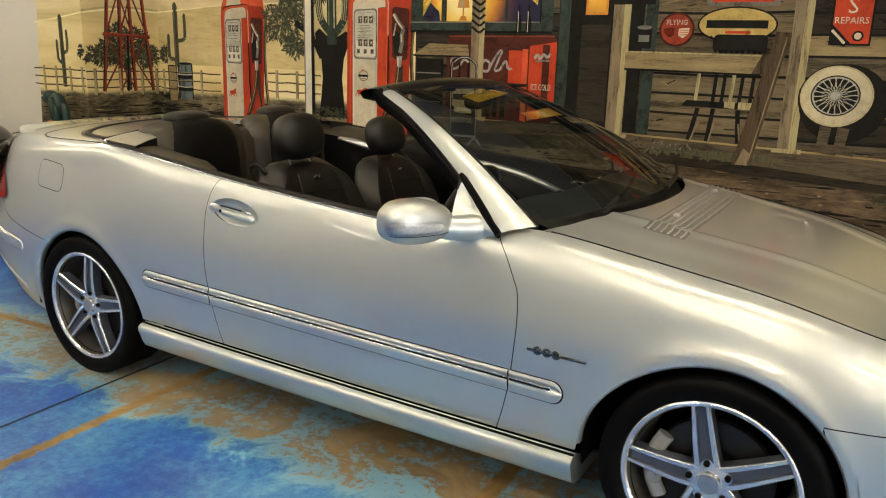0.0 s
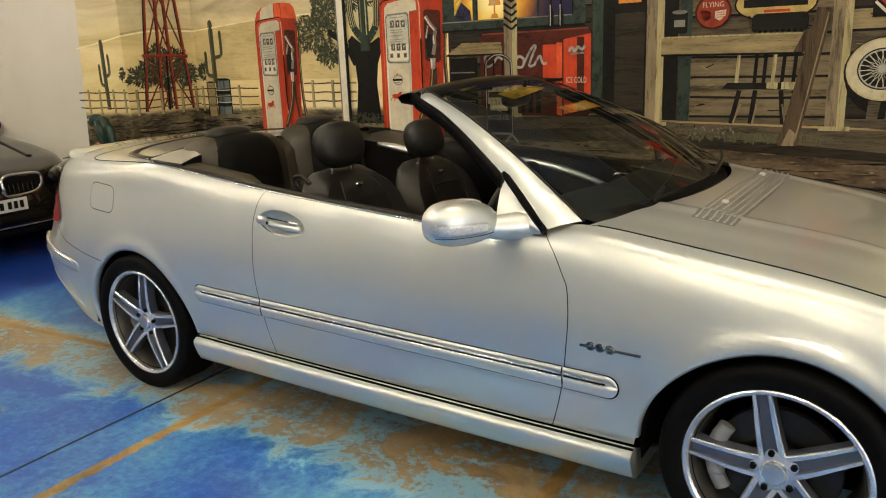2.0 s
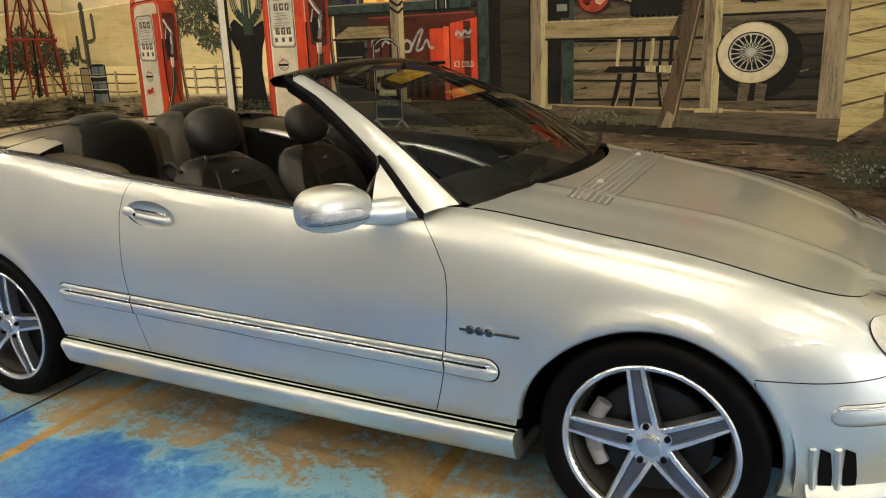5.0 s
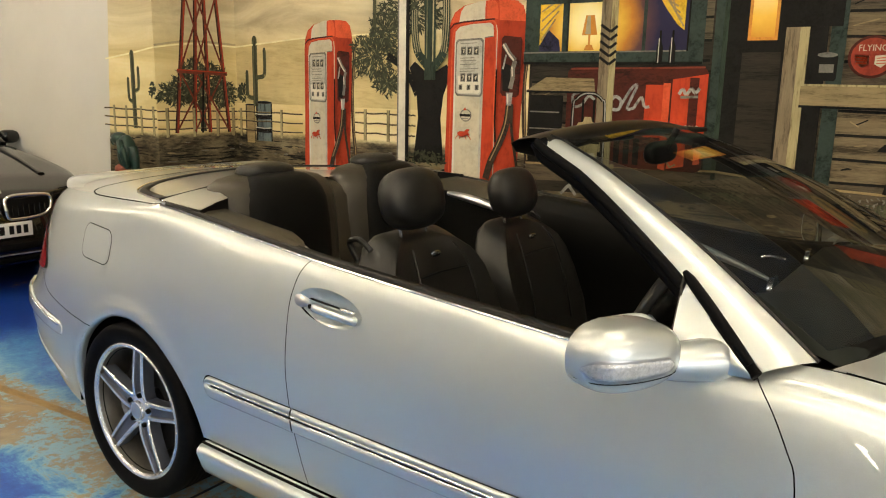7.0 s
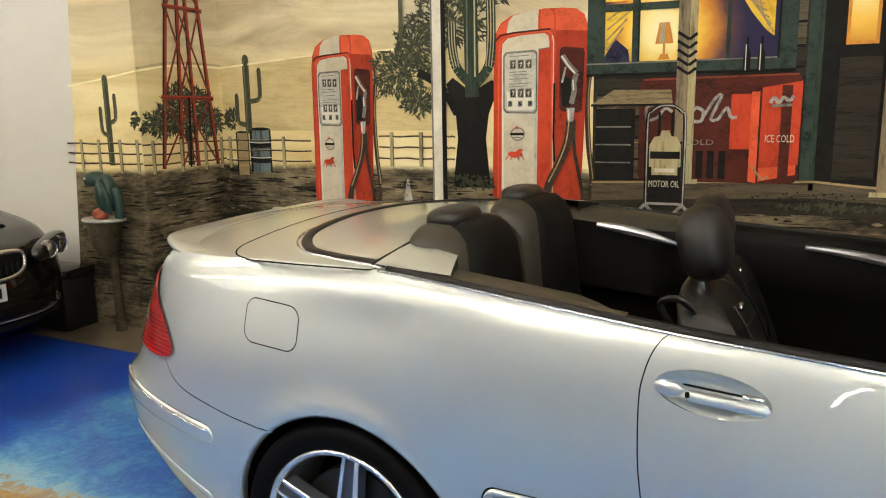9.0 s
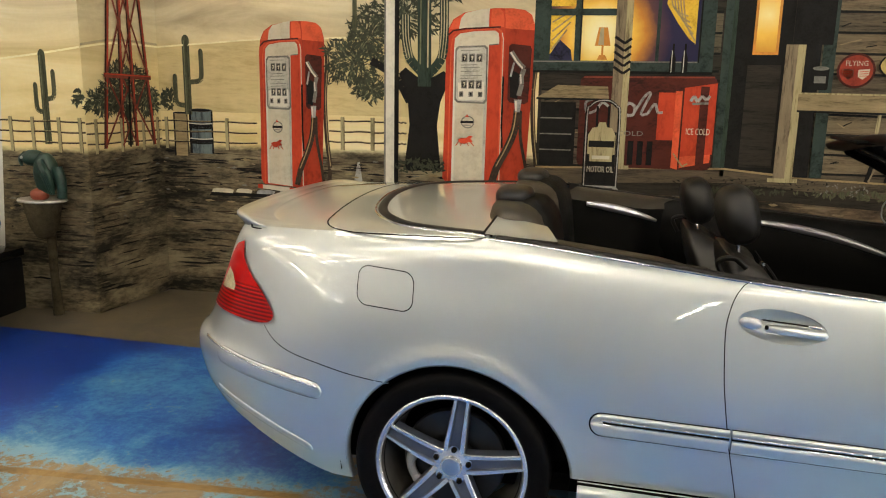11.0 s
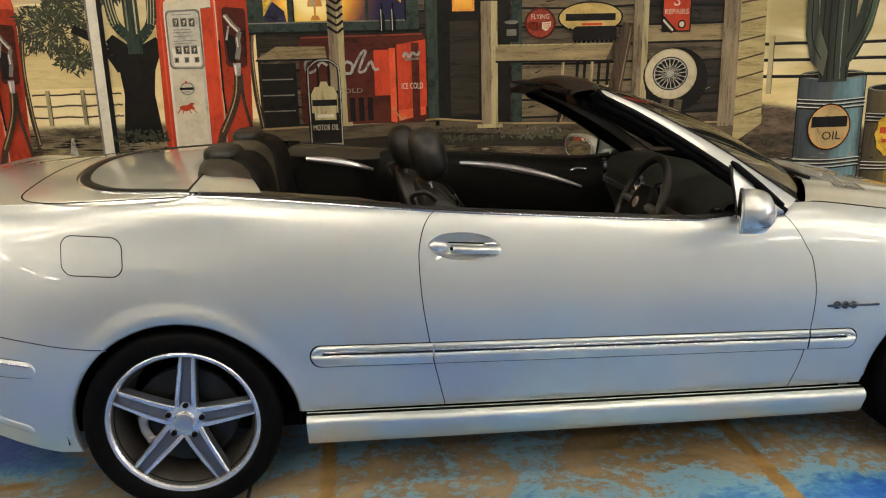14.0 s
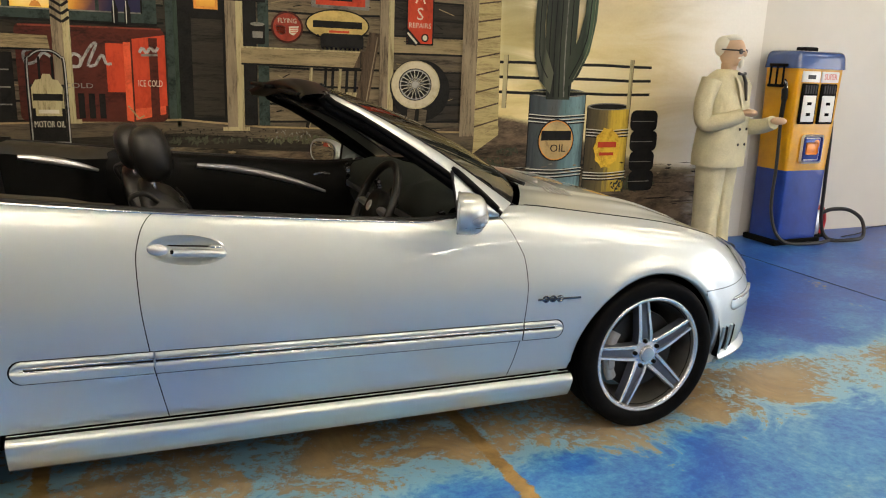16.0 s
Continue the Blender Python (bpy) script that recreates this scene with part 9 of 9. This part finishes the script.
    for s in (-1, 1):
        blob(bm, (0.108, s * 0.038, 1.612), (0.008, 0.028, 0.022), 2.4, 14)
    paint(3)
    # arms: near one bent across, far one reaching forward
    for s, pts in ((-1, [(-0.01, -0.225, 1.39), (-0.03, -0.275, 1.20), (0.0, -0.265, 1.06), (0.13, -0.20, 1.09), (0.22, -0.12, 1.135)]), (1, [(-0.01, 0.225, 1.39), (0.0, 0.275, 1.20), (0.06, 0.26, 1.04), (0.22, 0.22, 1.04), (0.34, 0.17, 1.08)])):
        line = arc_pts(pts, 5)
        n = len(line)
        tube(bm, line, [0.080 - 0.026 * k / (n - 1) for k in range(n)], 14)
        paint(0)
        end, back = Vector(pts[-1]), Vector(pts[-2])
        d = (end - back).normalized()
        blob(bm, tuple(end + d * 0.055), (0.062, 0.035, 0.030), 2.2, 16)
        paint(1)
    return bm


fig = tagged(new("statue", bm_mesh("statue", statue(), [SUIT, SKIN, HAIR, DARK], True, 50)), "life-size statue of a standing man in a cream suit", "statue")
fig.matrix_basis = pose(3.90, 1.56, 0.0, 0, 0, -70)

# ---------------------------------------------------------------- small fountain by the wall return
STONE = plain("mottled_stone", (0.050, 0.040, 0.023), 0.85, vary=0.7, scale=14, relief=0.3, spec=0.1)
foun = thing("drinking_fountain", "mottled stone bowl on a thin post with a green figure", "fountain", m=pose(-4.36, 1.12, 0.0))
bm = bmesh.new()
tube(bm, [(0, 0.06, 0.0), (0.0, 0.05, 0.25), (0, 0.05, 0.55)], [0.035, 0.026, 0.03], 12)
part("post", bm, STONE, foun)
bm = bmesh.new()
lathe(bm, [(0.0, 0.52), (0.05, 0.53), (0.085, 0.60), (0.105, 0.70), (0.115, 0.755), (0.10, 0.75), (0.0, 0.72)], 28, "Z")
part("bowl", bm, STONE, foun)
bm = bmesh.new()
lathe(bm, [(0.11, 0.752), (0.155, 0.755), (0.162, 0.762), (0.155, 0.772), (0.12, 0.770), (0.0, 0.768)], 28, "Z")
bmesh.ops.scale(bm, vec=(1.0, 0.7, 1.0), verts=bm.verts)
part("tray", bm, plain("tray_steel", (0.42, 0.41, 0.38), 0.35, 0.5, vary=0.3), foun)
bm = bmesh.new()
GREEN = plain("weathered_green", (0.010, 0.036, 0.026), 0.45, vary=0.6, scale=25, relief=0.4, fine=90)
blob(bm, (0.045, 0, 0.93), (0.075, 0.065, 0.13), 2.2, 24)
for k in range(3):
    tube(bm, arc_pts([(0.055 + 0.012 * k, -0.062, 1.02 - 0.03 * k), (0.085 + 0.012 * k, -0.070, 0.93), (0.10 + 0.012 * k, -0.05, 0.81)], 4), [0.020, 0.024, 0.026, 0.026, 0.024, 0.020, 0.016, 0.012, 0.008], 8)
blob(bm, (-0.035, 0, 1.025), (0.075, 0.052, 0.050), 2.2, 20)
tube(bm, arc_pts([(-0.09, 0, 1.035), (-0.125, 0, 1.015), (-0.125, 0, 0.97)], 4), [0.030, 0.029, 0.027, 0.024, 0.02, 0.016, 0.012, 0.008, 0.004], 8)
tube(bm, arc_pts([(0.12, 0, 0.97), (0.145, 0.0, 0.86), (0.14, 0.0, 0.78)], 4), [0.035] * 4 + [0.03] * 5, 10)
part("figure", bm, GREEN, foun)
bm = bmesh.new()
blob(bm, (0.0, -0.02, 0.80), (0.06, 0.045, 0.04), 2.2, 16)
part("figure_base", bm, plain("weathered_red", (0.25, 0.05, 0.025), 0.5, vary=0.3), foun)
bm = bmesh.new()
blob(bm, (-0.085, -0.045, 1.03), (0.010, 0.006, 0.009), 2, 12)
part("figure_beak", bm, plain("pale_bone", (0.6, 0.58, 0.5), 0.5), foun)

# black storage box at the foot of the white wall
bx = thing("storage_box", "black plastic box with a lid by the white wall", "box", m=pose(-4.82, 1.12, 0.0))
part("case", boxed((-0.17, -0.13, 0.0), (0.17, 0.13, 0.36), 0.02), TRIM, bx)
part("lid", boxed((-0.18, -0.14, 0.362), (0.18, 0.14, 0.42), 0.015), GLOSSBLACK, bx)
